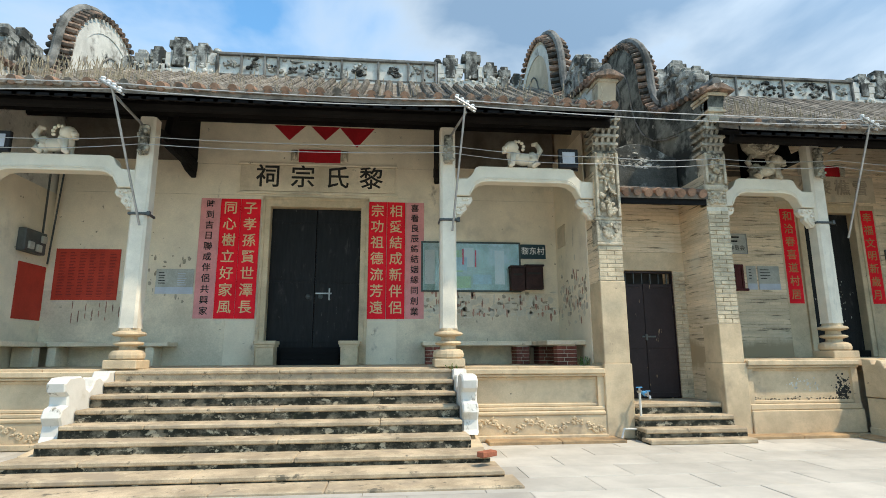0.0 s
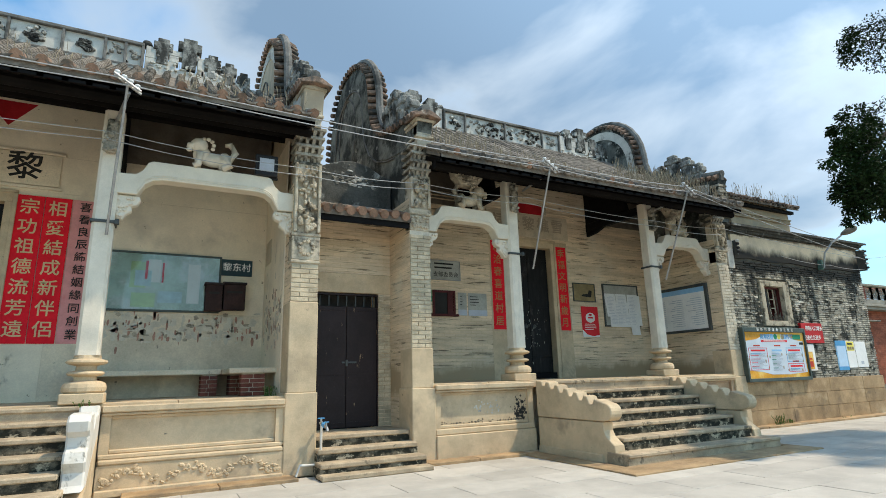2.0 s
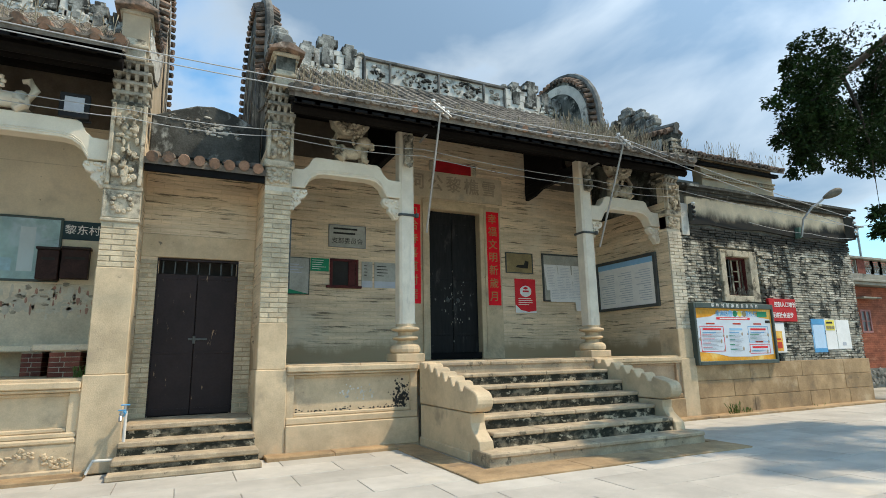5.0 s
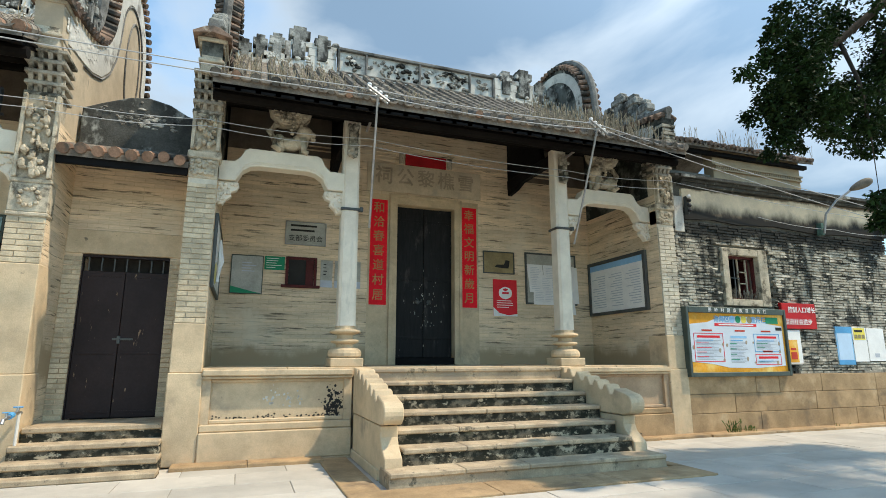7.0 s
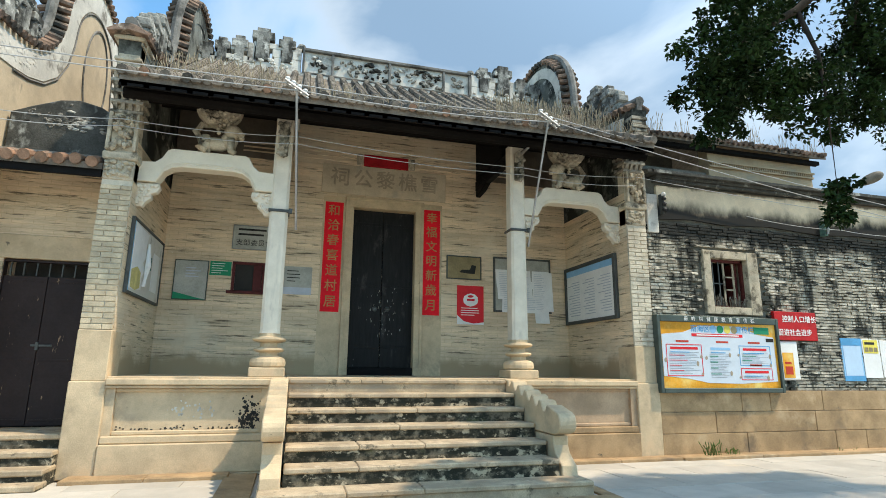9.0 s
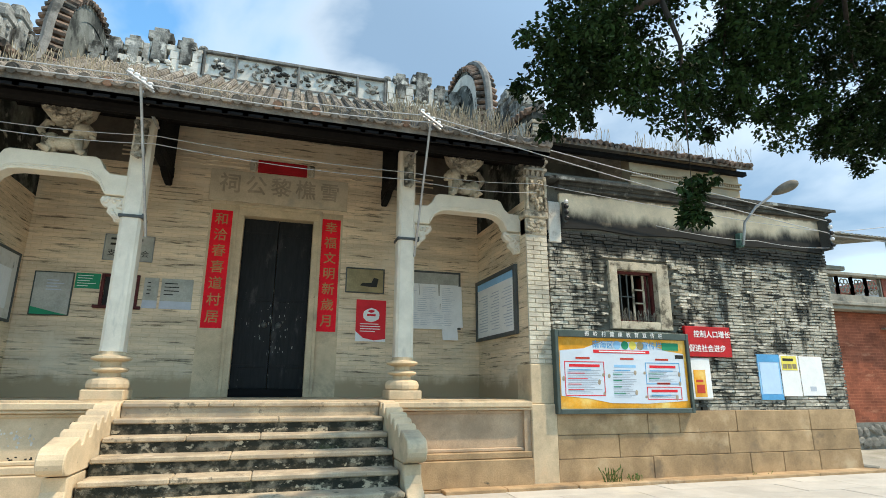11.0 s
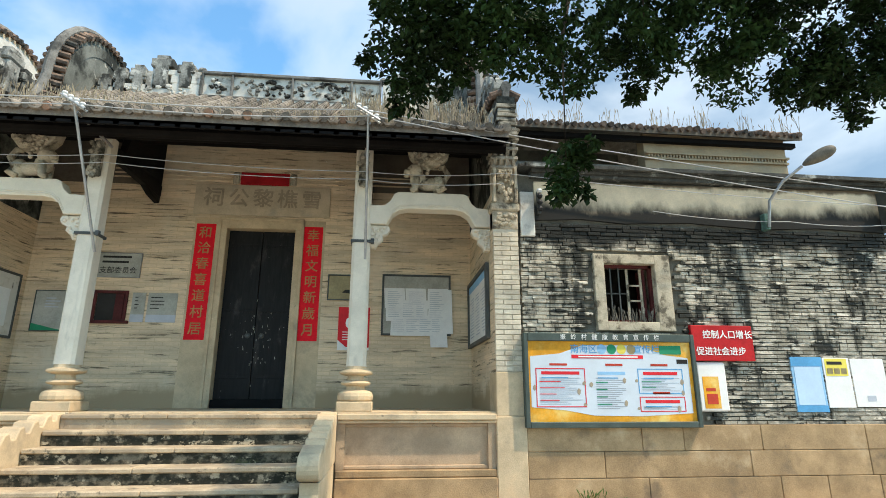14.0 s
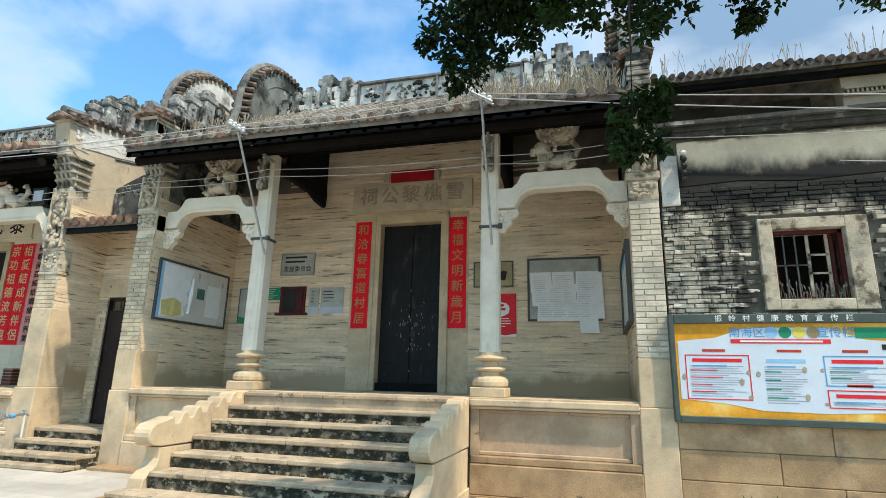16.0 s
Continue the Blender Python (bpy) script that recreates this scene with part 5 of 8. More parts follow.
def scroll_wall(x0, x1, ys, name, mat, label):
    """A stepped stair cheek with a row of small scallops and a scroll at its foot; ys: back y, front y."""
    yb, yf = ys
    c = thing("stair_cheek", ((x0 + x1) / 2, (yb + yf) / 2, 0), label, "stair cheek", name)
    def line(y):
        return 1.26 - (yb - y) * 0.235
    pts = [(yb, 0.10), (yb, 1.22)]
    n = 6
    y = yb - 0.16
    pts.append((y, 1.20))
    step = (y - (yf + 0.10)) / n
    for i in range(n):
        a = y - i * step
        pts += [(a - 0.02, line(a) - 0.09), (a - step * 0.35, line(a - step * 0.35) - 0.075), (a - step * 0.55, line(a) - 0.02), (a - step * 0.85, line(a - step) + 0.015)]
    e = line(yf)
    rs = 0.13                                   # the drum of the scroll, its neck and its flared foot
    cy, cz = yf - 0.02, e - 0.13
    pts += [(cy + rs * math.sin(q), cz + rs * math.cos(q)) for q in [-math.pi * k / 9 for k in range(0, 9)]]
    pts += [(yf + 0.05, e - 0.32), (yf + 0.06, e - 0.40), (yf + 0.02, e - 0.48), (yf - 0.07, e - 0.55), (yf - 0.14, e - 0.60), (yf - 0.16, 0.14), (yf - 0.16, 0.0), (yb, 0.0)]
    cut = 0.60                                  # a bed joint parts the scalloped slab from the block below
    top = [q for q in pts[1:] if q[1] > cut] + [(yf + 0.05, cut), (yb, cut)]
    low = [(yb, 0.0), (yb, cut - 0.012), (yf + 0.055, cut - 0.012), (yf + 0.06, e - 0.40), (yf + 0.02, e - 0.48), (yf - 0.07, e - 0.55), (yf - 0.14, e - 0.60), (yf - 0.16, 0.14), (yf - 0.16, 0.0)]
    part("cheek_slab", extrude(B(), top, "x", x0, x1, 0.012), mat, c)
    part("cheek_block", extrude(B(), low, "x", x0 + 0.012, x1 - 0.012, 0.01), mat, c)
    part("cheek_footing", bx(B(), x0 - 0.015, x1 + 0.015, yf + 0.1, yb, 0.0, 0.12, 0.01), M["granite"], c)
    return c


scroll_wall(7.86, 8.09, (8.60, 6.93), "scalloped stair cheeks", M["granite"], "pale granite stair cheek with a scalloped top and scroll end")
scroll_wall(11.19, 11.41, (8.60, 6.97), "scalloped stair cheeks", M["granite"], "pale granite stair cheek with a scalloped top and scroll end")


def white_cheek(x0, x1):
    c = thing("stair_cheek", ((x0 + x1) / 2, 7.9, 0), "white-painted stair cheek with cloud-shaped scrolls", "stair cheek", "white cloud cheeks")
    pts = [(8.62, 0.75), (8.62, 1.10), (8.42, 1.10), (8.38, 1.03), (8.28, 0.98), (8.16, 1.03), (8.05, 1.01), (8.0, 0.92), (7.92, 0.86), (7.84, 0.90),
           (7.80, 1.02), (7.70, 1.06), (7.42, 1.05), (7.34, 0.98), (7.36, 0.88), (7.44, 0.82), (7.44, 0.72), (7.34, 0.68), (7.30, 0.58), (7.36, 0.48),
           (7.34, 0.36), (7.30, 0.30), (7.60, 0.30), (7.9, 0.48), (8.3, 0.66)]
    part("cloud_slab", extrude(B(), pts, "x", x0, x1, 0.02), M["white"], c)
    return c


white_cheek(-4.16, -3.93)
white_cheek(0.98, 1.19)
bm = B()
extrude(bm, [(8.62, 0.0), (8.62, 0.74), (8.3, 0.64), (7.9, 0.46), (7.6, 0.28), (6.98, 0.20), (6.98, 0.0)], "x", -4.16, -3.925)
extrude(bm, [(8.62, 0.0), (8.62, 0.74), (8.3, 0.64), (7.9, 0.46), (7.6, 0.28), (6.98, 0.20), (6.98, 0.0)], "x", 0.975, 1.19)
solid("stair_string", bm, M["granite"], "granite side strings below the stair cheeks", "steps", kind="structure")

# ---- the alley door between the halls ----
al = thing("wall_alley", (4.7, ALLEY_Y, 0.53), "tan brick wall over the side door, with a granite lintel", "wall", kind="structure")
bm = B()
bx(bm, 3.88, 4.12, ALLEY_Y, ALLEY_Y + 0.3, 0.0, 2.82)
bx(bm, 5.25, 5.50, ALLEY_Y, ALLEY_Y + 0.3, 0.0, 2.82)
bx(bm, 3.88, 5.50, ALLEY_Y, ALLEY_Y + 0.3, 3.17, 4.75)
part("wall_body", bm, M["porchbrick"], al)
part("lintel", bx(B(), 3.90, 5.48, ALLEY_Y - 0.02, ALLEY_Y + 0.28, 2.82, 3.168, 0.008), M["granite"], al, "long granite lintel")
bm = B()
extrude(bm, [(3.89, 4.38), (3.89, 5.0), (4.15, 5.12), (4.5, 5.26), (4.75, 5.29), (5.05, 5.22), (5.3, 5.08), (5.49, 5.02), (5.49, 4.38)], "y", ALLEY_Y - 0.06, ALLEY_Y + 0.24, 0.02)
part("parapet", bm, M["blackmoss"], al, "black mossy plaster parapet with a curved top")
bm = B()
rnd = random.Random(4)
for i in range(60):
    blob(bm, (rnd.gauss(4.65, 0.25), ALLEY_Y - 0.06, rnd.gauss(4.92, 0.08)), (rnd.uniform(0.02, 0.06), 0.02, rnd.uniform(0.015, 0.03)), 1)
part("relief", bm, M["ridge"], al, "faded grey relief")
dr = thing("door_3", (4.68, ALLEY_Y, 0.53), "shut dark brown sheet-steel double door, scratched", "door", kind="structure")
for a, b in ((4.135, 4.675), (4.683, 5.235)):
    lf = part("leaf", bx(B(), a, b, ALLEY_Y + 0.05, ALLEY_Y + 0.09, 0.54, 2.58, 0.004), M["doorbrown"], dr)
    bm = B()
    for z in (0.6, 1.4, 2.5):
        bx(bm, a + 0.03, b - 0.03, ALLEY_Y + 0.042, ALLEY_Y + 0.052, z, z + 0.03, 0.002)
    part("rib", bm, M["doorbrown"], lf)
part("door_frame", bx(bx(bx(B(), 4.12, 4.134, ALLEY_Y + 0.02, ALLEY_Y + 0.12, 0.53, 2.81), 5.236, 5.25, ALLEY_Y + 0.02, ALLEY_Y + 0.12, 0.53, 2.81), 4.134, 5.236, ALLEY_Y + 0.02, ALLEY_Y + 0.12, 2.78, 2.81), M["doorbrown"], dr)
bm = B()
for i in range(7):
    x = 4.2 + i * 0.16
    bx(bm, x - 0.008, x + 0.008, ALLEY_Y + 0.06, ALLEY_Y + 0.08, 2.59, 2.78)
part("vent_bars", bm, M["darkmetal"], dr, "short bars over the door leaves")
bm = bx(B(), 4.60, 4.86, ALLEY_Y + 0.03, ALLEY_Y + 0.05, 1.60, 1.63, 0.004)
bx(bm, 4.66, 4.70, ALLEY_Y + 0.02, ALLEY_Y + 0.05, 1.55, 1.66, 0.004)
part("latch", bm, M["darkmetal"], dr, "sliding bolt latch")
# dark-coloured sheet stands in for the unlit space behind the door
part("dark_void", bx(B(), 4.13, 5.24, ALLEY_Y + 0.35, ALLEY_Y + 0.4, 0.5, 2.9), M["interior"], dr)
sr = thing("roof_alley", (4.7, 9.2, 4.1), "small tile canopy with round terracotta ends over the side door", "roof", kind="structure")
bm = extrude(B(), [(8.66, 4.02), (9.66, 4.36), (9.66, 4.26), (8.66, 3.93)], "x", 3.9, 5.48)
part("canopy_deck", bm, M["tile"], sr)
part("fascia", bx(B(), 3.91, 5.47, 8.70, 8.75, 3.84, 3.95, 0.005), M["darkwood"], sr)
rnd = random.Random(8)
for i in range(8):
    x = 4.0 + i * 0.195
    part("tile_row", tube(B(), [(x, 8.70, 4.06), (x, 9.62, 4.38)], 0.066, 8), M["tile"], sr)
    part("eave_tile", tube(B(), [(x, 8.60, 4.02 + rnd.uniform(-0.015, 0.015)), (x, 8.78, 4.08)], 0.075, 9), M["terracotta"], sr)

# ---- the weathered house beside the second hall ----
C0, C1 = 13.94, 19.95
wc = thing("wall_house", ((C0 + C1) / 2, FY, 0), "old grey brick house wall streaked black, with remains of whitewash", "wall", kind="structure")
WX0, WX1, WZ0, WZ1 = 15.20, 15.98, 2.47, 3.34
bm = B()
yc = FY + 0.055
bx(bm, C0, WX0 - 0.16, yc, yc + 0.35, 0, 4.70)
bx(bm, WX1 + 0.24, C1, yc, yc + 0.35, 0, 4.70)
bx(bm, WX0 - 0.16, WX1 + 0.24, yc, yc + 0.35, 0, WZ0 - 0.13)
bx(bm, WX0 - 0.16, WX1 + 0.24, yc, yc + 0.35, WZ1 + 0.15, 4.70)
bx(bm, C1 - 0.35, C1, yc + 0.35, 16, 0, 4.70)
part("wall_core", bm, M["oldmortar"], wc)
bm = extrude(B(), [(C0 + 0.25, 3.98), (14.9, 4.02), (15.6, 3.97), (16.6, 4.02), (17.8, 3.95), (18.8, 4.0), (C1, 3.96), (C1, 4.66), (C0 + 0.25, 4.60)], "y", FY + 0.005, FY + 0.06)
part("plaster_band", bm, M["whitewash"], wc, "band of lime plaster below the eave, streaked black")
part("white_pilaster", bx(B(), C0 + 0.02, C0 + 0.24, FY - 0.02, FY + 0.06, 3.72, 4.42, 0.01), M["limeband"], wc)
# window
wn = thing("window_1", ((WX0 + WX1) / 2, FY, WZ0), "small window with a granite surround and maroon casements ajar", "window", kind="structure")
bm = B()
bx(bm, WX0 - 0.16, WX0, FY - 0.02, FY + 0.40, WZ0 - 0.13, WZ1 + 0.14, 0.008)
bx(bm, WX1, WX1 + 0.24, FY - 0.02, FY + 0.40, WZ0 - 0.13, WZ1 + 0.14, 0.008)
bx(bm, WX0, WX1, FY - 0.02, FY + 0.40, WZ1, WZ1 + 0.14, 0.008)
bx(bm, WX0, WX1, FY - 0.02, FY + 0.40, WZ0 - 0.13, WZ0, 0.008)
part("stone_surround", bm, M["carved"], wn, "pale granite surround")
bm = B()
for x in (WX0 + 0.02, WX1 - 0.02):
    bx(bm, x - 0.025, x + 0.025, FY + 0.10, FY + 0.16, WZ0, WZ1)
bx(bm, WX0, WX1, FY + 0.10, FY + 0.16, WZ1 - 0.045, WZ1)
bx(bm, WX0, WX1, FY + 0.10, FY + 0.16, WZ0, WZ0 + 0.04)
part("window_frame", bm, M["winred"], wn)
bm = B()
for z in (WZ0 + 0.03, WZ0 + 0.34, WZ1 - 0.03, WZ1 - 0.30):
    bx(bm, 15.60, 15.84, FY + 0.17, FY + 0.19, z - 0.012, z + 0.012)
for x in (15.62, 15.83):
    bx(bm, x - 0.018, x + 0.018, FY + 0.17, FY + 0.19, WZ0 + 0.02, WZ1 - 0.02)
part("casement", bm, M["carved"], wn, "inner casement with worn white bars")
part("shutter", bx(B(), 15.86, 15.90, FY + 0.17, FY + 0.40, WZ0 + 0.03, WZ1 - 0.05, 0.005), M["winred"], wn, "maroon shutter folded back")
bm = B()
for x in (15.34, 15.47):
    bx(bm, x - 0.009, x + 0.009, FY + 0.12, FY + 0.14, WZ0, WZ1)
bx(bm, WX0, 15.6, FY + 0.12, FY + 0.14, (WZ0 + WZ1) / 2 - 0.008, (WZ0 + WZ1) / 2 + 0.008)
part("iron_bars", bm, M["darkmetal"], wn)
bm = bx(B(), WX0 - 0.3, WX1 + 0.4, FY + 1.3, FY + 1.35, WZ0 - 0.6, WZ1 + 0.6)
bx(bm, WX0 - 0.3, WX1 + 0.4, FY + 0.42, FY + 1.3, WZ0 - 0.62, WZ0 - 0.58)
bx(bm, WX0 - 0.3, WX1 + 0.4, FY + 0.42, FY + 1.3, WZ1 + 0.58, WZ1 + 0.62)
bx(bm, WX0 - 0.34, WX0 - 0.3, FY + 0.42, FY + 1.3, WZ0 - 0.6, WZ1 + 0.6)
bx(bm, WX1 + 0.4, WX1 + 0.44, FY + 0.42, FY + 1.3, WZ0 - 0.6, WZ1 + 0.6)
part("room_lining", bm, M["interior"], wn)
# eave, lean-to roof, upper storey set back
rc = thing("roof_house", (17, 9.5, 4.7), "thin dark lean-to roof with a mossy brick eave", "roof", kind="structure")
part("eave_course", bx(bx(bx(B(), C0 + 0.2, 20.05, FY - 0.06, FY + 0.2, 4.66, 4.72, 0.008), C0 + 0.2, 20.1, FY - 0.10, FY + 0.2, 4.722, 4.78, 0.008), C0, 20.15, FY - 0.14, FY + 0.2, 4.782, 4.83, 0.006), M["blackmoss"], rc, "stepped mossy eave course")
part("lean_to", extrude(B(), [(FY - 0.18, 4.83), (10.42, 5.45), (10.42, 5.36), (FY - 0.18, 4.775)], "x", C0 + 0.1, 20.2), M["blackmoss"], rc)
part("side_slope", extrude(B(), [(10.42, 5.45), (16, 4.9), (16, 4.8), (10.42, 5.36)], "x", 19.4, 20.2), M["blackmoss"], rc)
up = thing("wall_upper", (17, 10.42, 5.4), "set-back upper wall of old plaster and brick", "wall", kind="structure")
part("wall_body", bx(B(), 16.9, 19.85, 10.42, 10.7, 5.3, 6.42), M["cream"], up, "cream plastered upper wall")
bm = B()
bx(bm, C0, 16.9, 10.5, 10.7, 5.3, 5.75)
bx(bm, C0, 16.9, 11.6, 11.7, 5.3, 6.5)
part("low_wall", bm, M["oldmortar"], up)
bm = B()
for i in range(46):
    bx(bm, 16.95 + i * 0.063, 16.98 + i * 0.063, 10.36, 10.42, 5.90, 5.96)
bx(bm, 16.9, 19.86, 10.37, 10.42, 5.86, 5.90)
bx(bm, 16.9, 19.86, 10.34, 10.42, 5.96, 6.0)
part("dentil_course", bm, M["cream"], up)
r2 = thing("roof_upper", (17, 10.4, 6.4), "upper tile roof edge overgrown with dry weeds", "roof", kind="structure")
part("roof_deck", extrude(B(), [(10.16, 6.40), (13.2, 7.75), (16, 6.5), (16, 6.38), (13.2, 7.63), (10.16, 6.29)], "x", C0 - 0.02, 20.05), M["tile"], r2)
rnd = random.Random(2)
for i in range(43):
    x = C0 + 0.06 + i * 0.142
    part("eave_tile", tube(B(), [(x, 10.08 + rnd.uniform(-0.03, 0.03), 6.37 + rnd.uniform(-0.02, 0.02)), (x, 10.4, 6.49)], rnd.uniform(0.042, 0.058), 7), M["rimtile"], r2)
part("purlin", bx(B(), C0, 20.0, 10.3, 10.42, 6.2, 6.29), M["darkwood"], r2)

# ---- neighbours and distance ----
def balcony_block(parent, x, y, z):
    """A square pierced block: a ring of six petals round a hub, in a frame."""
    bm = B()
    for k in range(6):
        a = math.tau * k / 6
        cx, cz = x + 0.125 * math.cos(a), z + 0.125 * math.sin(a)
        tube(bm, [(cx + 0.068 * math.cos(math.tau * j / 10), y, cz + 0.068 * math.sin(math.tau * j / 10)) for j in range(11)], 0.02, 4, cap=False)
    for d in (-0.25, 0.25):
        bx(bm, x + d - 0.022, x + d + 0.022, y - 0.04, y + 0.04, z - 0.24, z + 0.24)
    part("lattice_block", bm, M["concrete"], parent)


M["pinkframe"] = material("faded_pink_paint", (0.36, 0.17, 0.15), 0.8, vary=0.2, scale=6, bump=0.1)
M["dimpane"] = material("dusty_pane", (0.16, 0.17, 0.17), 0.3, vary=0.2, scale=4, bump=0)
rh = thing("brick_house", (25, 11.6, 0), "small red brick house with a concrete balcony on a rubble base", "house")
HX0, HX1, HY = 22.4, 27.9, 11.5
M["redbrickwall"] = material("red_brick_wall", (0.31, 0.095, 0.052), 0.9, vary=0.3, scale=2.2, grain=40, bump=0.3, stretch=(1, 1, 2),
                             brick=(0.26, 0.075, 0.007, (1.3, 1.5, 1.5), 0.7), stain=((0.38, 0.155, 0.09), 2.2, 0.56, 0.72, (0.7, 1, 3)),
                             stain2=((0.13, 0.06, 0.045), 1.0, 0.60, 0.78))
bm = B()
bx(bm, HX0, 25.30, HY, HY + 0.3, 0.6, 3.35)
bx(bm, 25.90, HX1, HY, HY + 0.3, 0.6, 3.35)
bx(bm, 25.30, 25.90, HY, HY + 0.3, 0.6, 1.78)
bx(bm, 25.30, 25.90, HY, HY + 0.3, 2.56, 3.35)
bx(bm, HX0, HX0 + 0.3, HY + 0.3, 16, 0.6, 3.35)
bx(bm, HX1 - 0.3, HX1, HY + 0.3, 16, 0.6, 3.35)
part("wall", bm, M["redbrickwall"], rh)
base = part("rubble_base", bx(B(), HX0 - 0.05, HX1 + 0.05, HY - 0.02, 16, -0.03, 0.6), M["joint"], rh)
rnd = random.Random(6)
for i in range(48):
    x = HX0 + 0.1 + (i % 24) * 0.23 + rnd.uniform(-0.06, 0.06)
    z = 0.14 + (i // 24) * 0.27 + rnd.uniform(-0.06, 0.06)
    part("stone", blob(B(), (x, HY - 0.02, z), (rnd.uniform(0.11, 0.22), 0.06, rnd.uniform(0.09, 0.17)), 1, (0, rnd.uniform(-40, 40), 0)), M["rubble"], base)
w = part("window", bx(bx(bx(bx(bx(B(), 25.30, 25.36, HY - 0.01, HY + 0.08, 1.78, 2.56), 25.84, 25.90, HY - 0.01, HY + 0.08, 1.78, 2.56), 25.36, 25.84, HY - 0.01, HY + 0.08, 1.78, 1.84), 25.36, 25.84, HY - 0.01, HY + 0.08, 2.50, 2.56), 25.575, 25.625, HY - 0.01, HY + 0.06, 1.84, 2.50), M["pinkframe"], rh, "small window with a faded pink frame")
part("pane", bx(B(), 25.36, 25.84, HY + 0.03, HY + 0.035, 1.84, 2.50), M["dimpane"], w)
part("glazing_bar", bx(B(), 25.36, 25.84, HY, HY + 0.05, 2.15, 2.19), M["pinkframe"], w)
part("window_hood", bx(B(), 25.10, 26.15, HY - 0.30, HY, 2.92, 2.97, 0.01), M["concrete"], rh, "thin stained concrete window hood")
part("floor_slab", bx(bx(B(), HX0 - 0.1, HX1 + 0.25, HY - 0.35, 16, 3.36, 3.46, 0.01), HX0 - 0.1, HX1 + 0.3, HY - 0.42, 16, 3.462, 3.55, 0.015), M["concrete"], rh, "projecting stained concrete floor slab")
bal = part("balcony", bx(bx(bx(bx(B(), HX0 + 0.2, HX0 + 0.6, HY - 0.3, HY - 0.1, 3.55, 4.25, 0.01), HX1 - 0.25, HX1 + 0.05, HY - 0.3, HY - 0.1, 3.55, 4.25, 0.01), HX0 + 0.1, HX1 + 0.15, HY - 0.36, HY - 0.04, 4.25, 4.33, 0.01), HX0 + 0.6, HX1 - 0.25, HY - 0.28, HY - 0.12, 3.55, 3.75), M["concrete"], rh, "concrete balcony parapet with pierced blocks")
for i in range(9):
    if i != 4:
        balcony_block(bal, HX0 + 0.90 + i * 0.50, HY - 0.2, 4.0)
part("brick_infill", bx(B(), HX0 + 2.68, HX0 + 3.12, HY - 0.26, HY - 0.14, 3.75, 4.25), M["oldredbrick"], bal, "patch of dark brick infill")
bm = B()
bx(bm, HX0 - 0.5, 25.3, HY + 1.2, HY + 1.4, 3.55, 4.75)
bx(bm, 24.9, 25.3, HY + 1.4, 16, 3.55, 4.75)
part("roof_room", bm, M["concrete"], rh, "low rooftop room")
part("room_slab", bx(B(), HX0 - 0.6, 25.5, HY + 0.95, 16, 4.75, 4.87, 0.01), M["concrete"], rh)
# dark sheet before the solid wall stands in for the room's unlit opening
part("room_opening", bx(B(), 23.0, 25.0, HY + 1.18, HY + 1.2, 3.9, 4.7), M["interior"], rh)
aw = thing("awning", (24.5, 12.2, 3.55), "corrugated sheet awning on thin steel posts", "awning")
bm = B()
for i in range(28):
    x = HX0 - 0.2 + i * 0.15
    extrude(bm, [(HY + 0.0, 5.52), (HY + 2.6, 5.95), (HY + 2.6, 5.93), (HY + 0.0, 5.50)], "x", x, x + 0.10)
    extrude(bm, [(HY + 0.0, 5.55), (HY + 2.6, 5.98), (HY + 2.6, 5.94), (HY + 0.0, 5.51)], "x", x + 0.10, x + 0.15)
part("sheet", bm, M["concrete"], aw)
for x, y in ((23.1, HY + 0.1), (26.1, HY + 0.1), (26.1, HY + 2.2)):
    part("post", tube(B(), [(x, y, 3.55), (x, y, 5.52)], 0.04, 8), M["metal"], aw)
part("rail", tube(B(), [(22.4, HY + 0.1, 5.46), (26.2, HY + 0.1, 5.46)], 0.03, 6), M["metal"], aw)

fh = thing("far_house", (41, 22, 0), "distant pale house with a red roof edge", "house")
part("wall", bx(B(), 36.6, 47, 19, 26, 0, 5.9), M["farwhite"], fh)
part("roof", bx(B(), 36.0, 47.4, 18.5, 26.5, 5.95, 6.3, 0.02), M["farred"], fh)
part("slab", bx(B(), 36.2, 47.4, 18.2, 26.5, 3.7, 3.95, 0.02), M["farwhite"], fh)
for i in range(3):
    wn2 = part("window", bx(B(), 38.0 + i * 3, 39.6 + i * 3, 18.96, 19.0, 4.3, 5.5), M["lightblue"], fh)
    part("pane", bx(B(), 38.1 + i * 3, 39.5 + i * 3, 18.93, 18.955, 4.4, 5.4), M["greypaper"], wn2)
lw = thing("low_house", (31, 14, 0), "low rust-stained shed with a grey door", "house")
part("wall", bx(B(), 28.9, 33, 13.5, 17, 0, 2.9), M["redbrickwall"], lw)
part("roof", bx(B(), 28.7, 33.3, 13.1, 17.2, 2.9, 3.05, 0.02), M["concrete"], lw)
part("door", bx(B(), 30.0, 31.1, 13.44, 13.5, 0.05, 2.1, 0.01), M["plategrey"], lw)


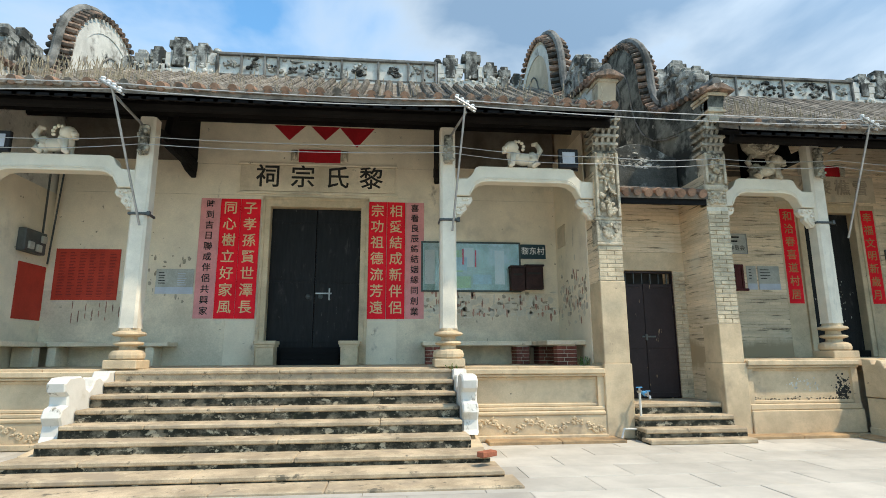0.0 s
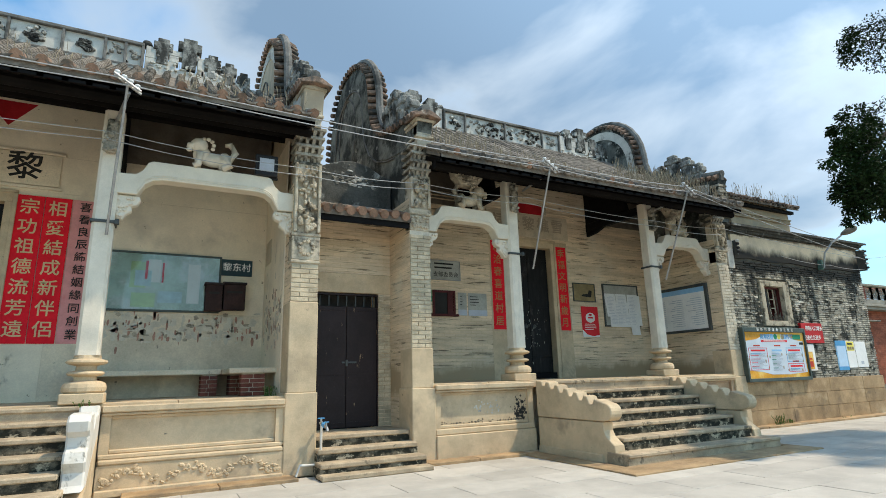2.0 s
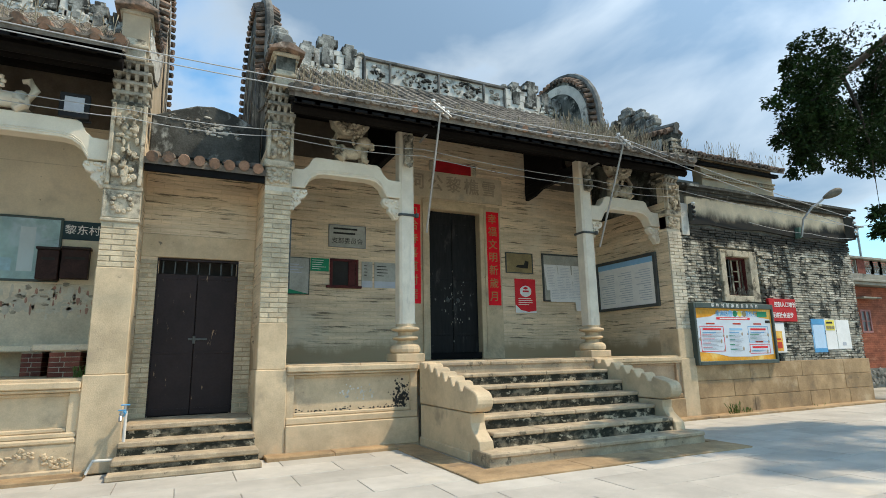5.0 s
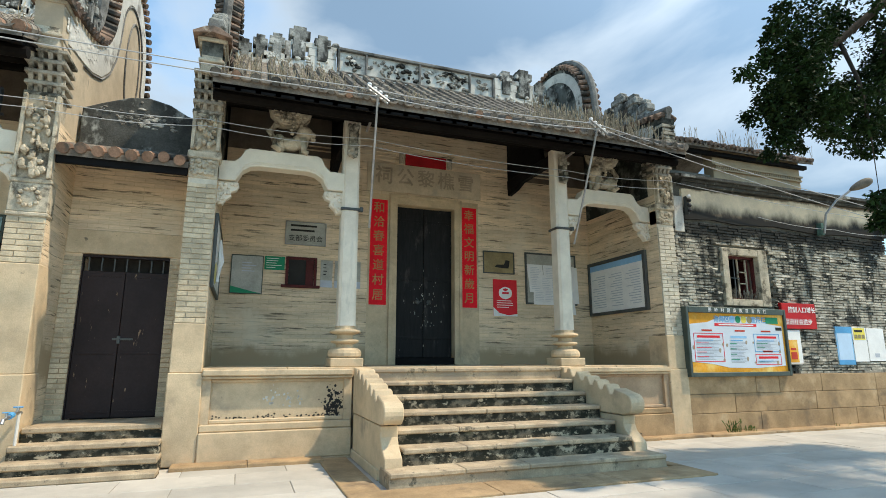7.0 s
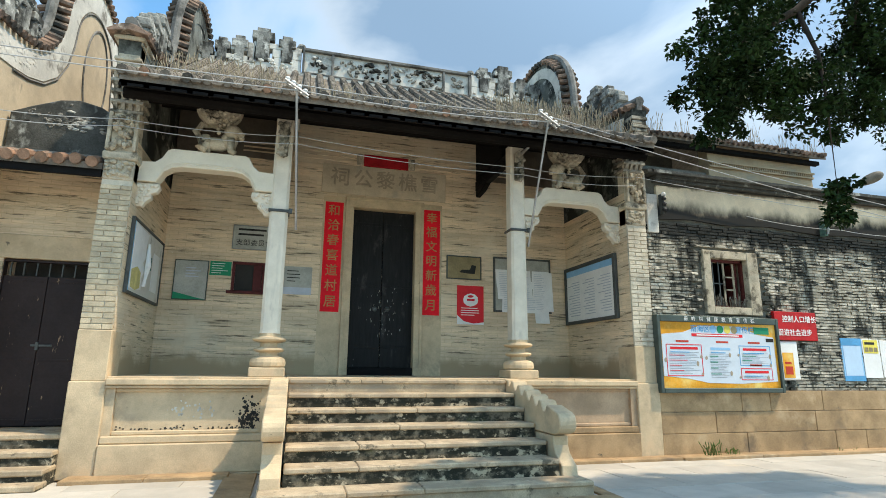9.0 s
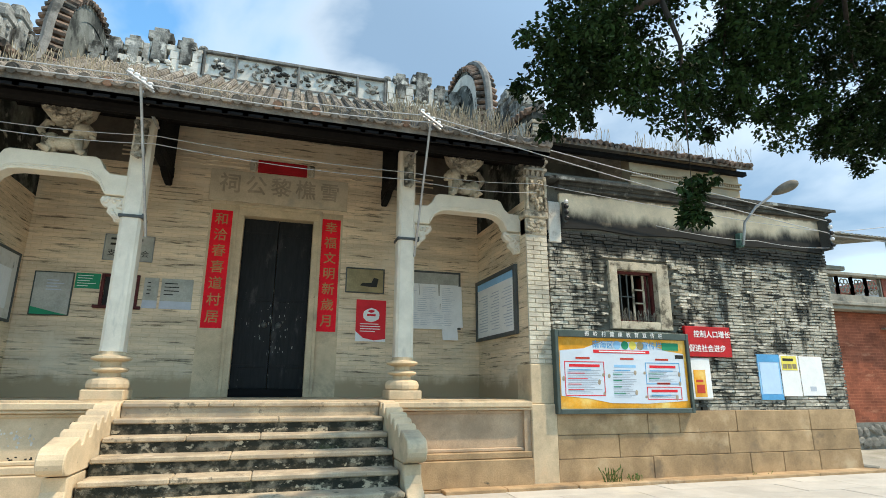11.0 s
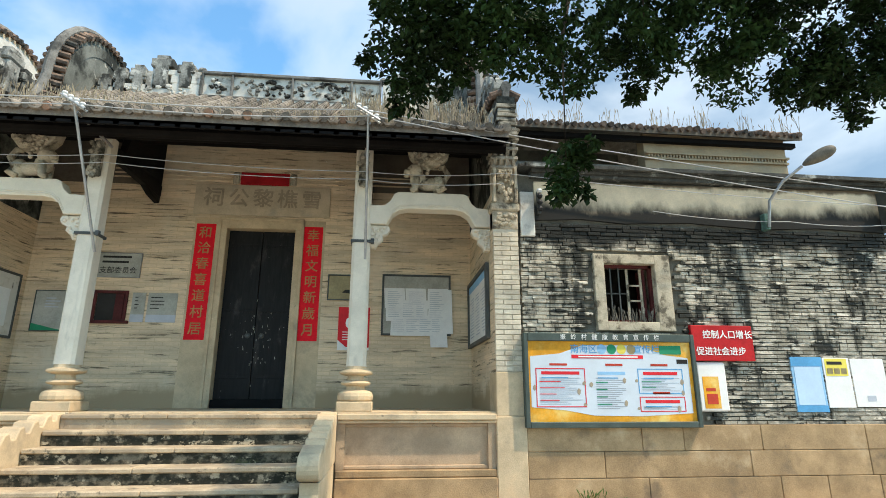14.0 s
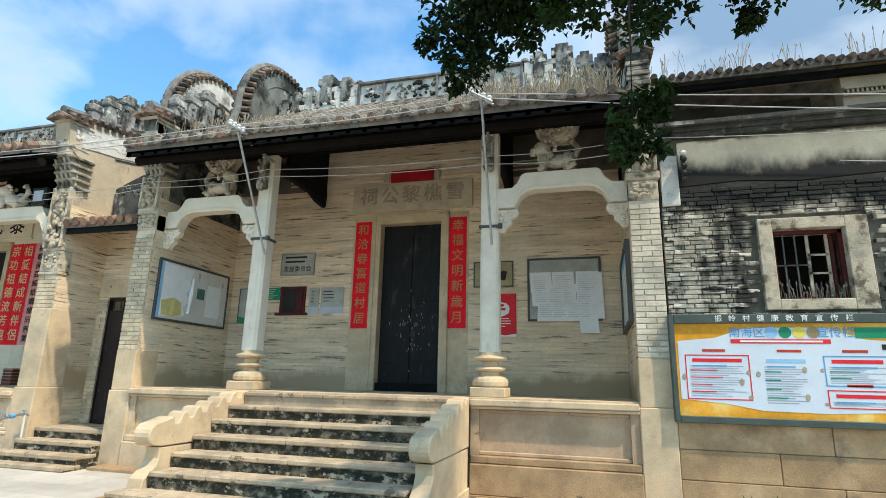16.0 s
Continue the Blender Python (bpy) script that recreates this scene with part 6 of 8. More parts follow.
# ---- trees ----
def leaves(bm, c, r, n, rnd, size=0.07, flat=1.0):
    for _ in range(n):
        while True:
            p = Vector((rnd.uniform(-1, 1), rnd.uniform(-1, 1), rnd.uniform(-1, 1)))
            if p.length < 1:
                break
        p *= (0.35 + 0.65 * p.length ** 0.5)
        o = Vector(c) + p * r
        if noise.noise(o * 3.1) < -0.24 or noise.noise(o * 1.25 + Vector((3.7, 1.1, 8.2))) < -0.20:
            continue
        o = Vector(c) + Vector((p.x * r, p.y * r, p.z * r * flat))
        d = Vector((rnd.uniform(-1, 1), rnd.uniform(-1, 1), rnd.uniform(-1.1, 0.35))).normalized()
        side = d.cross(Vector((rnd.uniform(-1, 1), rnd.uniform(-1, 1), 1))).normalized()
        up = side.cross(d)
        L = size * rnd.uniform(0.7, 1.25)
        W = L * 0.27
        a, tip = bm.verts.new(o), bm.verts.new(o + d * L)
        m1 = bm.verts.new(o + d * L * 0.5 + side * W + up * W * 0.35)
        m2 = bm.verts.new(o + d * L * 0.5 - side * W + up * W * 0.35)
        mid = bm.verts.new(o + d * L * 0.5)
        bm.faces.new((a, m1, tip, mid))
        bm.faces.new((a, mid, tip, m2))


def big_tree():
    rnd = random.Random(21)
    t = thing("tree", (16.6, 2.2, 0), "broad old banyan-like tree with a dense dark green crown", "tree")
    bm = B()
    tube(bm, [(16.6, 2.2, -0.05), (16.55, 2.25, 1.2), (16.5, 2.3, 3.0), (16.4, 2.5, 4.9)], [0.42, 0.33, 0.28, 0.2], 12)
    part("trunk", bm, M["bark"], t, smooth=True)
    limbs = [((16.4, 2.5, 4.8), (15.3, 3.3, 6.3), (14.2, 4.4, 6.2), (13.4, 5.0, 5.4), (12.5, 5.0, 4.8)), ((16.4, 2.5, 4.8), (16.2, 3.6, 6.2), (15.7, 4.7, 6.0), (15.2, 5.2, 5.3)),
             ((16.4, 2.5, 4.8), (17.0, 3.6, 6.2), (17.4, 4.7, 6.2), (18.1, 5.1, 6.4)), ((16.4, 2.5, 4.8), (16.2, 2.6, 6.0), (15.6, 2.9, 7.0), (15.0, 3.6, 7.4)),
             ((13.4, 5.0, 5.4), (13.5, 4.9, 4.8), (13.36, 4.78, 4.2), (13.33, 4.78, 3.1)), ((15.7, 4.7, 6.0), (16.2, 5.1, 5.2), (16.7, 5.1, 4.7)),
             ((14.2, 4.4, 6.2), (14.2, 4.9, 5.6), (14.3, 5.2, 4.7))]
    for i, l in enumerate(limbs):
        bm = B()
        r0 = 0.11 if i < 4 else 0.03
        tube(bm, l, [r0 * (1 - 0.8 * k / (len(l) - 1)) for k in range(len(l))], 8)
        part("limb", bm, M["bark"], t, smooth=True)
    clumps = [(12.15, 5.0, 4.2, .36), (15.75, 5.15, 4.2, .30), (16.35, 5.1, 4.12, .34), (16.8, 5.1, 4.28, .30), (12.2, 5.05, 3.88, .24), (12.35, 4.95, 4.75, .45), (12.8, 5.1, 4.5, .42), (12.9, 5.0, 4.25, .28), (13.3, 4.95, 4.7, .48),
              (13.5, 5.05, 4.2, .36), (13.2, 5.2, 5.25, .5), (12.65, 5.0, 5.2, .4), (14.0, 5.0, 4.8, .48), (14.3, 5.25, 4.45, .34), (14.75, 5.05, 4.7, .46),
              (15.1, 5.15, 4.3, .36), (15.5, 5.0, 4.8, .46), (15.95, 5.2, 4.5, .38), (16.5, 5.1, 4.55, .42), (16.85, 5.0, 4.95, .42), (17.3, 5.0, 5.45, .42),
              (13.95, 5.25, 5.5, .55), (14.8, 5.4, 5.6, .6), (15.7, 5.3, 5.7, .6), (16.6, 5.2, 5.9, .55), (17.6, 5.1, 6.15, .45), (18.3, 5.0, 6.5, .45),
              (15.3, 5.2, 8.2, .7), (13.4, 5.1, 5.6, .5), (14.4, 5.1, 5.3, .5), (13.0, 5.1, 5.75, .38), (14.2, 5.0, 6.0, .5), (16.2, 4.6, 7.4, .8), (17.2, 4.4, 7.0, .8), (14.6, 4.0, 5.9, .6),
              # these clumps near the trunk stay out of view, added for their shadows
              (15.8, 3.4, 6.6, .8), (17.0, 3.0, 6.8, .9), (16.0, 2.2, 7.2, .9), (17.6, 2.0, 6.6, .9), (15.0, 2.6, 6.9, .8), (18.6, 3.6, 6.6, .9), (17.9, 4.6, 5.4, .5),
              (16.4, 5.0, 5.35, .45), (15.2, 5.0, 5.2, .45), (17.0, 5.3, 5.7, .45), (17.9, 5.1, 5.9, .42), (16.0, 5.1, 6.3, .5), (13.7, 5.0, 5.0, .4), (12.4, 5.1, 4.4, .36), (17.3, 5.0, 4.95, .3), (13.36, 4.78, 3.08, .20), (13.30, 4.76, 2.93, .14), (13.45, 4.8, 3.2, .14)]
    for i, (x, y, z, r) in enumerate(clumps):
        bm = B()
        n = int(8200 * r * r) + 100
        leaves(bm, (x, y, z), r, n, rnd, 0.064)
        for k in range(5):
            q = Vector((rnd.gauss(0, 1), rnd.gauss(0, 1), rnd.gauss(0, 0.7) - 0.2)).normalized() * r * 1.05
            leaves(bm, (x + q.x, y + q.y, z + q.z), r * 0.3, int(330 * r), rnd)
        part("foliage", bm, M["leaf"], t)
    return t


big_tree()


def far_tree(x, y, h, seed):
    rnd = random.Random(seed)
    t = thing("far_tree", (x, y, 0), "distant green tree beyond the houses", "tree", "distant trees")
    part("trunk", tube(B(), [(x, y, 0), (x + 0.1, y, h * 0.5)], [0.2, 0.12], 8), M["bark"], t)
    bm = B()
    for k in range(9):
        leaves(bm, (x + rnd.uniform(-1.4, 1.4), y + rnd.uniform(-1, 1), h * rnd.uniform(0.5, 0.95)), 0.9, 240, rnd, 0.22)
    part("crown", bm, M["leaf"], t)


for i, (x, y, h) in enumerate(((38, 15, 3.6), (41, 17, 4.2), (46, 15, 3.4), (49, 20, 5.0), (52, 14, 4.0))):
    far_tree(x, y, h, 40 + i)


# ---- plates, boards and papers ----
def plate(name, x0, x1, z0, z1, mat, label, category, y=BY, t=0.02, frame_mat=None, fw=0.03, group=""):
    """A flat board on a wall that faces the yard."""
    p = thing(name, ((x0 + x1) / 2, y, z0), label, category, group)
    part("board", bx(B(), x0, x1, y - t, y - 0.001, z0, z1, 0.003), mat, p)
    if frame_mat:
        bm = B()
        bx(bm, x0 - fw, x0, y - t - 0.015, y - 0.001, z0 - fw, z1 + fw, 0.004)
        bx(bm, x1, x1 + fw, y - t - 0.015, y - 0.001, z0 - fw, z1 + fw, 0.004)
        bx(bm, x0, x1, y - t - 0.015, y - 0.001, z1, z1 + fw, 0.004)
        bx(bm, x0, x1, y - t - 0.015, y - 0.001, z0 - fw, z0, 0.004)
        part("frame", bm, frame_mat, p)
    return p


def bars(parent, x0, x1, z0, z1, y, rows, mat, seed, fill=0.8, name="printed_text", thick=0.35):
    """Lines of writing too small to read."""
    rnd = random.Random(seed)
    bm = B()
    h = (z1 - z0) / rows
    for i in range(rows):
        zz = z1 - (i + 0.5) * h
        xe = x0 + (x1 - x0) * (fill + rnd.uniform(-0.25, 0.18) * (1 if fill < 1 else 0))
        bx(bm, x0, min(x1, xe), y - 0.0015, y, zz - h * thick / 2, zz + h * thick / 2)
    part(name, bm, mat, parent)


def couplet(x0, x1, z0, z1, text, mat, ink_mat, size, label, group, y=BY):
    c = thing("couplet_strip", ((x0 + x1) / 2, y, z0), label, "couplet", group)
    bm = B()
    n, rnd = 10, random.Random(int(x0 * 100))
    grid = [[bm.verts.new((x0 + (x1 - x0) * i / 2, y - 0.005 - rnd.uniform(0, 0.006), z0 + (z1 - z0) * j / n)) for i in range(3)] for j in range(n + 1)]
    for j in range(n):
        for i in range(2):
            bm.faces.new((grid[j][i], grid[j][i + 1], grid[j + 1][i + 1], grid[j + 1][i]))
    part("paper_strip", bm, mat, c)
    k = len(text)
    step = (z1 - z0) / (k + 0.25)
    for i, ch in enumerate(text):
        written(ch, size, ink_mat, ((x0 + x1) / 2, y - 0.016, z1 - (i + 0.62) * step), c, "brush_character", bold=size * 0.010, depth=0.001)
    return c


# first hall
yA = BY - 0.013
for x0, x1, txt, kind in ((-3.72, -3.345, "時到吉日聯成伴侶共興家", 1), (-3.34, -2.955, "同心樹立好家風", 0), (-2.95, -2.57, "子孝孫賢世澤長", 0),
                          (-0.43, -0.06, "宗功祖德流芳遠", 0), (-0.05, 0.315, "相愛結成新伴侶", 0), (0.325, 0.70, "喜看良辰締結姻緣同創業", 1)):
    couplet(x0, x1, 2.0, 4.38, txt, M["pinkpaper"] if kind else M["redpaper"], M["ink"] if kind else M["gold"], 0.17 if kind else 0.27,
            "faded pink paper strip with black brush writing" if kind else "red paper couplet strip with gold brush writing", "couplets beside the first door", y=yA)
pq = plate("stone_plaque", -3.0, 0.10, 4.56, 5.10, M["plasterlow"], "pale stone name plaque over the door", "plaque", t=0.03)
part("edge", bx(bx(B(), -3.05, 0.15, BY - 0.045, BY, 4.50, 4.55, 0.006), -3.05, 0.15, BY - 0.045, BY, 5.11, 5.15, 0.006), M["plasterA"], pq)
for i, ch in enumerate("祠宗氏黎"):
    written(ch, 0.50, M["ink"], (-2.46 + i * 0.69, BY - 0.034, 4.84), pq, "inscription_character", bold=0.006)
rp = plate("red_tablet", -1.87, -1.03, 5.19, 5.46, M["redstone"], "dark red tablet with carved stone ends", "tablet", t=0.03)
for s in (-1.96, -0.94):
    part("carved_end", blob(bx(B(), s - 0.07, s + 0.07, BY - 0.04, BY, 5.2, 5.45, 0.02), (s, BY - 0.05, 5.32), (0.05, 0.03, 0.09), 1), M["carved"], rp)
for xc, w, z0, z1 in ((-2.08, 0.32, 5.66, 5.98), (-1.35, 0.30, 5.68, 5.98), (-0.70, 0.36, 5.54, 5.97)):
    solid("red_paper_charm", extrude(B(), [(xc - w, z1), (xc + w, z1), (xc, z0)], "y", BY - 0.008, BY - 0.003), M["redstone"], "dark red paper charm pasted point-down", "paper charm", "paper charms over the door")
for xc in (-2.26, -0.72):
    dstone = thing("door_stone", (xc, BY - 0.2, 1.12), "moulded granite door pedestal", "door pedestal", "door pedestals")
    part("block", bx(B(), xc - 0.16, xc + 0.16, BY - 0.42, BY - 0.05, 1.12, 1.46, 0.01), M["granite"], dstone)
    part("cap", bx(bx(B(), xc - 0.20, xc + 0.20, BY - 0.46, BY - 0.05, 1.50, 1.57, 0.01), xc - 0.18, xc + 0.18, BY - 0.44, BY - 0.05, 1.46, 1.50), M["granite"], dstone)
part_board = thing("threshold_board", (-1.48, BY, 1.12), "worn dark timber threshold boards", "threshold")
for i in range(3):
    part("board", bx(B(), -2.02, -0.93, BY - 0.12, BY - 0.06, 1.125 + i * 0.11, 1.23 + i * 0.11, 0.006), M["darkwood"], part_board)

for nm, x0, x1, z0, z1, s in (("wall", -6.30, -5.13, 2.34, 3.32, 1),):
    rn = plate("red_notice", x0, x1, z0, z1, M["redold"], "large red donor notice with columns of small dark writing", "notice", y=yA, t=0.012)
    for i in range(6):
        bars(rn, x0 + 0.08 + i * 0.18, x0 + 0.21 + i * 0.18, z0 + 0.06, z1 - 0.06, yA - 0.0125, 30, M["winred"], i, 0.8, thick=0.25)
sn = thing("red_notice", (-6.43, 10.5, 1.95), "red paper notice pasted on the side wall", "notice")
part("board", bx(B(), -6.44, -6.425, 10.12, 10.90, 1.95, 2.95, 0.003), M["redold"], sn)
meter = thing("meter_box", (-6.42, 10.3, 3.12), "dark electricity meter box with pale meters", "meter box")
part("box", bx(B(), -6.44, -6.30, 10.0, 10.6, 3.12, 3.52, 0.01), M["darkmetal"], meter)
for y0, z0 in ((10.08, 3.17), (10.30, 3.15), (10.42, 3.33)):
    part("meter", bx(B(), -6.30, -6.26, y0, y0 + 0.14, z0, z0 + 0.13, 0.008), M["plategrey"], meter)
part("conduit", tube(tube(B(), [(-6.36, 10.55, 3.5), (-6.38, 10.58, 5.4)], 0.02, 6), [(-6.36, 10.8, 3.0), (-6.3, 10.9, 5.4)], 0.018, 6), M["darkmetal"], meter, "cables running up the wall")
st = plate("notice_sticker", -4.45, -3.75, 2.47, 2.95, M["plategrey"], "pair of grey survey stickers on the wall", "sticker", y=yA, t=0.006)
bars(st, -4.40, -4.25, 2.65, 2.90, yA - 0.007, 5, M["ink"], 3)
bars(st, -4.05, -3.82, 2.62, 2.88, yA - 0.007, 6, M["greypaper"], 4)
part("skyline_band", bx(B(), -4.45, -3.75, yA - 0.008, yA - 0.0065, 2.47, 2.60), M["greypaper"], st)

M["limesheet"] = material("pale_lime_sheet", (0.50, 0.68, 0.38), 0.7, vary=0.15, scale=6, bump=0)
M["paleblue"] = material("pale_blue_leaflet", (0.50, 0.66, 0.70), 0.7, vary=0.15, scale=6, bump=0)
nb = plate("notice_board", 0.68, 2.66, 2.58, 3.54, M["palegreen"], "glazed notice board with pale green printed sheets", "notice board", t=0.03, frame_mat=M["alu"], fw=0.035)
rnd = random.Random(15)
for i, (x0, x1, z0, z1, mm) in enumerate(((0.72, 0.92, 2.7, 3.4, "paper"), (1.26, 1.50, 2.95, 3.40, "limesheet"), (1.52, 1.72, 3.05, 3.45, "paper"), (1.33, 1.58, 2.98, 3.25, "paleblue"), (1.30, 1.66, 2.62, 2.86, "limesheet"),
                                          (1.70, 2.08, 2.70, 2.90, "paleblue"), (1.85, 2.1, 2.95, 3.35, "palegreen"), (2.15, 2.35, 2.7, 3.4, "paper"), (1.48, 1.52, 3.1, 3.42, "redprint"), (1.74, 1.77, 3.05, 3.4, "redprint"))):
    part("pinned_sheet", bx(B(), x0, x1, BY - 0.034 - 0.001 * i, BY - 0.031 - 0.001 * i, z0, z1), M[mm], nb)
gl = part("glass_pane", bx(B(), 0.68, 2.66, BY - 0.05, BY - 0.046, 2.58, 3.54), M["glass"], nb)
gl.visible_shadow = False
vs = plate("village_sign", 2.69, 3.23, 3.24, 3.54, M["navy"], "dark teal village name sign with white characters", "sign", t=0.03)
written("黎东村", 0.165, M["paper"], (2.96, BY - 0.033, 3.39), vs, "sign_text", bold=0.001)
for x0, x1, z0, z1, op in ((2.44, 2.72, 2.56, 3.02, 0.26), (2.74, 3.11, 2.59, 3.05, 0.22)):
    mb = thing("letter_box", ((x0 + x1) / 2, BY, z0), "rusty dark brown letter box", "letter box", "letter boxes")
    part("box", bx(B(), x0, x1, BY - op, BY - 0.052, z0, z1, 0.008), M["letterbox"], mb)
    part("lid", bx(B(), x0 - 0.02, x1 + 0.02, BY - op - 0.03, BY - 0.052, z1, z1 + 0.04, 0.008), M["doorbrown"], mb)
    # black strip paints the slot's unlit gap on the uncut front
    part("slot", bx(B(), x0 + 0.05, x1 - 0.05, BY - op - 0.004, BY - op + 0.002, z1 - 0.16, z1 - 0.12), M["ink"], mb)
sw = thing("wall_paper", (3.47, 10.5, 3.4), "small pale notice on the side wall", "notice")
part("sheet", bx(B(), 3.448, 3.461, 10.31, 10.79, 3.42, 3.85, 0.003), M["plaque"], sw)
part("plaster_lining", bx(B(), 3.462, 3.481, 9.19, BY - 0.013, 1.121, 5.3), M["plasterA"], bpy.data.objects["wall_side_2"], "pale plaster on the porch side of the wall")
# traces of torn paper on the dado
tr = thing("paper_remains", (1.9, BY, 2.2), "band of torn paper remains and faded red writing", "paper remains", kind="stuff")
rnd = random.Random(33)


def scrap(bm, u, z, w, h, d, side):
    """A torn, uneven flake on the back wall, or on the side wall where side is true."""
    ang = [rnd.uniform(0.55, 1) for _ in range(8)]
    pts = [(u + w * ang[k] * math.cos(math.tau * k / 8), z + h * ang[k] * math.sin(math.tau * k / 8)) for k in range(8)]
    if side:
        extrude(bm, pts, "x", 3.4625 - d, 3.4615)
    else:
        extrude(bm, pts, "y", yA - d, yA - 0.0005)


pale, red, bare = B(), B(), B()
for i in range(420):
    side = i % 3 == 2
    u = rnd.uniform(9.3, 10.8) if side else rnd.uniform(0.72, 3.4)
    z = rnd.gauss(2.27, 0.12) if not side else rnd.gauss(2.35, 0.26)
    d = 0.002 + 0.0007 * (i % 5)
    if i % 7 == 0:
        scrap(bare, u, z, rnd.uniform(0.02, 0.08), rnd.uniform(0.02, 0.06), d, side)
    elif i % 4 == 1:
        scrap(red, u, z, rnd.uniform(0.012, 0.035), rnd.uniform(0.03, 0.12), d, side)
    else:
        scrap(pale, u, z, rnd.uniform(0.02, 0.10), rnd.uniform(0.015, 0.09), d, side)
for i in range(36):
    scrap(bare, rnd.uniform(-5.0, -3.75), rnd.gauss(2.85, 0.22), rnd.uniform(0.01, 0.05), rnd.uniform(0.02, 0.08), 0.003 + 0.0005 * (i % 3), False)
for i in range(26):
    scrap(red, -5.9 + 0.12 * (i % 8), rnd.uniform(1.95, 2.28), 0.012, rnd.uniform(0.04, 0.12), 0.003, False)
part("torn_paper", pale, M["mortar"], tr)
part("red_scrap", red, material("faded_red_scrap", (0.46, 0.25, 0.18), 0.9, vary=0.3, scale=8, bump=0), tr)
part("bare_patch", bare, material("bare_grey_daub", (0.38, 0.32, 0.235), 0.95, vary=0.3, scale=8, bump=0.1), tr, "patches where the plaster skin has come off")


def bench(x0, x1, y0, y1, top, legs, brick, label):
    b = thing("stone_bench", ((x0 + x1) / 2, (y0 + y1) / 2, 1.12), label, "bench", "porch benches")
    part("slab", bx(B(), x0, x1, y0, y1, top - 0.085, top, 0.012), M["plasterlow"], b)
    for lx0, lx1, ly0, ly1 in legs:
        if not brick:
            part("support", bx(B(), lx0, lx1, ly0, ly1, 1.121, top - 0.086, 0.012), M["plasterlow"], b)
            continue
        core = part("support", bx(B(), lx0 + 0.01, lx1 - 0.01, ly0 + 0.01, ly1 - 0.01, 1.121, top - 0.086), M["mortar"], b, "short red brick pier")
        for r in range(5):
            z = 1.125 + r * 0.066
            for k in range(2):
                xm = lx0 + (lx1 - lx0) * (0.5 if r % 2 == 0 else 0.35)
                a, c = (lx0, xm - 0.005) if k == 0 else (xm + 0.005, lx1)
                part("brick", bx(B(), a, c, ly0, ly1, z, z + 0.057, 0.004), M["oldredbrick"], core)
    return b


bench(0.65, 2.75, 10.42, BY - 0.015, 1.555, ((0.72, 0.98, 10.46, 10.9), (2.45, 2.70, 10.46, 10.9)), True, "grey slab bench on red brick piers")
bench(2.76, 3.47, 9.45, BY - 0.015, 1.55, ((2.95, 3.30, 9.5, 9.75), (2.9, 3.2, 10.5, 10.9)), True, "grey slab bench corner on red brick piers")
bench(-6.40, -3.94, 10.45, BY - 0.015, 1.555, ((-6.0, -5.85, 10.5, 10.9), (-4.35, -4.2, 10.5, 10.9)), False, "long grey slab bench on block supports")
bench(-6.43, -5.98, 8.95, 10.44, 1.55, ((-6.4, -6.05, 9.1, 9.25), (-6.4, -6.05, 10.2, 10.4)), False, "grey slab bench along the side wall")

# second hall
for x0, x1, txt in ((8.55, 8.89, "和洽春喜道村居"), (10.46, 10.80, "幸福文明新歲月")):
    couplet(x0, x1, 2.35, 4.44, txt, M["redpaper"], M["fadedgold"], 0.23, "red paper couplet strip with faded gold brush writing", "couplets beside the second door")
    pl = thing("jamb_stone", ((x0 + x1) / 2, BY, 1.22), "smooth grey stone panel beside the door frame", "stone panel", kind="structure")
    part("panel", bx(B(), x0 - 0.04, x1 + 0.04, BY - 0.004, BY + 0.05, 1.222, 4.55), M["granite"], pl)
pq = plate("stone_plaque", 8.46, 10.90, 4.62, 5.20, M["plaque"], "carved stone name plaque over the door", "plaque", t=0.03)
for i, ch in enumerate("祠公黎樵雪"):
    written(ch, 0.38, M["carvedtext"], (8.80 + i * 0.44, BY - 0.036, 4.93), pq, "inscription_character", bold=0.004, depth=0.006)
rp = plate("red_tablet", 9.24, 10.12, 5.22, 5.46, M["redstone"], "dark red tablet above the plaque", "tablet", t=0.03)
for s in (9.16, 10.2):
    part("carved_end", bx(B(), s - 0.06, s + 0.06, BY - 0.04, BY, 5.22, 5.46, 0.02), M["carved"], rp)
bm = B()
for k, z in enumerate((5.28, 5.36, 5.44)):
    bx(bm, 7.0, 9.05, BY - 0.012, BY, z, z + 0.03)
    bx(bm, 10.3, 12.6, BY - 0.012, BY, z, z + 0.03)
solid("brick_band", bm, M["porchbrick"], "thin projecting brick string courses", "string course", kind="structure")

mp = plate("committee_plaque", 6.97, 7.69, 3.42, 3.84, M["plategrey"], "brushed steel office plaque with dark writing", "plaque", t=0.025, frame_mat=M["metal"], fw=0.012)
bars(mp, 7.05, 7.62, 3.64, 3.82, BY - 0.026, 2, M["ink"], 7, 0.95, thick=0.4)
written("支部委员会", 0.125, M["ink"], (7.33, BY - 0.028, 3.53), mp, "plaque_text")
wb = plate("white_board", 6.08, 6.60, 2.48, 3.15, M["plategrey"], "pale information board with a faint print", "board", t=0.03, frame_mat=M["alu"], fw=0.012)
part("wave_print", extrude(B(), [(6.08, 2.48), (6.60, 2.48), (6.45, 2.51), (6.25, 2.56), (6.08, 2.60)], "y", BY - 0.034, BY - 0.031), M["green"], wb)
bars(wb, 6.25, 6.5, 2.85, 3.05, BY - 0.031, 4, M["greypaper"], 8)
gs = plate("green_sign", 6.63, 6.98, 2.92, 3.17, M["green"], "small green sign with white print", "sign", t=0.012)
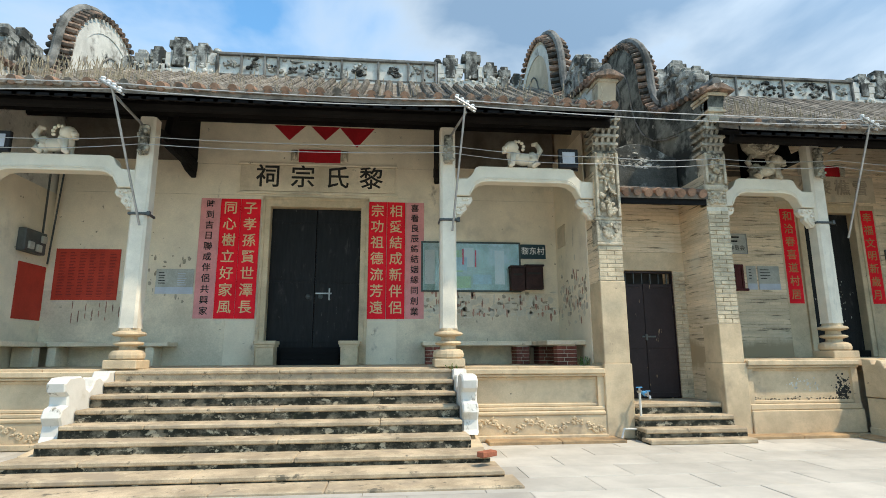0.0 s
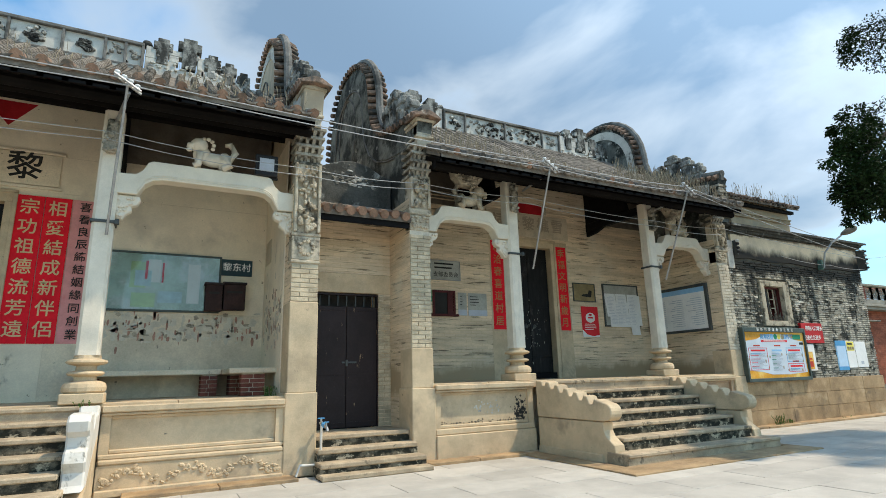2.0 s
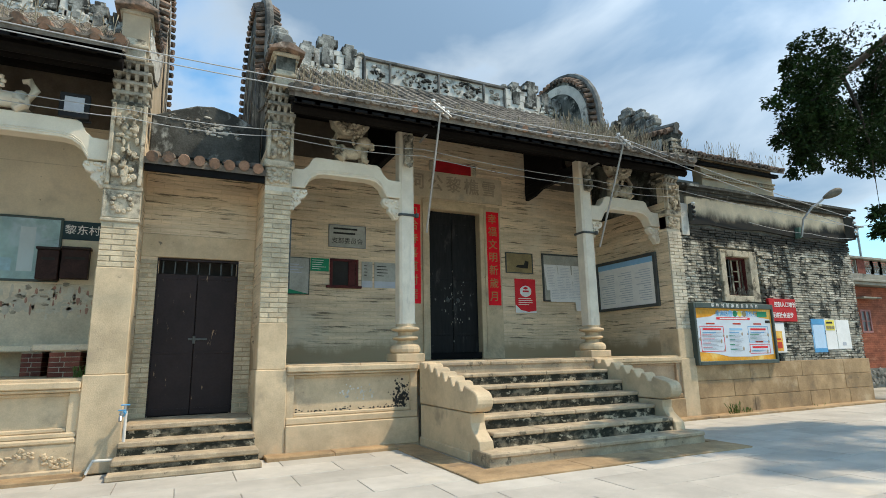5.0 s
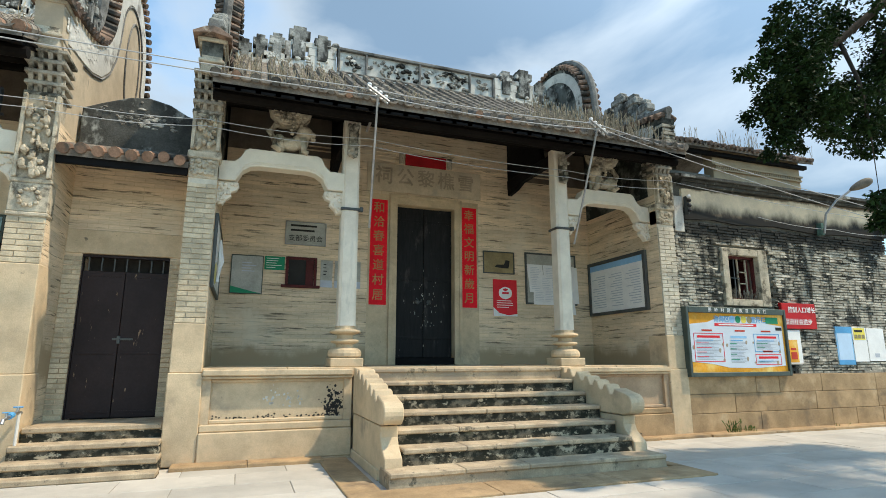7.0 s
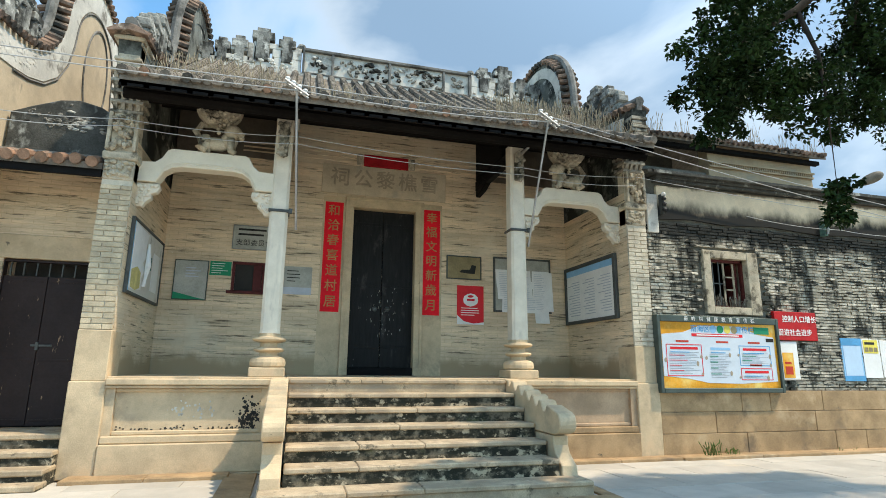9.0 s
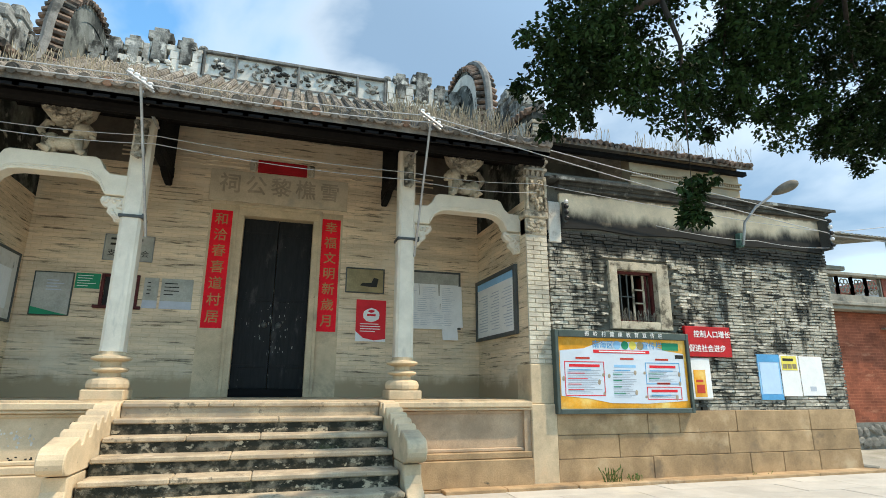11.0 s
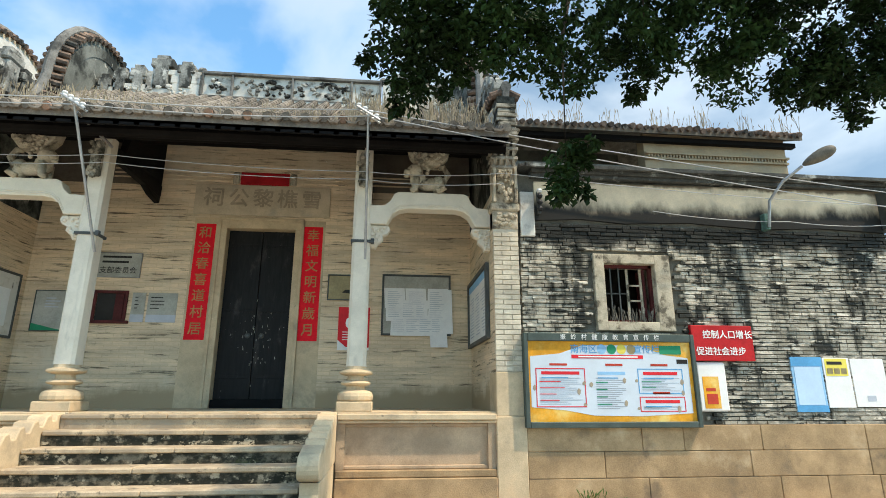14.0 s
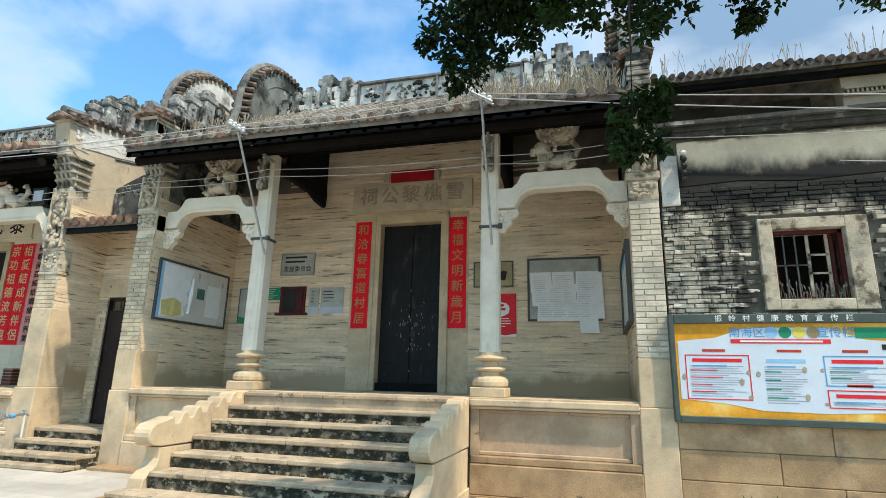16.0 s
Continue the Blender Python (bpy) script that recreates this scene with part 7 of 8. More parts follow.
bars(gs, 6.66, 6.95, 2.94, 3.15, BY - 0.013, 5, M["paper"], 9, thick=0.2)
hw = thing("window_2", (7.28, BY, 2.66), "small open serving window with a dark red frame", "window", kind="structure")
bm = B()
bx(bm, 7.0, 7.05, BY - 0.03, BY - 0.001, 2.66, 3.18, 0.004)
bx(bm, 7.51, 7.56, BY - 0.03, BY - 0.001, 2.66, 3.18, 0.004)
bx(bm, 7.05, 7.51, BY - 0.03, BY - 0.001, 3.13, 3.18, 0.004)
part("window_frame", bm, M["winred"], hw)
part("window_sill", bx(B(), 6.93, 7.62, BY - 0.07, BY - 0.001, 2.61, 2.66, 0.006), M["winred"], hw)
part("shutter", bx(B(), 7.36, 7.50, BY - 0.025, BY - 0.006, 2.665, 3.128, 0.003), M["winred"], hw)
# flat black sheet paints the unlit opening onto the uncut wall
part("dark_opening", bx(B(), 7.052, 7.508, BY - 0.005, BY - 0.001, 2.662, 3.13), M["ink"], hw)
for x0, x1, s in ((7.63, 7.85, 1), (7.89, 8.38, 2)):
    p = plate("grey_plate", x0, x1, 2.64, 3.15, M["plategrey"], "grey name plate with a small skyline drawing", "plate", t=0.012, group="grey plates")
    part("skyline_band", bx(B(), x0, x1, BY - 0.0145, BY - 0.0125, 2.64, 2.77), M["greypaper"], p)
    bars(p, x0 + 0.05, x1 - 0.08, 2.85, 3.10, BY - 0.0125, 4, M["ink"], 10 + s, 0.6, thick=0.25)
pp = plate("bronze_picture", 10.96, 11.64, 3.10, 3.53, M["brass"], "bronze-coloured picture panel, partly blackened", "picture", t=0.02, frame_mat=M["darkmetal"], fw=0.02)
part("dark_shape", extrude(B(), [(11.2, 3.22), (11.38, 3.20), (11.52, 3.2), (11.55, 3.36), (11.46, 3.38), (11.42, 3.28), (11.25, 3.27)], "y", BY - 0.024, BY - 0.021), M["ink"], pp)
po = plate("red_poster", 11.16, 11.71, 2.20, 2.96, M["redprint"], "red poster with a white drawing and small print", "poster", t=0.012)
bm = blob(B(), (11.44, BY - 0.013, 2.68), (0.16, 0.003, 0.13), 2)
part("white_drawing", bm, M["paper"], po)
part("drawing_detail", blob(bx(B(), 11.36, 11.52, BY - 0.018, BY - 0.016, 2.66, 2.70), (11.44, BY - 0.016, 2.75), (0.07, 0.003, 0.03), 1), M["redprint"], po)
bars(po, 11.24, 11.66, 2.36, 2.54, BY - 0.0125, 4, M["paper"], 12, 0.85, thick=0.3)
part("cloud_band", extrude(B(), [(11.16, 2.20), (11.71, 2.20), (11.71, 2.25), (11.5, 2.22), (11.3, 2.26), (11.16, 2.38)], "y", BY - 0.015, BY - 0.0125), M["paper"], po)
ob = plate("paper_board", 11.95, 13.13, 2.50, 3.54, M["plategrey"], "grey notice board covered with curling white sheets", "notice board", t=0.03, frame_mat=M["darkmetal"], fw=0.035)
rnd = random.Random(18)
for r, (z0, z1, xs) in enumerate(((2.95, 3.32, (11.98, 12.36, 12.74)), (2.72, 3.10, (12.0, 12.26, 12.5, 12.74)), (2.46, 2.82, (12.08, 12.32, 12.56, 12.78)), (2.5, 3.30, (12.9,)), (2.26, 2.62, (12.80,)))):
    for x in xs:
        w = rnd.uniform(0.24, 0.36) if len(xs) != 3 else 0.37
        bm = B()
        tilt = rnd.uniform(-0.015, 0.015)
        y = BY - 0.035 - 0.004 * r
        g = [[bm.verts.new((x + w * i / 3 + tilt * j, y - (0.02 * (1 - j / 3) ** 2 * rnd.uniform(0.3, 1)), z0 + (z1 - z0) * j / 3)) for i in range(4)] for j in range(4)]
        for j in range(3):
            for i in range(3):
                bm.faces.new((g[j][i], g[j][i + 1], g[j + 1][i + 1], g[j + 1][i]))
        sh = part("sheet", bm, M["paper"], ob)
        if r < 3:
            bars(sh, x + 0.04, x + w - 0.06, z0 + 0.06, z1 - 0.05, y - 0.021, 7, M["greypaper"], r * 7 + int(x * 9), 0.8, thick=0.18)
# boards on the side walls of the second porch
lb = thing("torn_board", (5.88, 9.8, 2.35), "framed white board with a torn poster and a green photo", "notice board")
X = 5.865
part("board", bx(B(), X, X + 0.03, 8.93, 10.72, 2.36, 3.34), M["white"], lb)
bm = B()
bx(bm, X, X + 0.045, 8.89, 8.93, 2.32, 3.38, 0.004)
bx(bm, X, X + 0.045, 10.72, 10.76, 2.32, 3.38, 0.004)
bx(bm, X, X + 0.045, 8.93, 10.72, 3.34, 3.38, 0.004)
bx(bm, X, X + 0.045, 8.93, 10.72, 2.32, 2.36, 0.004)
part("frame", bm, M["darkmetal"], lb)
part("blue_strip", bx(B(), X + 0.03, X + 0.034, 8.93, 9.0, 2.36, 3.34), M["lightblue"], lb)
part("torn_sheet", extrude(B(), [(9.02, 2.40), (9.02, 3.32), (9.75, 3.30), (9.66, 3.1), (9.72, 2.95), (9.58, 2.85), (9.7, 2.72), (9.55, 2.6), (9.62, 2.45), (9.3, 2.40)], "x", X + 0.031, X + 0.038), M["paper"], lb)
part("yellow_sheet", extrude(B(), [(9.05, 2.42), (9.02, 2.66), (9.3, 2.74), (9.5, 2.68), (9.52, 2.46), (9.3, 2.40)], "x", X + 0.039, X + 0.042), material("pale_yellow_sheet", (0.70, 0.60, 0.24), 0.7, vary=0.2, scale=6, bump=0), lb)
part("green_photo", bx(B(), X + 0.031, X + 0.036, 9.88, 10.08, 2.80, 3.00), M["teal"], lb)
part("white_sheet", bx(B(), X + 0.031, X + 0.035, 10.15, 10.55, 2.50, 3.10), M["paper"], lb)
part("curled_flap", tube(B(), [(X + 0.05, 9.68, 2.5), (X + 0.09, 9.66, 2.8), (X + 0.06, 9.72, 3.15)], [0.03, 0.045, 0.02], 6), M["paper"], lb)
rb = thing("side_notice_board", (13.53, 10.0, 2.25), "grey framed board with a pale printed poster", "notice board")
X = 13.535
part("board", bx(B(), X - 0.03, X, 9.14, 10.86, 2.30, 3.32), M["paper"], rb)
bm = B()
bx(bm, X - 0.06, X, 9.06, 9.14, 2.24, 3.39, 0.004)
bx(bm, X - 0.06, X, 10.86, 10.92, 2.24, 3.39, 0.004)
bx(bm, X - 0.06, X, 9.14, 10.86, 3.32, 3.39, 0.004)
bx(bm, X - 0.06, X, 9.14, 10.86, 2.24, 2.30, 0.004)
part("frame", bm, M["darkmetal"], rb)
part("blue_header", bx(B(), X - 0.034, X - 0.031, 9.14, 10.86, 3.20, 3.32), M["lightblue"], rb)
bm = B()
rnd = random.Random(3)
for c in range(3):
    for i in range(14):
        y0 = 9.25 + c * 0.55
        bx(bm, X - 0.033, X - 0.031, y0, y0 + rnd.uniform(0.2, 0.46), 2.40 + i * 0.05, 2.415 + i * 0.05)
part("printed_text", bm, M["greypaper"], rb)

# house wall: billboard, slogan, posters
M["printgrey"] = material("dark_small_print", (0.34, 0.36, 0.40), 0.7, vary=0.2, bump=0)
bb = thing("billboard", (15.25, FY, 1.02), "large orange and white health notice board in a grey-green frame", "notice board")
X0, X1, Z0, Z1 = 13.97, 16.34, 1.09, 2.17
part("backing", bx(B(), X0, X1, FY - 0.10, FY + 0.04, Z0, Z1), M["orange"], bb)
bm = B()
bx(bm, X0 - 0.06, X0, FY - 0.14, FY + 0.05, Z0 - 0.08, Z1 + 0.11, 0.008)
bx(bm, X1, X1 + 0.06, FY - 0.14, FY + 0.05, Z0 - 0.08, Z1 + 0.11, 0.008)
bx(bm, X0, X1, FY - 0.14, FY + 0.05, Z1 - 0.0, Z1 + 0.11, 0.008)
bx(bm, X0, X1, FY - 0.14, FY + 0.05, Z0 - 0.08, Z0, 0.008)
fr = part("frame", bm, M["alu"], bb, "grey-green metal frame")
for i, ch in enumerate("振岭村健康教育宣传栏"):
    written(ch, 0.085, M["paper"], (X0 + 0.50 + i * 0.152, FY - 0.143, Z1 + 0.053), bb, "header_character")
yb = FY - 0.101
part("pale_field", extrude(B(), [(X0 + 0.03, 1.28), (X0 + 0.03, 1.96), (X0 + 0.45, 2.0), (X0 + 0.8, 2.12), (X1 - 0.75, 2.12), (X1 - 0.4, 1.99), (X1 - 0.05, 1.95), (X1 - 0.05, 1.2), (X1 - 0.8, 1.16), (X0 + 0.9, 1.17), (X0 + 0.5, 1.24)], "y", yb - 0.002, yb), material("pale_blue_print", (0.62, 0.68, 0.74), 0.5, vary=0.05, bump=0), bb)
written("南海区", 0.13, M["bluepaper"], (X0 + 0.80, yb - 0.004, 2.06), bb, "title_text", bold=0.0)
written("宣传栏", 0.13, M["bluepaper"], (X0 + 1.72, yb - 0.004, 2.06), bb, "title_text", bold=0.0)
for i, mm in enumerate(("lightblue", "green", "yellow", "brass")):
    bm = lathe(B(), [(0.068, 0), (0.068, 0.002)], 18, 0, 0)
    bm.transform(Matrix.Translation((X0 + 1.06 + i * 0.145, yb - 0.003, 2.065)) @ pose(0, 0, 0, 90, 0, 0))
    part("title_disc", bm, M[mm], bb)
part("red_banner", bx(B(), X0 + 0.62, X0 + 1.66, yb - 0.005, yb - 0.0025, 1.935, 1.985), M["redprint"], bb)
bars(bb, X0 + 0.72, X0 + 1.58, 1.94, 1.98, yb - 0.0055, 1, M["paper"], 2, 1.0, thick=0.5)
part("green_tag", bx(B(), X1 - 0.46, X1 - 0.14, yb - 0.005, yb - 0.0025, 2.0, 2.12), M["green"], bb)
part("black_tag", bx(B(), X1 - 0.22, X1 - 0.06, yb - 0.005, yb - 0.0025, 1.87, 1.93), M["ink"], bb)
for i, (a, b, z0, z1, edge) in enumerate(((0.10, 0.80, 1.28, 1.80, "redprint"), (0.90, 1.46, 1.22, 1.80, "lightblue"), (1.56, 2.22, 1.46, 1.80, "bluepaper"), (1.56, 2.22, 1.22, 1.42, "redprint"))):
    x0, x1 = X0 + a, X0 + b
    if i != 1:
        part("box_edge", bx(bx(bx(bx(B(), x0, x0 + 0.012, yb - 0.005, yb - 0.0025, z0, z1), x1 - 0.012, x1, yb - 0.005, yb - 0.0025, z0, z1), x0 + 0.012, x1 - 0.012, yb - 0.005, yb - 0.0025, z1 - 0.012, z1), x0 + 0.012, x1 - 0.012, yb - 0.005, yb - 0.0025, z0, z0 + 0.012), M[edge], bb)
    bars(bb, x0 + 0.05, x1 - 0.06, z0 + 0.03, z1 - 0.12, yb - 0.003, int((z1 - z0) / 0.036), M["printgrey"], 20 + i, 0.85, thick=0.22)
    bars(bb, x0 + 0.05, x1 - 0.30, z0 + 0.05, z1 - 0.14, yb - 0.0045, max(2, int((z1 - z0) / 0.12)), M["redprint"] if i == 0 else M["green"], 40 + i, 0.9, thick=0.14)
    bars(bb, x0 + 0.08, x1 - 0.14, z1 - 0.15, z1 - 0.11, yb - 0.0045, 1, M["bluepaper"], 60 + i, 0.9, thick=0.35)
    bars(bb, x0 + 0.08, x1 - 0.08, z1 - 0.10, z1 - 0.03, yb - 0.003, 1, M["redprint"] if i != 1 else M["lightblue"], 30 + i, 1.0, thick=0.6)
    part("heading_tag", bx(B(), x0 + 0.2, x0 + 0.45, yb - 0.005, yb - 0.0025, z1 + 0.035, z1 + 0.065), M["redold"], bb)
    rnd = random.Random(50 + i)
    bm = B()
    for k in range(4):
        xx, zz = rnd.choice((x0 - 0.02, x1 - 0.02, x1 - 0.1)), rnd.uniform(z0, z1 - 0.15)
        blob(bm, (xx, yb - 0.004, zz), (0.03, 0.002, rnd.uniform(0.02, 0.05)), 1)
    part("small_drawing", bm, M["carvedtext"], bb, kind="stuff")

sg = thing("slogan_sign", (16.9, FY, 1.92), "red sheet-metal slogan sign with white characters", "sign")
part("board", bx(B(), 16.42, 17.36, FY - 0.05, FY + 0.04, 1.92, 2.43, 0.006), M["redsign"], sg)
written("控制人口增长", 0.128, M["paper"], (16.97, FY - 0.053, 2.29), sg, "slogan_text", bold=0.0015)
written("促进社会进步", 0.128, M["paper"], (16.85, FY - 0.053, 2.05), sg, "slogan_text", bold=0.0015)
wp = thing("display_board", (16.66, FY, 1.21), "white rounded display board with an orange print", "board")
part("panel", bx(B(), 16.45, 16.89, FY - 0.03, FY + 0.04, 1.22, 1.90, 0.02), M["paper"], wp)
part("orange_print", bx(B(), 16.52, 16.76, FY - 0.034, FY - 0.0305, 1.26, 1.70), M["orange"], wp)
part("printed_text", bx(bx(B(), 16.56, 16.72, FY - 0.037, FY - 0.0345, 1.32, 1.46), 16.56, 16.7, FY - 0.037, FY - 0.0345, 1.5, 1.54), M["redold"], wp)
p1 = plate("blue_poster", 17.93, 18.42, 1.21, 1.99, M["lightblue"], "pale blue poster with darker blue ends", "poster", y=FY + 0.03, t=0.03)
part("dark_head", bx(B(), 17.93, 18.42, FY - 0.006, FY - 0.0015, 1.86, 1.99), M["bluepaper"], p1)
part("dark_foot", bx(B(), 17.93, 18.42, FY - 0.006, FY - 0.0015, 1.21, 1.30), M["bluepaper"], p1)
part("pale_centre", bx(B(), 17.97, 18.38, FY - 0.004, FY - 0.0015, 1.31, 1.85), material("pale_blue_sheet", (0.50, 0.66, 0.82), 0.6, vary=0.06, bump=0), p1)
p2 = plate("white_poster", 18.44, 18.86, 1.27, 1.98, M["paper"], "white poster with a yellow heading", "poster", y=FY + 0.03, t=0.03)
part("yellow_heading", bx(B(), 18.47, 18.82, FY - 0.004, FY - 0.0015, 1.72, 1.97), M["yellow"], p2)
bars(p2, 18.5, 18.8, 1.86, 1.95, FY - 0.005, 1, M["ink"], 4, 0.95, thick=0.5)
for i in range(3):
    part("photo", bx(B(), 18.49 + i * 0.11, 18.58 + i * 0.11, FY - 0.007, FY - 0.0045, 1.75, 1.83), M["brass"], p2)
p3 = plate("white_poster", 18.88, 19.42, 1.28, 1.97, M["paper"], "plain white sheet of board", "poster", y=FY + 0.03, t=0.03)
part("small_print", bx(B(), 19.06, 19.2, FY - 0.003, FY - 0.0015, 1.36, 1.44), M["greypaper"], p3)

# ---- cables, brackets, lamps, tap ----
def insulator_arm(cx, tip, foot):
    """A slanting steel arm that holds the cables clear of the eave."""
    a = thing("cable_bracket", foot, "slanting steel cable arm with white insulators", "cable bracket", "cable brackets on the columns")
    part("arm", tube(B(), [foot, tip], 0.018, 8), M["metal"], a)
    part("stay", tube(B(), [(tip[0] + 0.02, tip[1] + 0.05, tip[2] - 0.1), (cx, 8.8, 4.9)], 0.022, 6), M["metal"], a)
    bm = B()
    d = Vector((0.16, 0.0, -0.10))
    t = Vector(tip)
    for s in (-0.04, 0.04):
        tube(bm, [t - d + Vector((0, s, 0)), t + d + Vector((0, s, 0))], 0.016, 6)
    part("rack", bm, M["metal"], a)
    for k in (-0.8, -0.3, 0.2, 0.7):
        bm = lathe(B(), [(0.03, -0.04), (0.038, -0.02), (0.024, 0.0), (0.038, 0.02), (0.03, 0.04)], 10, 0, 0)
        bm.transform(Matrix.Translation(t + d * k + Vector((0, -0.01, 0.03))))
        part("insulator", bm, M["porcelain"], a)
    return t


tips = []
for cx, tip, in ((-3.92, (-4.02, 7.78, 5.13)), (0.965, (1.14, 7.86, 5.12)), (7.99, (7.94, 7.84, 5.06)), (11.625, (11.69, 7.86, 5.12))):
    tips.append(insulator_arm(cx, tip, (cx + 0.06, 8.70, 3.30)))


def cable(points, r=0.007, sag=0.05):
    bm = B()
    out = []
    for p, q in zip(points, points[1:]):
        p, q = Vector(p), Vector(q)
        for i in range(8):
            s = i / 8
            out.append(p.lerp(q, s) - Vector((0, 0, sag * 4 * s * (1 - s))))
    out.append(Vector(points[-1]))
    tube(bm, out, r, 5)
    return solid("cable", bm, M["wire"], "pale overhead cable strung along the eaves", "cable", "overhead cables")


cable([(-11.0, 7.5, 5.15)] + [(t.x - 0.06, t.y - 0.02, t.z + 0.06) for t in tips] + [(20.0, 8.5, 4.55)], 0.008)
cable([(-11.0, 7.5, 4.85)] + [(t.x + 0.08, t.y - 0.02, t.z - 0.03) for t in tips] + [(20.0, 8.5, 4.30)], 0.008, 0.07)
cable([(-6.8, 8.64, 4.66), (-3.92, 8.62, 4.72), (0.965, 8.62, 4.74), (3.7, 8.6, 4.62), (5.66, 8.6, 4.66), (7.99, 8.66, 4.72), (11.62, 8.66, 4.62), (13.7, 8.6, 4.66), (20.0, 8.55, 4.35)], 0.006, 0.05)
cable([(-6.8, 8.66, 4.50), (-3.92, 8.62, 4.60), (0.965, 8.62, 4.62), (3.7, 8.6, 4.50), (5.66, 8.6, 4.56), (7.99, 8.66, 4.60), (11.62, 8.66, 4.50), (13.7, 8.6, 4.50)], 0.006, 0.06)
cable([(16.0, 8.62, 4.15), (18.2, 8.6, 4.05), (20.0, 8.55, 4.05)], 0.006, 0.05)
cable([(19.95, 8.5, 4.35), (24, 7.5, 5.1), (34, 4, 6.5)], 0.007, 0.1)
ins = thing("wall_insulators", (14.24, 8.7, 4.2), "row of black and white wall insulators on an iron bracket", "insulator")
part("bracket", bx(B(), 14.22, 14.26, 8.62, 8.72, 4.05, 4.42, 0.004), M["darkmetal"], ins)
for z in (4.12, 4.22, 4.32, 4.40):
    part("insulator", lathe(B(), [(0.03, z - 0.03), (0.045, z), (0.03, z + 0.03)], 10, 14.24, 8.60), M["blackplastic"] if z < 4.38 else M["porcelain"], ins)

ce = thing("cable_bracket", (19.9, 8.6, 4.2), "iron bracket with a bunch of cable insulators", "insulator")
part("bracket", bx(B(), 19.88, 19.92, 8.5, 8.72, 4.0, 4.62, 0.004), M["darkmetal"], ce)
for i in range(5):
    z = 4.08 + i * 0.12
    part("insulator", lathe(B(), [(0.03, z - 0.03), (0.045, z), (0.03, z + 0.03)], 10, 19.9, 8.48), M["porcelain"] if i % 2 else M["blackplastic"], ce)

M["lamphead"] = material("weathered_lamp_shell", (0.17, 0.15, 0.115), 0.55, vary=0.3, scale=6, grain=40, bump=0.1)
lamp = thing("street_lamp", (17.85, 8.7, 4.1), "wall-mounted street lamp with an oval grey head", "street lamp")
part("bracket", bx(B(), 17.81, 17.89, 8.62, 8.74, 3.92, 4.18, 0.006), M["teal"], lamp)
part("arm", tube(B(), [(17.85, 8.6, 3.95), (17.86, 8.52, 4.35), (18.02, 8.38, 4.62), (18.25, 8.22, 4.82)], 0.024, 8), M["metal"], lamp)
bm = blob(B(), (0, 0, 0), (0.25, 0.095, 0.07), 3)
for v in bm.verts:
    if v.co.z < -0.03:
        v.co.z = -0.03
    v.co.y *= 1.0 + 0.35 * v.co.x / 0.3
bm.transform(look((18.47, 8.12, 4.95), (19.3, 7.55, 5.4)) @ pose(0, 0, 0, 0, 90, 0))
part("head", bm, M["lamphead"], lamp, "oval weathered lamp head", smooth=True)

for x, z in ((3.05, 4.55), (-6.1, 4.55)):
    fl = thing("flood_light", (x, 8.75, z - 0.1), "square black flood light with a pale lens on the beam", "flood light", "flood lights")
    part("housing", bx(B(), x - 0.17, x + 0.17, 8.72, 8.80, z - 0.10, z + 0.24, 0.01), M["blackplastic"], fl)
    part("lens", bx(B(), x - 0.11, x + 0.11, 8.708, 8.719, z - 0.03, z + 0.18, 0.003), M["greypaper"], fl)
    part("yoke", bx(B(), x - 0.19, x + 0.19, 8.80, 8.84, z - 0.12, z - 0.09, 0.004), M["blackplastic"], fl)

tp = thing("water_tap", (3.93, 8.55, 0.1), "blue-handled brass tap on a white pipe", "tap")
part("pipe", tube(tube(B(), [(3.96, 8.56, 0.14), (3.96, 8.56, 0.72)], 0.018, 8), [(3.96, 8.56, 0.16), (3.66, 8.54, 0.17), (3.60, 8.50, 0.03)], 0.018, 8), M["white"], tp)
part("spout", tube(B(), [(3.96, 8.62, 0.72), (3.95, 8.50, 0.735), (3.94, 8.30, 0.70), (3.935, 8.18, 0.68), (3.935, 8.16, 0.64)], 0.020, 8), M["metal"], tp)
part("joint", tube(B(), [(3.945, 8.40, 0.718), (3.942, 8.32, 0.704)], 0.034, 10), M["bluepaper"], tp, "blue plastic joint")
part("valve", tube(tube(B(), [(3.95, 8.54, 0.73), (3.95, 8.54, 0.79)], 0.016, 8), [(3.94, 8.24, 0.69), (3.94, 8.24, 0.75)], 0.014, 8), M["metal"], tp)
part("handle", bx(bx(B(), 3.90, 4.0, 8.53, 8.555, 0.785, 0.80, 0.004), 3.90, 3.98, 8.23, 8.25, 0.75, 0.762, 0.003), M["bluepaper"], tp)


# ---- weeds ----
def weeds(name, label, spots, mat, seed, lean=0.16, thick=0.005):
    rnd = random.Random(seed)
    bm = B()
    for x, y, z, n, sx, sy, h0, h1 in spots:
        for _ in range(n):
            px, py, h = x + rnd.uniform(-sx, sx), y + rnd.uniform(-sy, sy), rnd.uniform(h0, h1)
            pz = z(px, py) if callable(z) else z
            dx, dy = rnd.gauss(0, lean) * h, rnd.gauss(0, lean) * h
            p = [Vector((px, py, pz - 0.03)), Vector((px + dx * 0.4, py + dy * 0.4, pz + h * 0.55)), Vector((px + dx, py + dy, pz + h))]
            tube(bm, p, [thick, thick * 0.8, thick * 0.35], 3, cap=False)
            if rnd.random() < 0.75:
                tube(bm, [p[1].lerp(p[2], 0.35), p[1].lerp(p[2], 0.75), p[2]], [thick * 0.9, thick * 1.7, thick * 0.4], 4, cap=False)
    return solid(name, bm, mat, label, "weeds", kind="stuff")


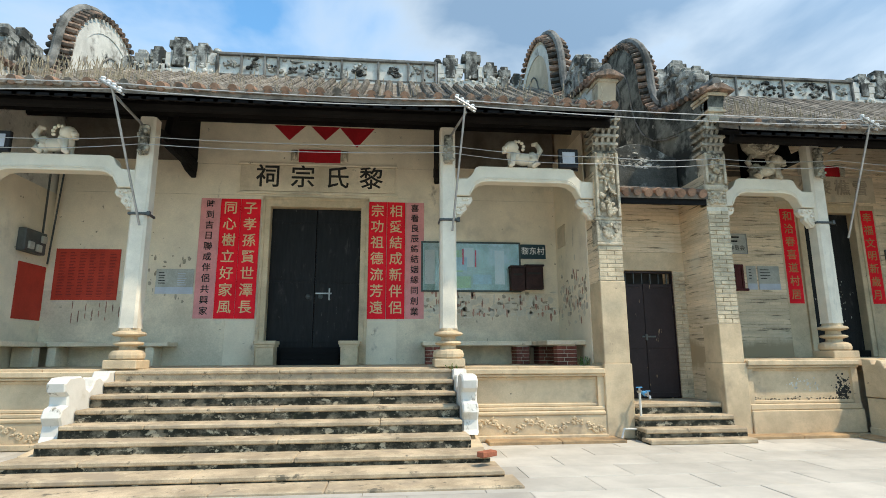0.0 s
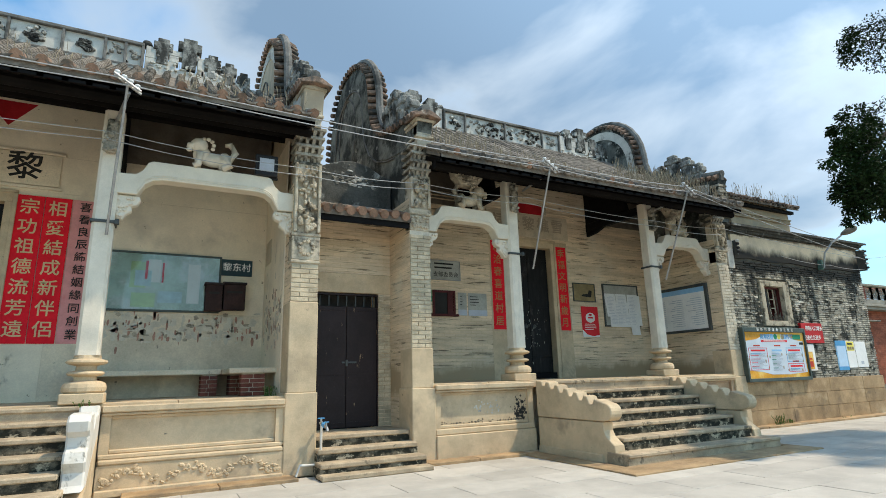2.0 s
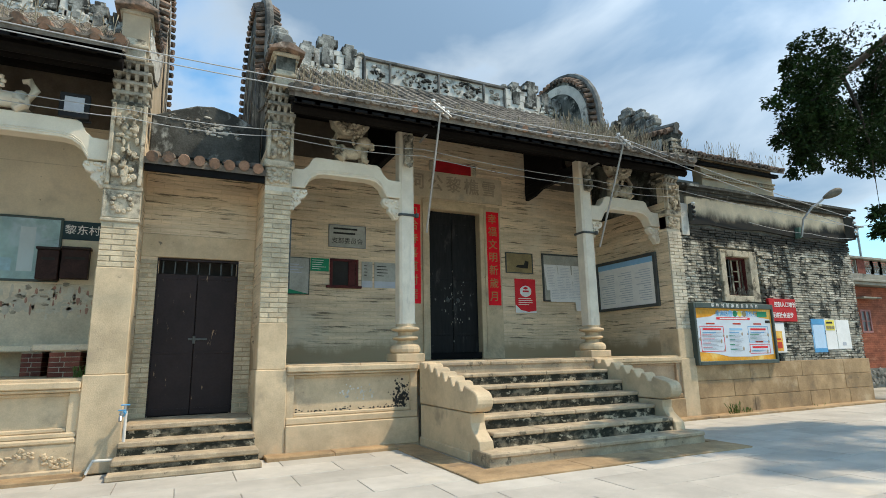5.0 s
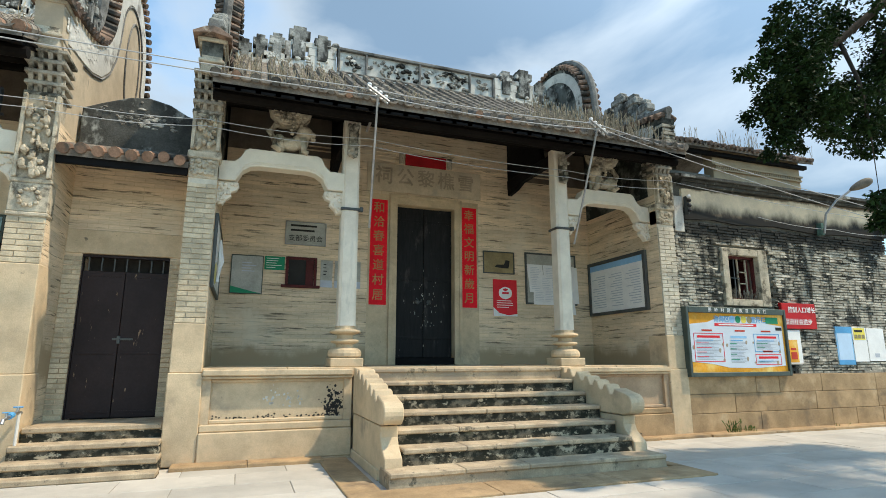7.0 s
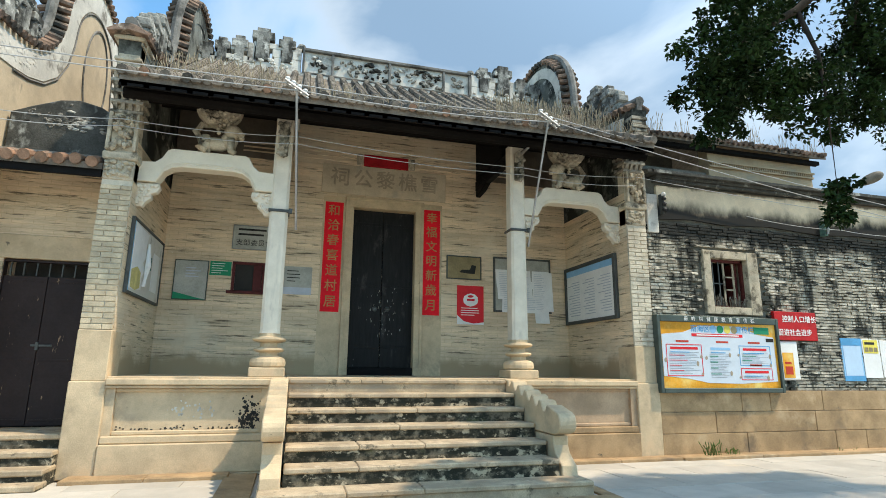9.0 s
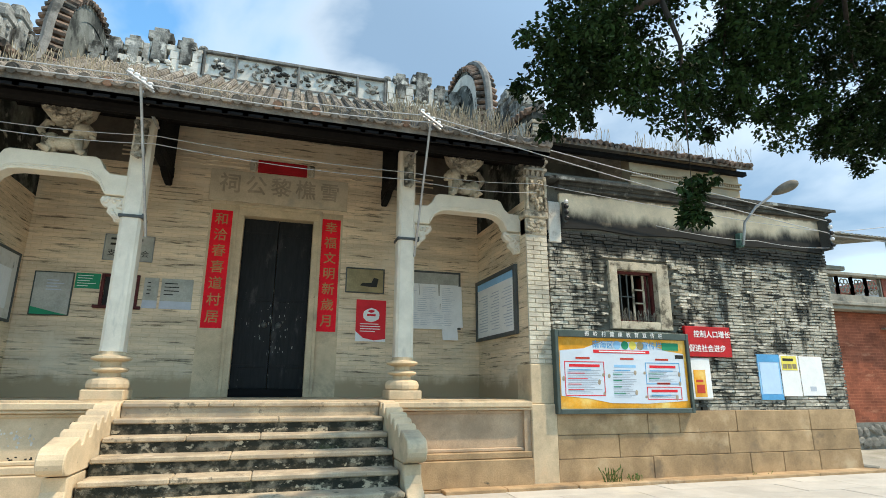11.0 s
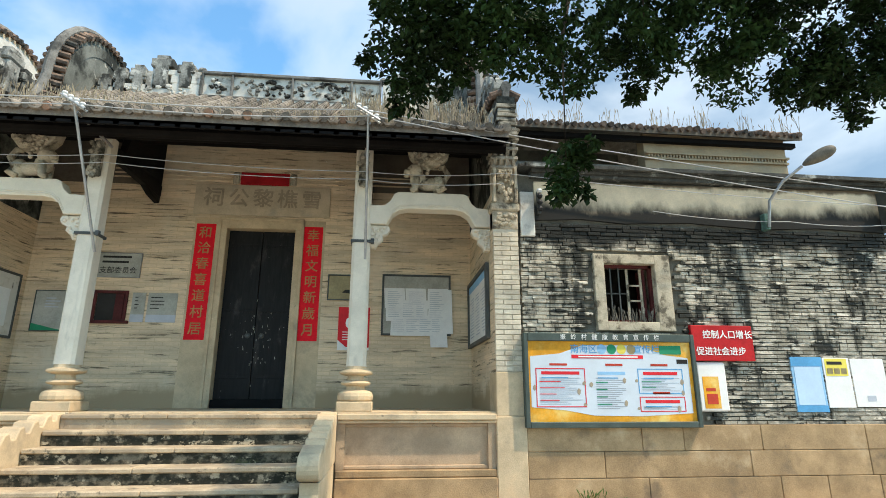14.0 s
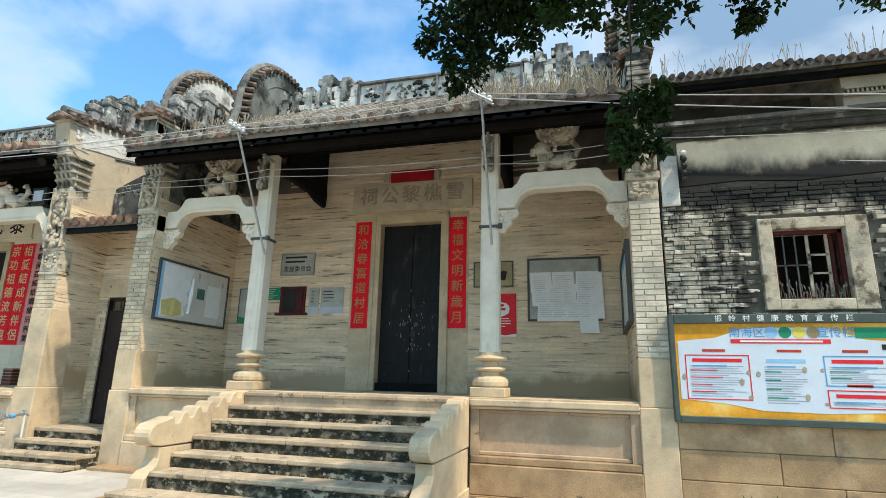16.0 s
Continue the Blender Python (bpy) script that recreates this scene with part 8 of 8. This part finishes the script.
def slope(eave):
    return lambda x, y: eave + (7.58 - eave) * (max(0.0, (y - EAVE_Y) / (RY - EAVE_Y)) ** 1.12) + 0.05


sA, sB = slope(5.24), slope(5.04)
weeds("roof_weeds", "dry grey weeds standing along the old tile roof",
      [(-5.4, 9.0, sA, 240, 1.2, 0.9, 0.15, 0.5), (-2.0, 8.6, sA, 130, 2.6, 0.5, 0.1, 0.35), (2.6, 8.8, sA, 60, 0.9, 0.7, 0.1, 0.4), (12.4, 8.9, sB, 520, 1.1, 0.8, 0.15, 0.5),
       (10.2, 8.4, sB, 160, 1.6, 0.35, 0.08, 0.22), (6.8, 9.2, sB, 190, 0.9, 0.9, 0.12, 0.4), (8.2, 8.6, sB, 80, 1.0, 0.5, 0.08, 0.25)], M["weed"], 71)
weeds("roof_weeds", "tufts of dry weeds on the upper roof edge",
      [(14.0 + 0.45 * i, 10.3, 6.5, (6, 18, 9, 30, 4, 14)[i % 6], 0.2, 0.2, 0.05, (0.3, 0.5, 0.25, 0.42)[i % 4]) for i in range(14)], M["weed"], 72, 0.16, 0.005)
weeds("wall_weeds", "green weeds at the foot of the house wall",
      [(14.75, 8.55, 0.0, 40, 0.16, 0.05, 0.08, 0.3), (15.15, 8.56, 0.0, 22, 0.1, 0.05, 0.05, 0.15), (17.5, 8.56, 0.0, 14, 0.3, 0.04, 0.03, 0.1), (3.35, 9.3, 1.12, 26, 0.08, 0.08, 0.06, 0.16), (1.0, 8.6, 1.1, 12, 0.1, 0.03, 0.03, 0.08)], M["greenweed"], 73, 0.3)
weeds("window_weeds", "dry stalks growing on the window ledge", [(15.6, 8.78, 2.47, 60, 0.36, 0.05, 0.05, 0.24)], M["rubble"], 74, 0.15)

# a broken brick left on the first steps
bm = bx(B(), -0.11, 0.11, -0.055, 0.055, 0, 0.06, 0.008)
bm.transform(pose(1.12, 6.36, 0.20, 0, 0, 35))
solid("loose_brick", bm, M["redbrick"], "broken red brick lying on the steps", "brick")


# mould and flaking on the podium panel beside the stair
rnd = random.Random(91)
mould = thing("mould_patch", (7.6, FY, 0.55), "black mould blooming on the podium panel", "mould", kind="stuff")
bm = B()
for i in range(150):
    x, z = min(7.74, 7.62 + rnd.gauss(0, 0.07)), max(0.56, min(1.0, rnd.gauss(0.72, 0.10)))
    r = rnd.uniform(0.006, 0.03)
    pts = [(x + r * rnd.uniform(0.5, 1) * math.cos(math.tau * k / 6), z + r * rnd.uniform(0.5, 1.2) * math.sin(math.tau * k / 6)) for k in range(6)]
    extrude(bm, pts, "y", FY + 0.0435 - 0.0004 * (i % 5), FY + 0.046)
for i in range(60):
    x, z = rnd.uniform(6.0, 7.7), 0.56 + abs(rnd.gauss(0, 0.02))
    pts = [(x + 0.02 * rnd.uniform(0.5, 1) * math.cos(math.tau * k / 6), z + 0.012 * rnd.uniform(0.5, 1) * math.sin(math.tau * k / 6)) for k in range(6)]
    extrude(bm, pts, "y", FY + 0.0435 - 0.0004 * (i % 5), FY + 0.046)
part("mould_spot", bm, M["ink"], mould, kind="stuff")
bm = B()
for i in range(46):
    x, z = rnd.gauss(6.95, 0.16), rnd.gauss(0.80, 0.06)
    r = rnd.uniform(0.004, 0.022)
    pts = [(x + r * rnd.uniform(0.5, 1) * math.cos(math.tau * k / 6), z + r * rnd.uniform(0.5, 1.2) * math.sin(math.tau * k / 6)) for k in range(6)]
    extrude(bm, pts, "y", FY + 0.0435 - 0.0004 * (i % 5), FY + 0.046)
part("lime_fleck", bm, M["limeband"], mould, kind="stuff")

# ---- pieces: paving, plinth blocks, bricks ----
def shared_box(name, w, d, h, mat, bev):
    """One block mesh, its base corner at the origin, shared by all pieces alike."""
    return mesh_of(name, bx(B(), 0, w, 0, d, 0, h, bev), mat)


def piece(name, me, x, y, z, parent, scale=(1, 1, 1)):
    ob = new(name, me)
    ob.parent = parent
    ob.location = Vector((x, y, z)) - origin(parent)
    ob.scale = scale
    return ob


pave = thing("pavement", (6, 6, 0), "pale grey granite slab paving laid in long rows", "pavement", kind="structure")
part("bedding", bx(B(), -14, 21.6, -6, 8.6, -0.06, -0.007), M["sandjoint"], pave)
slab_me = shared_box("paving_slab", 1.192, 0.592, 0.03, M["paving"], 0.004)
rnd = random.Random(77)
rest = B()
row_y, r = 8.0, 0
count = 0
while row_y > -5.8:
    off = (0.6 if r % 2 else 0.0) + rnd.uniform(-0.1, 0.1)
    x = -13.5 + off
    while x < 20.4:
        near = 0.5 < x < 19 and row_y > 2.6
        if near and count < 295:
            piece("paving_slab", slab_me, x, row_y, -0.03 + rnd.uniform(-0.002, 0.002), pave)
            count += 1
        else:
            bx(rest, x, x + 1.192, row_y, row_y + 0.592, -0.03, 0.0)
        x += 1.2
    row_y -= 0.6
    r += 1
part("paving_beyond", rest, M["paving"], pave, kind="stuff")
# narrow kerb course along the podium foot and the house
kerb = thing("kerb_course", (10, 8.5, 0), "warm granite edging along the wall foot", "kerb", kind="structure")
for a, b, y0 in ((1.5, 2.6, 8.3), (2.6, 3.6, 8.3), (12.1, 13.0, 8.42), (13.0, 14.1, 8.42), (14.1, 15.6, 8.40), (15.6, 17.1, 8.40), (17.1, 18.6, 8.40), (18.6, 20.2, 8.40), (5.6, 6.5, 8.35), (6.5, 7.45, 8.35)):
    part("edging", bx(B(), a + 0.004, b - 0.004, y0, FY + 0.05, -0.03, 0.045, 0.008), M["redgranite"], kerb)
bm = tube(B(), [(19.98, 8.9, 0.03), (20.15, 8.55, 0.02)], 0.07, 10)
solid("drain_pipe", bm, M["concrete"], "short broken drain pipe at the house corner", "drain pipe")

# granite plinth blocks of the house
pl = thing("wall_plinth", (17, FY, 0), "plinth of large tan granite blocks with dark joints", "plinth", kind="structure")
part("plinth_core", bx(B(), C0, C1 + 0.04, FY + 0.0, FY + 0.055, 0, 1.03), M["joint"], pl)
rows = [(0.0, 0.36, (13.94, 15.6, 17.5, 18.2, 19.0, 19.99)), (0.362, 0.70, (13.94, 15.0, 17.1, 18.9, 19.99)), (0.702, 1.04, (13.94, 15.55, 16.15, 17.3, 18.9, 19.99))]
for z0, z1, cuts in rows:
    for a, b in zip(cuts, cuts[1:]):
        part("plinth_block", bx(B(), a + 0.003, b - 0.003, FY - 0.03, FY + 0.3, z0 + 0.003, z1, 0.008), M["redgranite"], pl)


def brick_face(x0, x1, z0, z1, y, bw, bh, joint, me, stuff_mat, parent, seed, holes=(), limit=0, window=None, depth=0.10, rough=0.006):
    """Courses of brick on a front wall; the nearest ones are pieces, the others one joined part."""
    rnd = random.Random(seed)
    joined, n = B(), 0
    z, r = z0, 0
    while z + bh <= z1 + 0.001:
        x = x0 - (bw * 0.5 if r % 2 else 0) - (rnd.uniform(0, 0.1) if rough > 0.008 else 0)
        while x < x1 - 0.01:
            wide = bw * (rnd.choice((0.5, 0.8, 1.0, 1.0, 1.12)) if rough > 0.008 else 1.0)
            a, b = max(x, x0), min(x + wide - joint, x1)
            if b - a > 0.03 and not any(a < hx1 and b > hx0 and z < hz1 and z + bh > hz0 for hx0, hx1, hz0, hz1 in holes):
                dy = rnd.uniform(-rough, rough)
                if window and n < limit and window[0] <= a and b <= window[1] and window[2] <= z <= window[3]:
                    piece("brick", me, a, y + dy, z + rnd.uniform(-0.002, 0.002), parent, ((b - a) / bw, 1, 1))
                    n += 1
                else:
                    sag = rnd.uniform(0, 0.010) if rough > 0.008 else 0.0
                    bx(joined, a, b, y + dy, y + dy + depth, z, z + bh - joint - sag)
            x += wide
        z += bh
        r += 1
    part("brick_courses", joined, stuff_mat, parent, kind="stuff")


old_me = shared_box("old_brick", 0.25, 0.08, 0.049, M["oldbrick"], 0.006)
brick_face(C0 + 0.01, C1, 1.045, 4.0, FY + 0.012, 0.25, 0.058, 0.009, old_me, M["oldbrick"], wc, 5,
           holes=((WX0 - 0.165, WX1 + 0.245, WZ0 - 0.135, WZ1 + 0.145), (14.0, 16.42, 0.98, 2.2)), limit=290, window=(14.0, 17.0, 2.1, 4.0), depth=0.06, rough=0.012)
for p in [o for o in scene.objects if o.name.startswith("pier_") and o.parent is None]:
    x0, x1, z0, z1 = {"pier_1": (-6.86, -6.44, 2.51, 3.10), "pier_2": (3.48, 3.90, 2.51, 3.10), "pier_3": (5.48, 5.86, 1.81, 3.81), "pier_4": (13.54, 13.92, 1.76, 3.81)}[p.name]
    bmat = M["palebrick"] if p.name == "pier_4" else M["brick"]
    brick_face(x0 + 0.003, x1 - 0.003, z0, z1, FY - 0.018, (x1 - x0) / 1.5, 0.072, 0.012, shared_box("pier_brick", (x1 - x0) / 1.5, 0.03, 0.06, bmat, 0.003), bmat, p, 3, limit=140, window=(x0, x1, z0, z1), depth=0.03, rough=0.002)
# brick jambs beside the alley door
jamb_me = shared_box("jamb_brick", 0.24, 0.03, 0.058, M["brick"], 0.003)
brick_face(3.902, 4.12, 0.54, 2.82, ALLEY_Y - 0.014, 0.24, 0.068, 0.010, jamb_me, M["brick"], al, 4, limit=60, window=(3.9, 4.13, 0.5, 2.8), depth=0.03, rough=0.003)
brick_face(5.25, 5.478, 0.54, 2.82, ALLEY_Y - 0.014, 0.24, 0.068, 0.010, jamb_me, M["brick"], al, 6, limit=60, window=(5.2, 5.5, 0.5, 2.8), depth=0.03, rough=0.003)
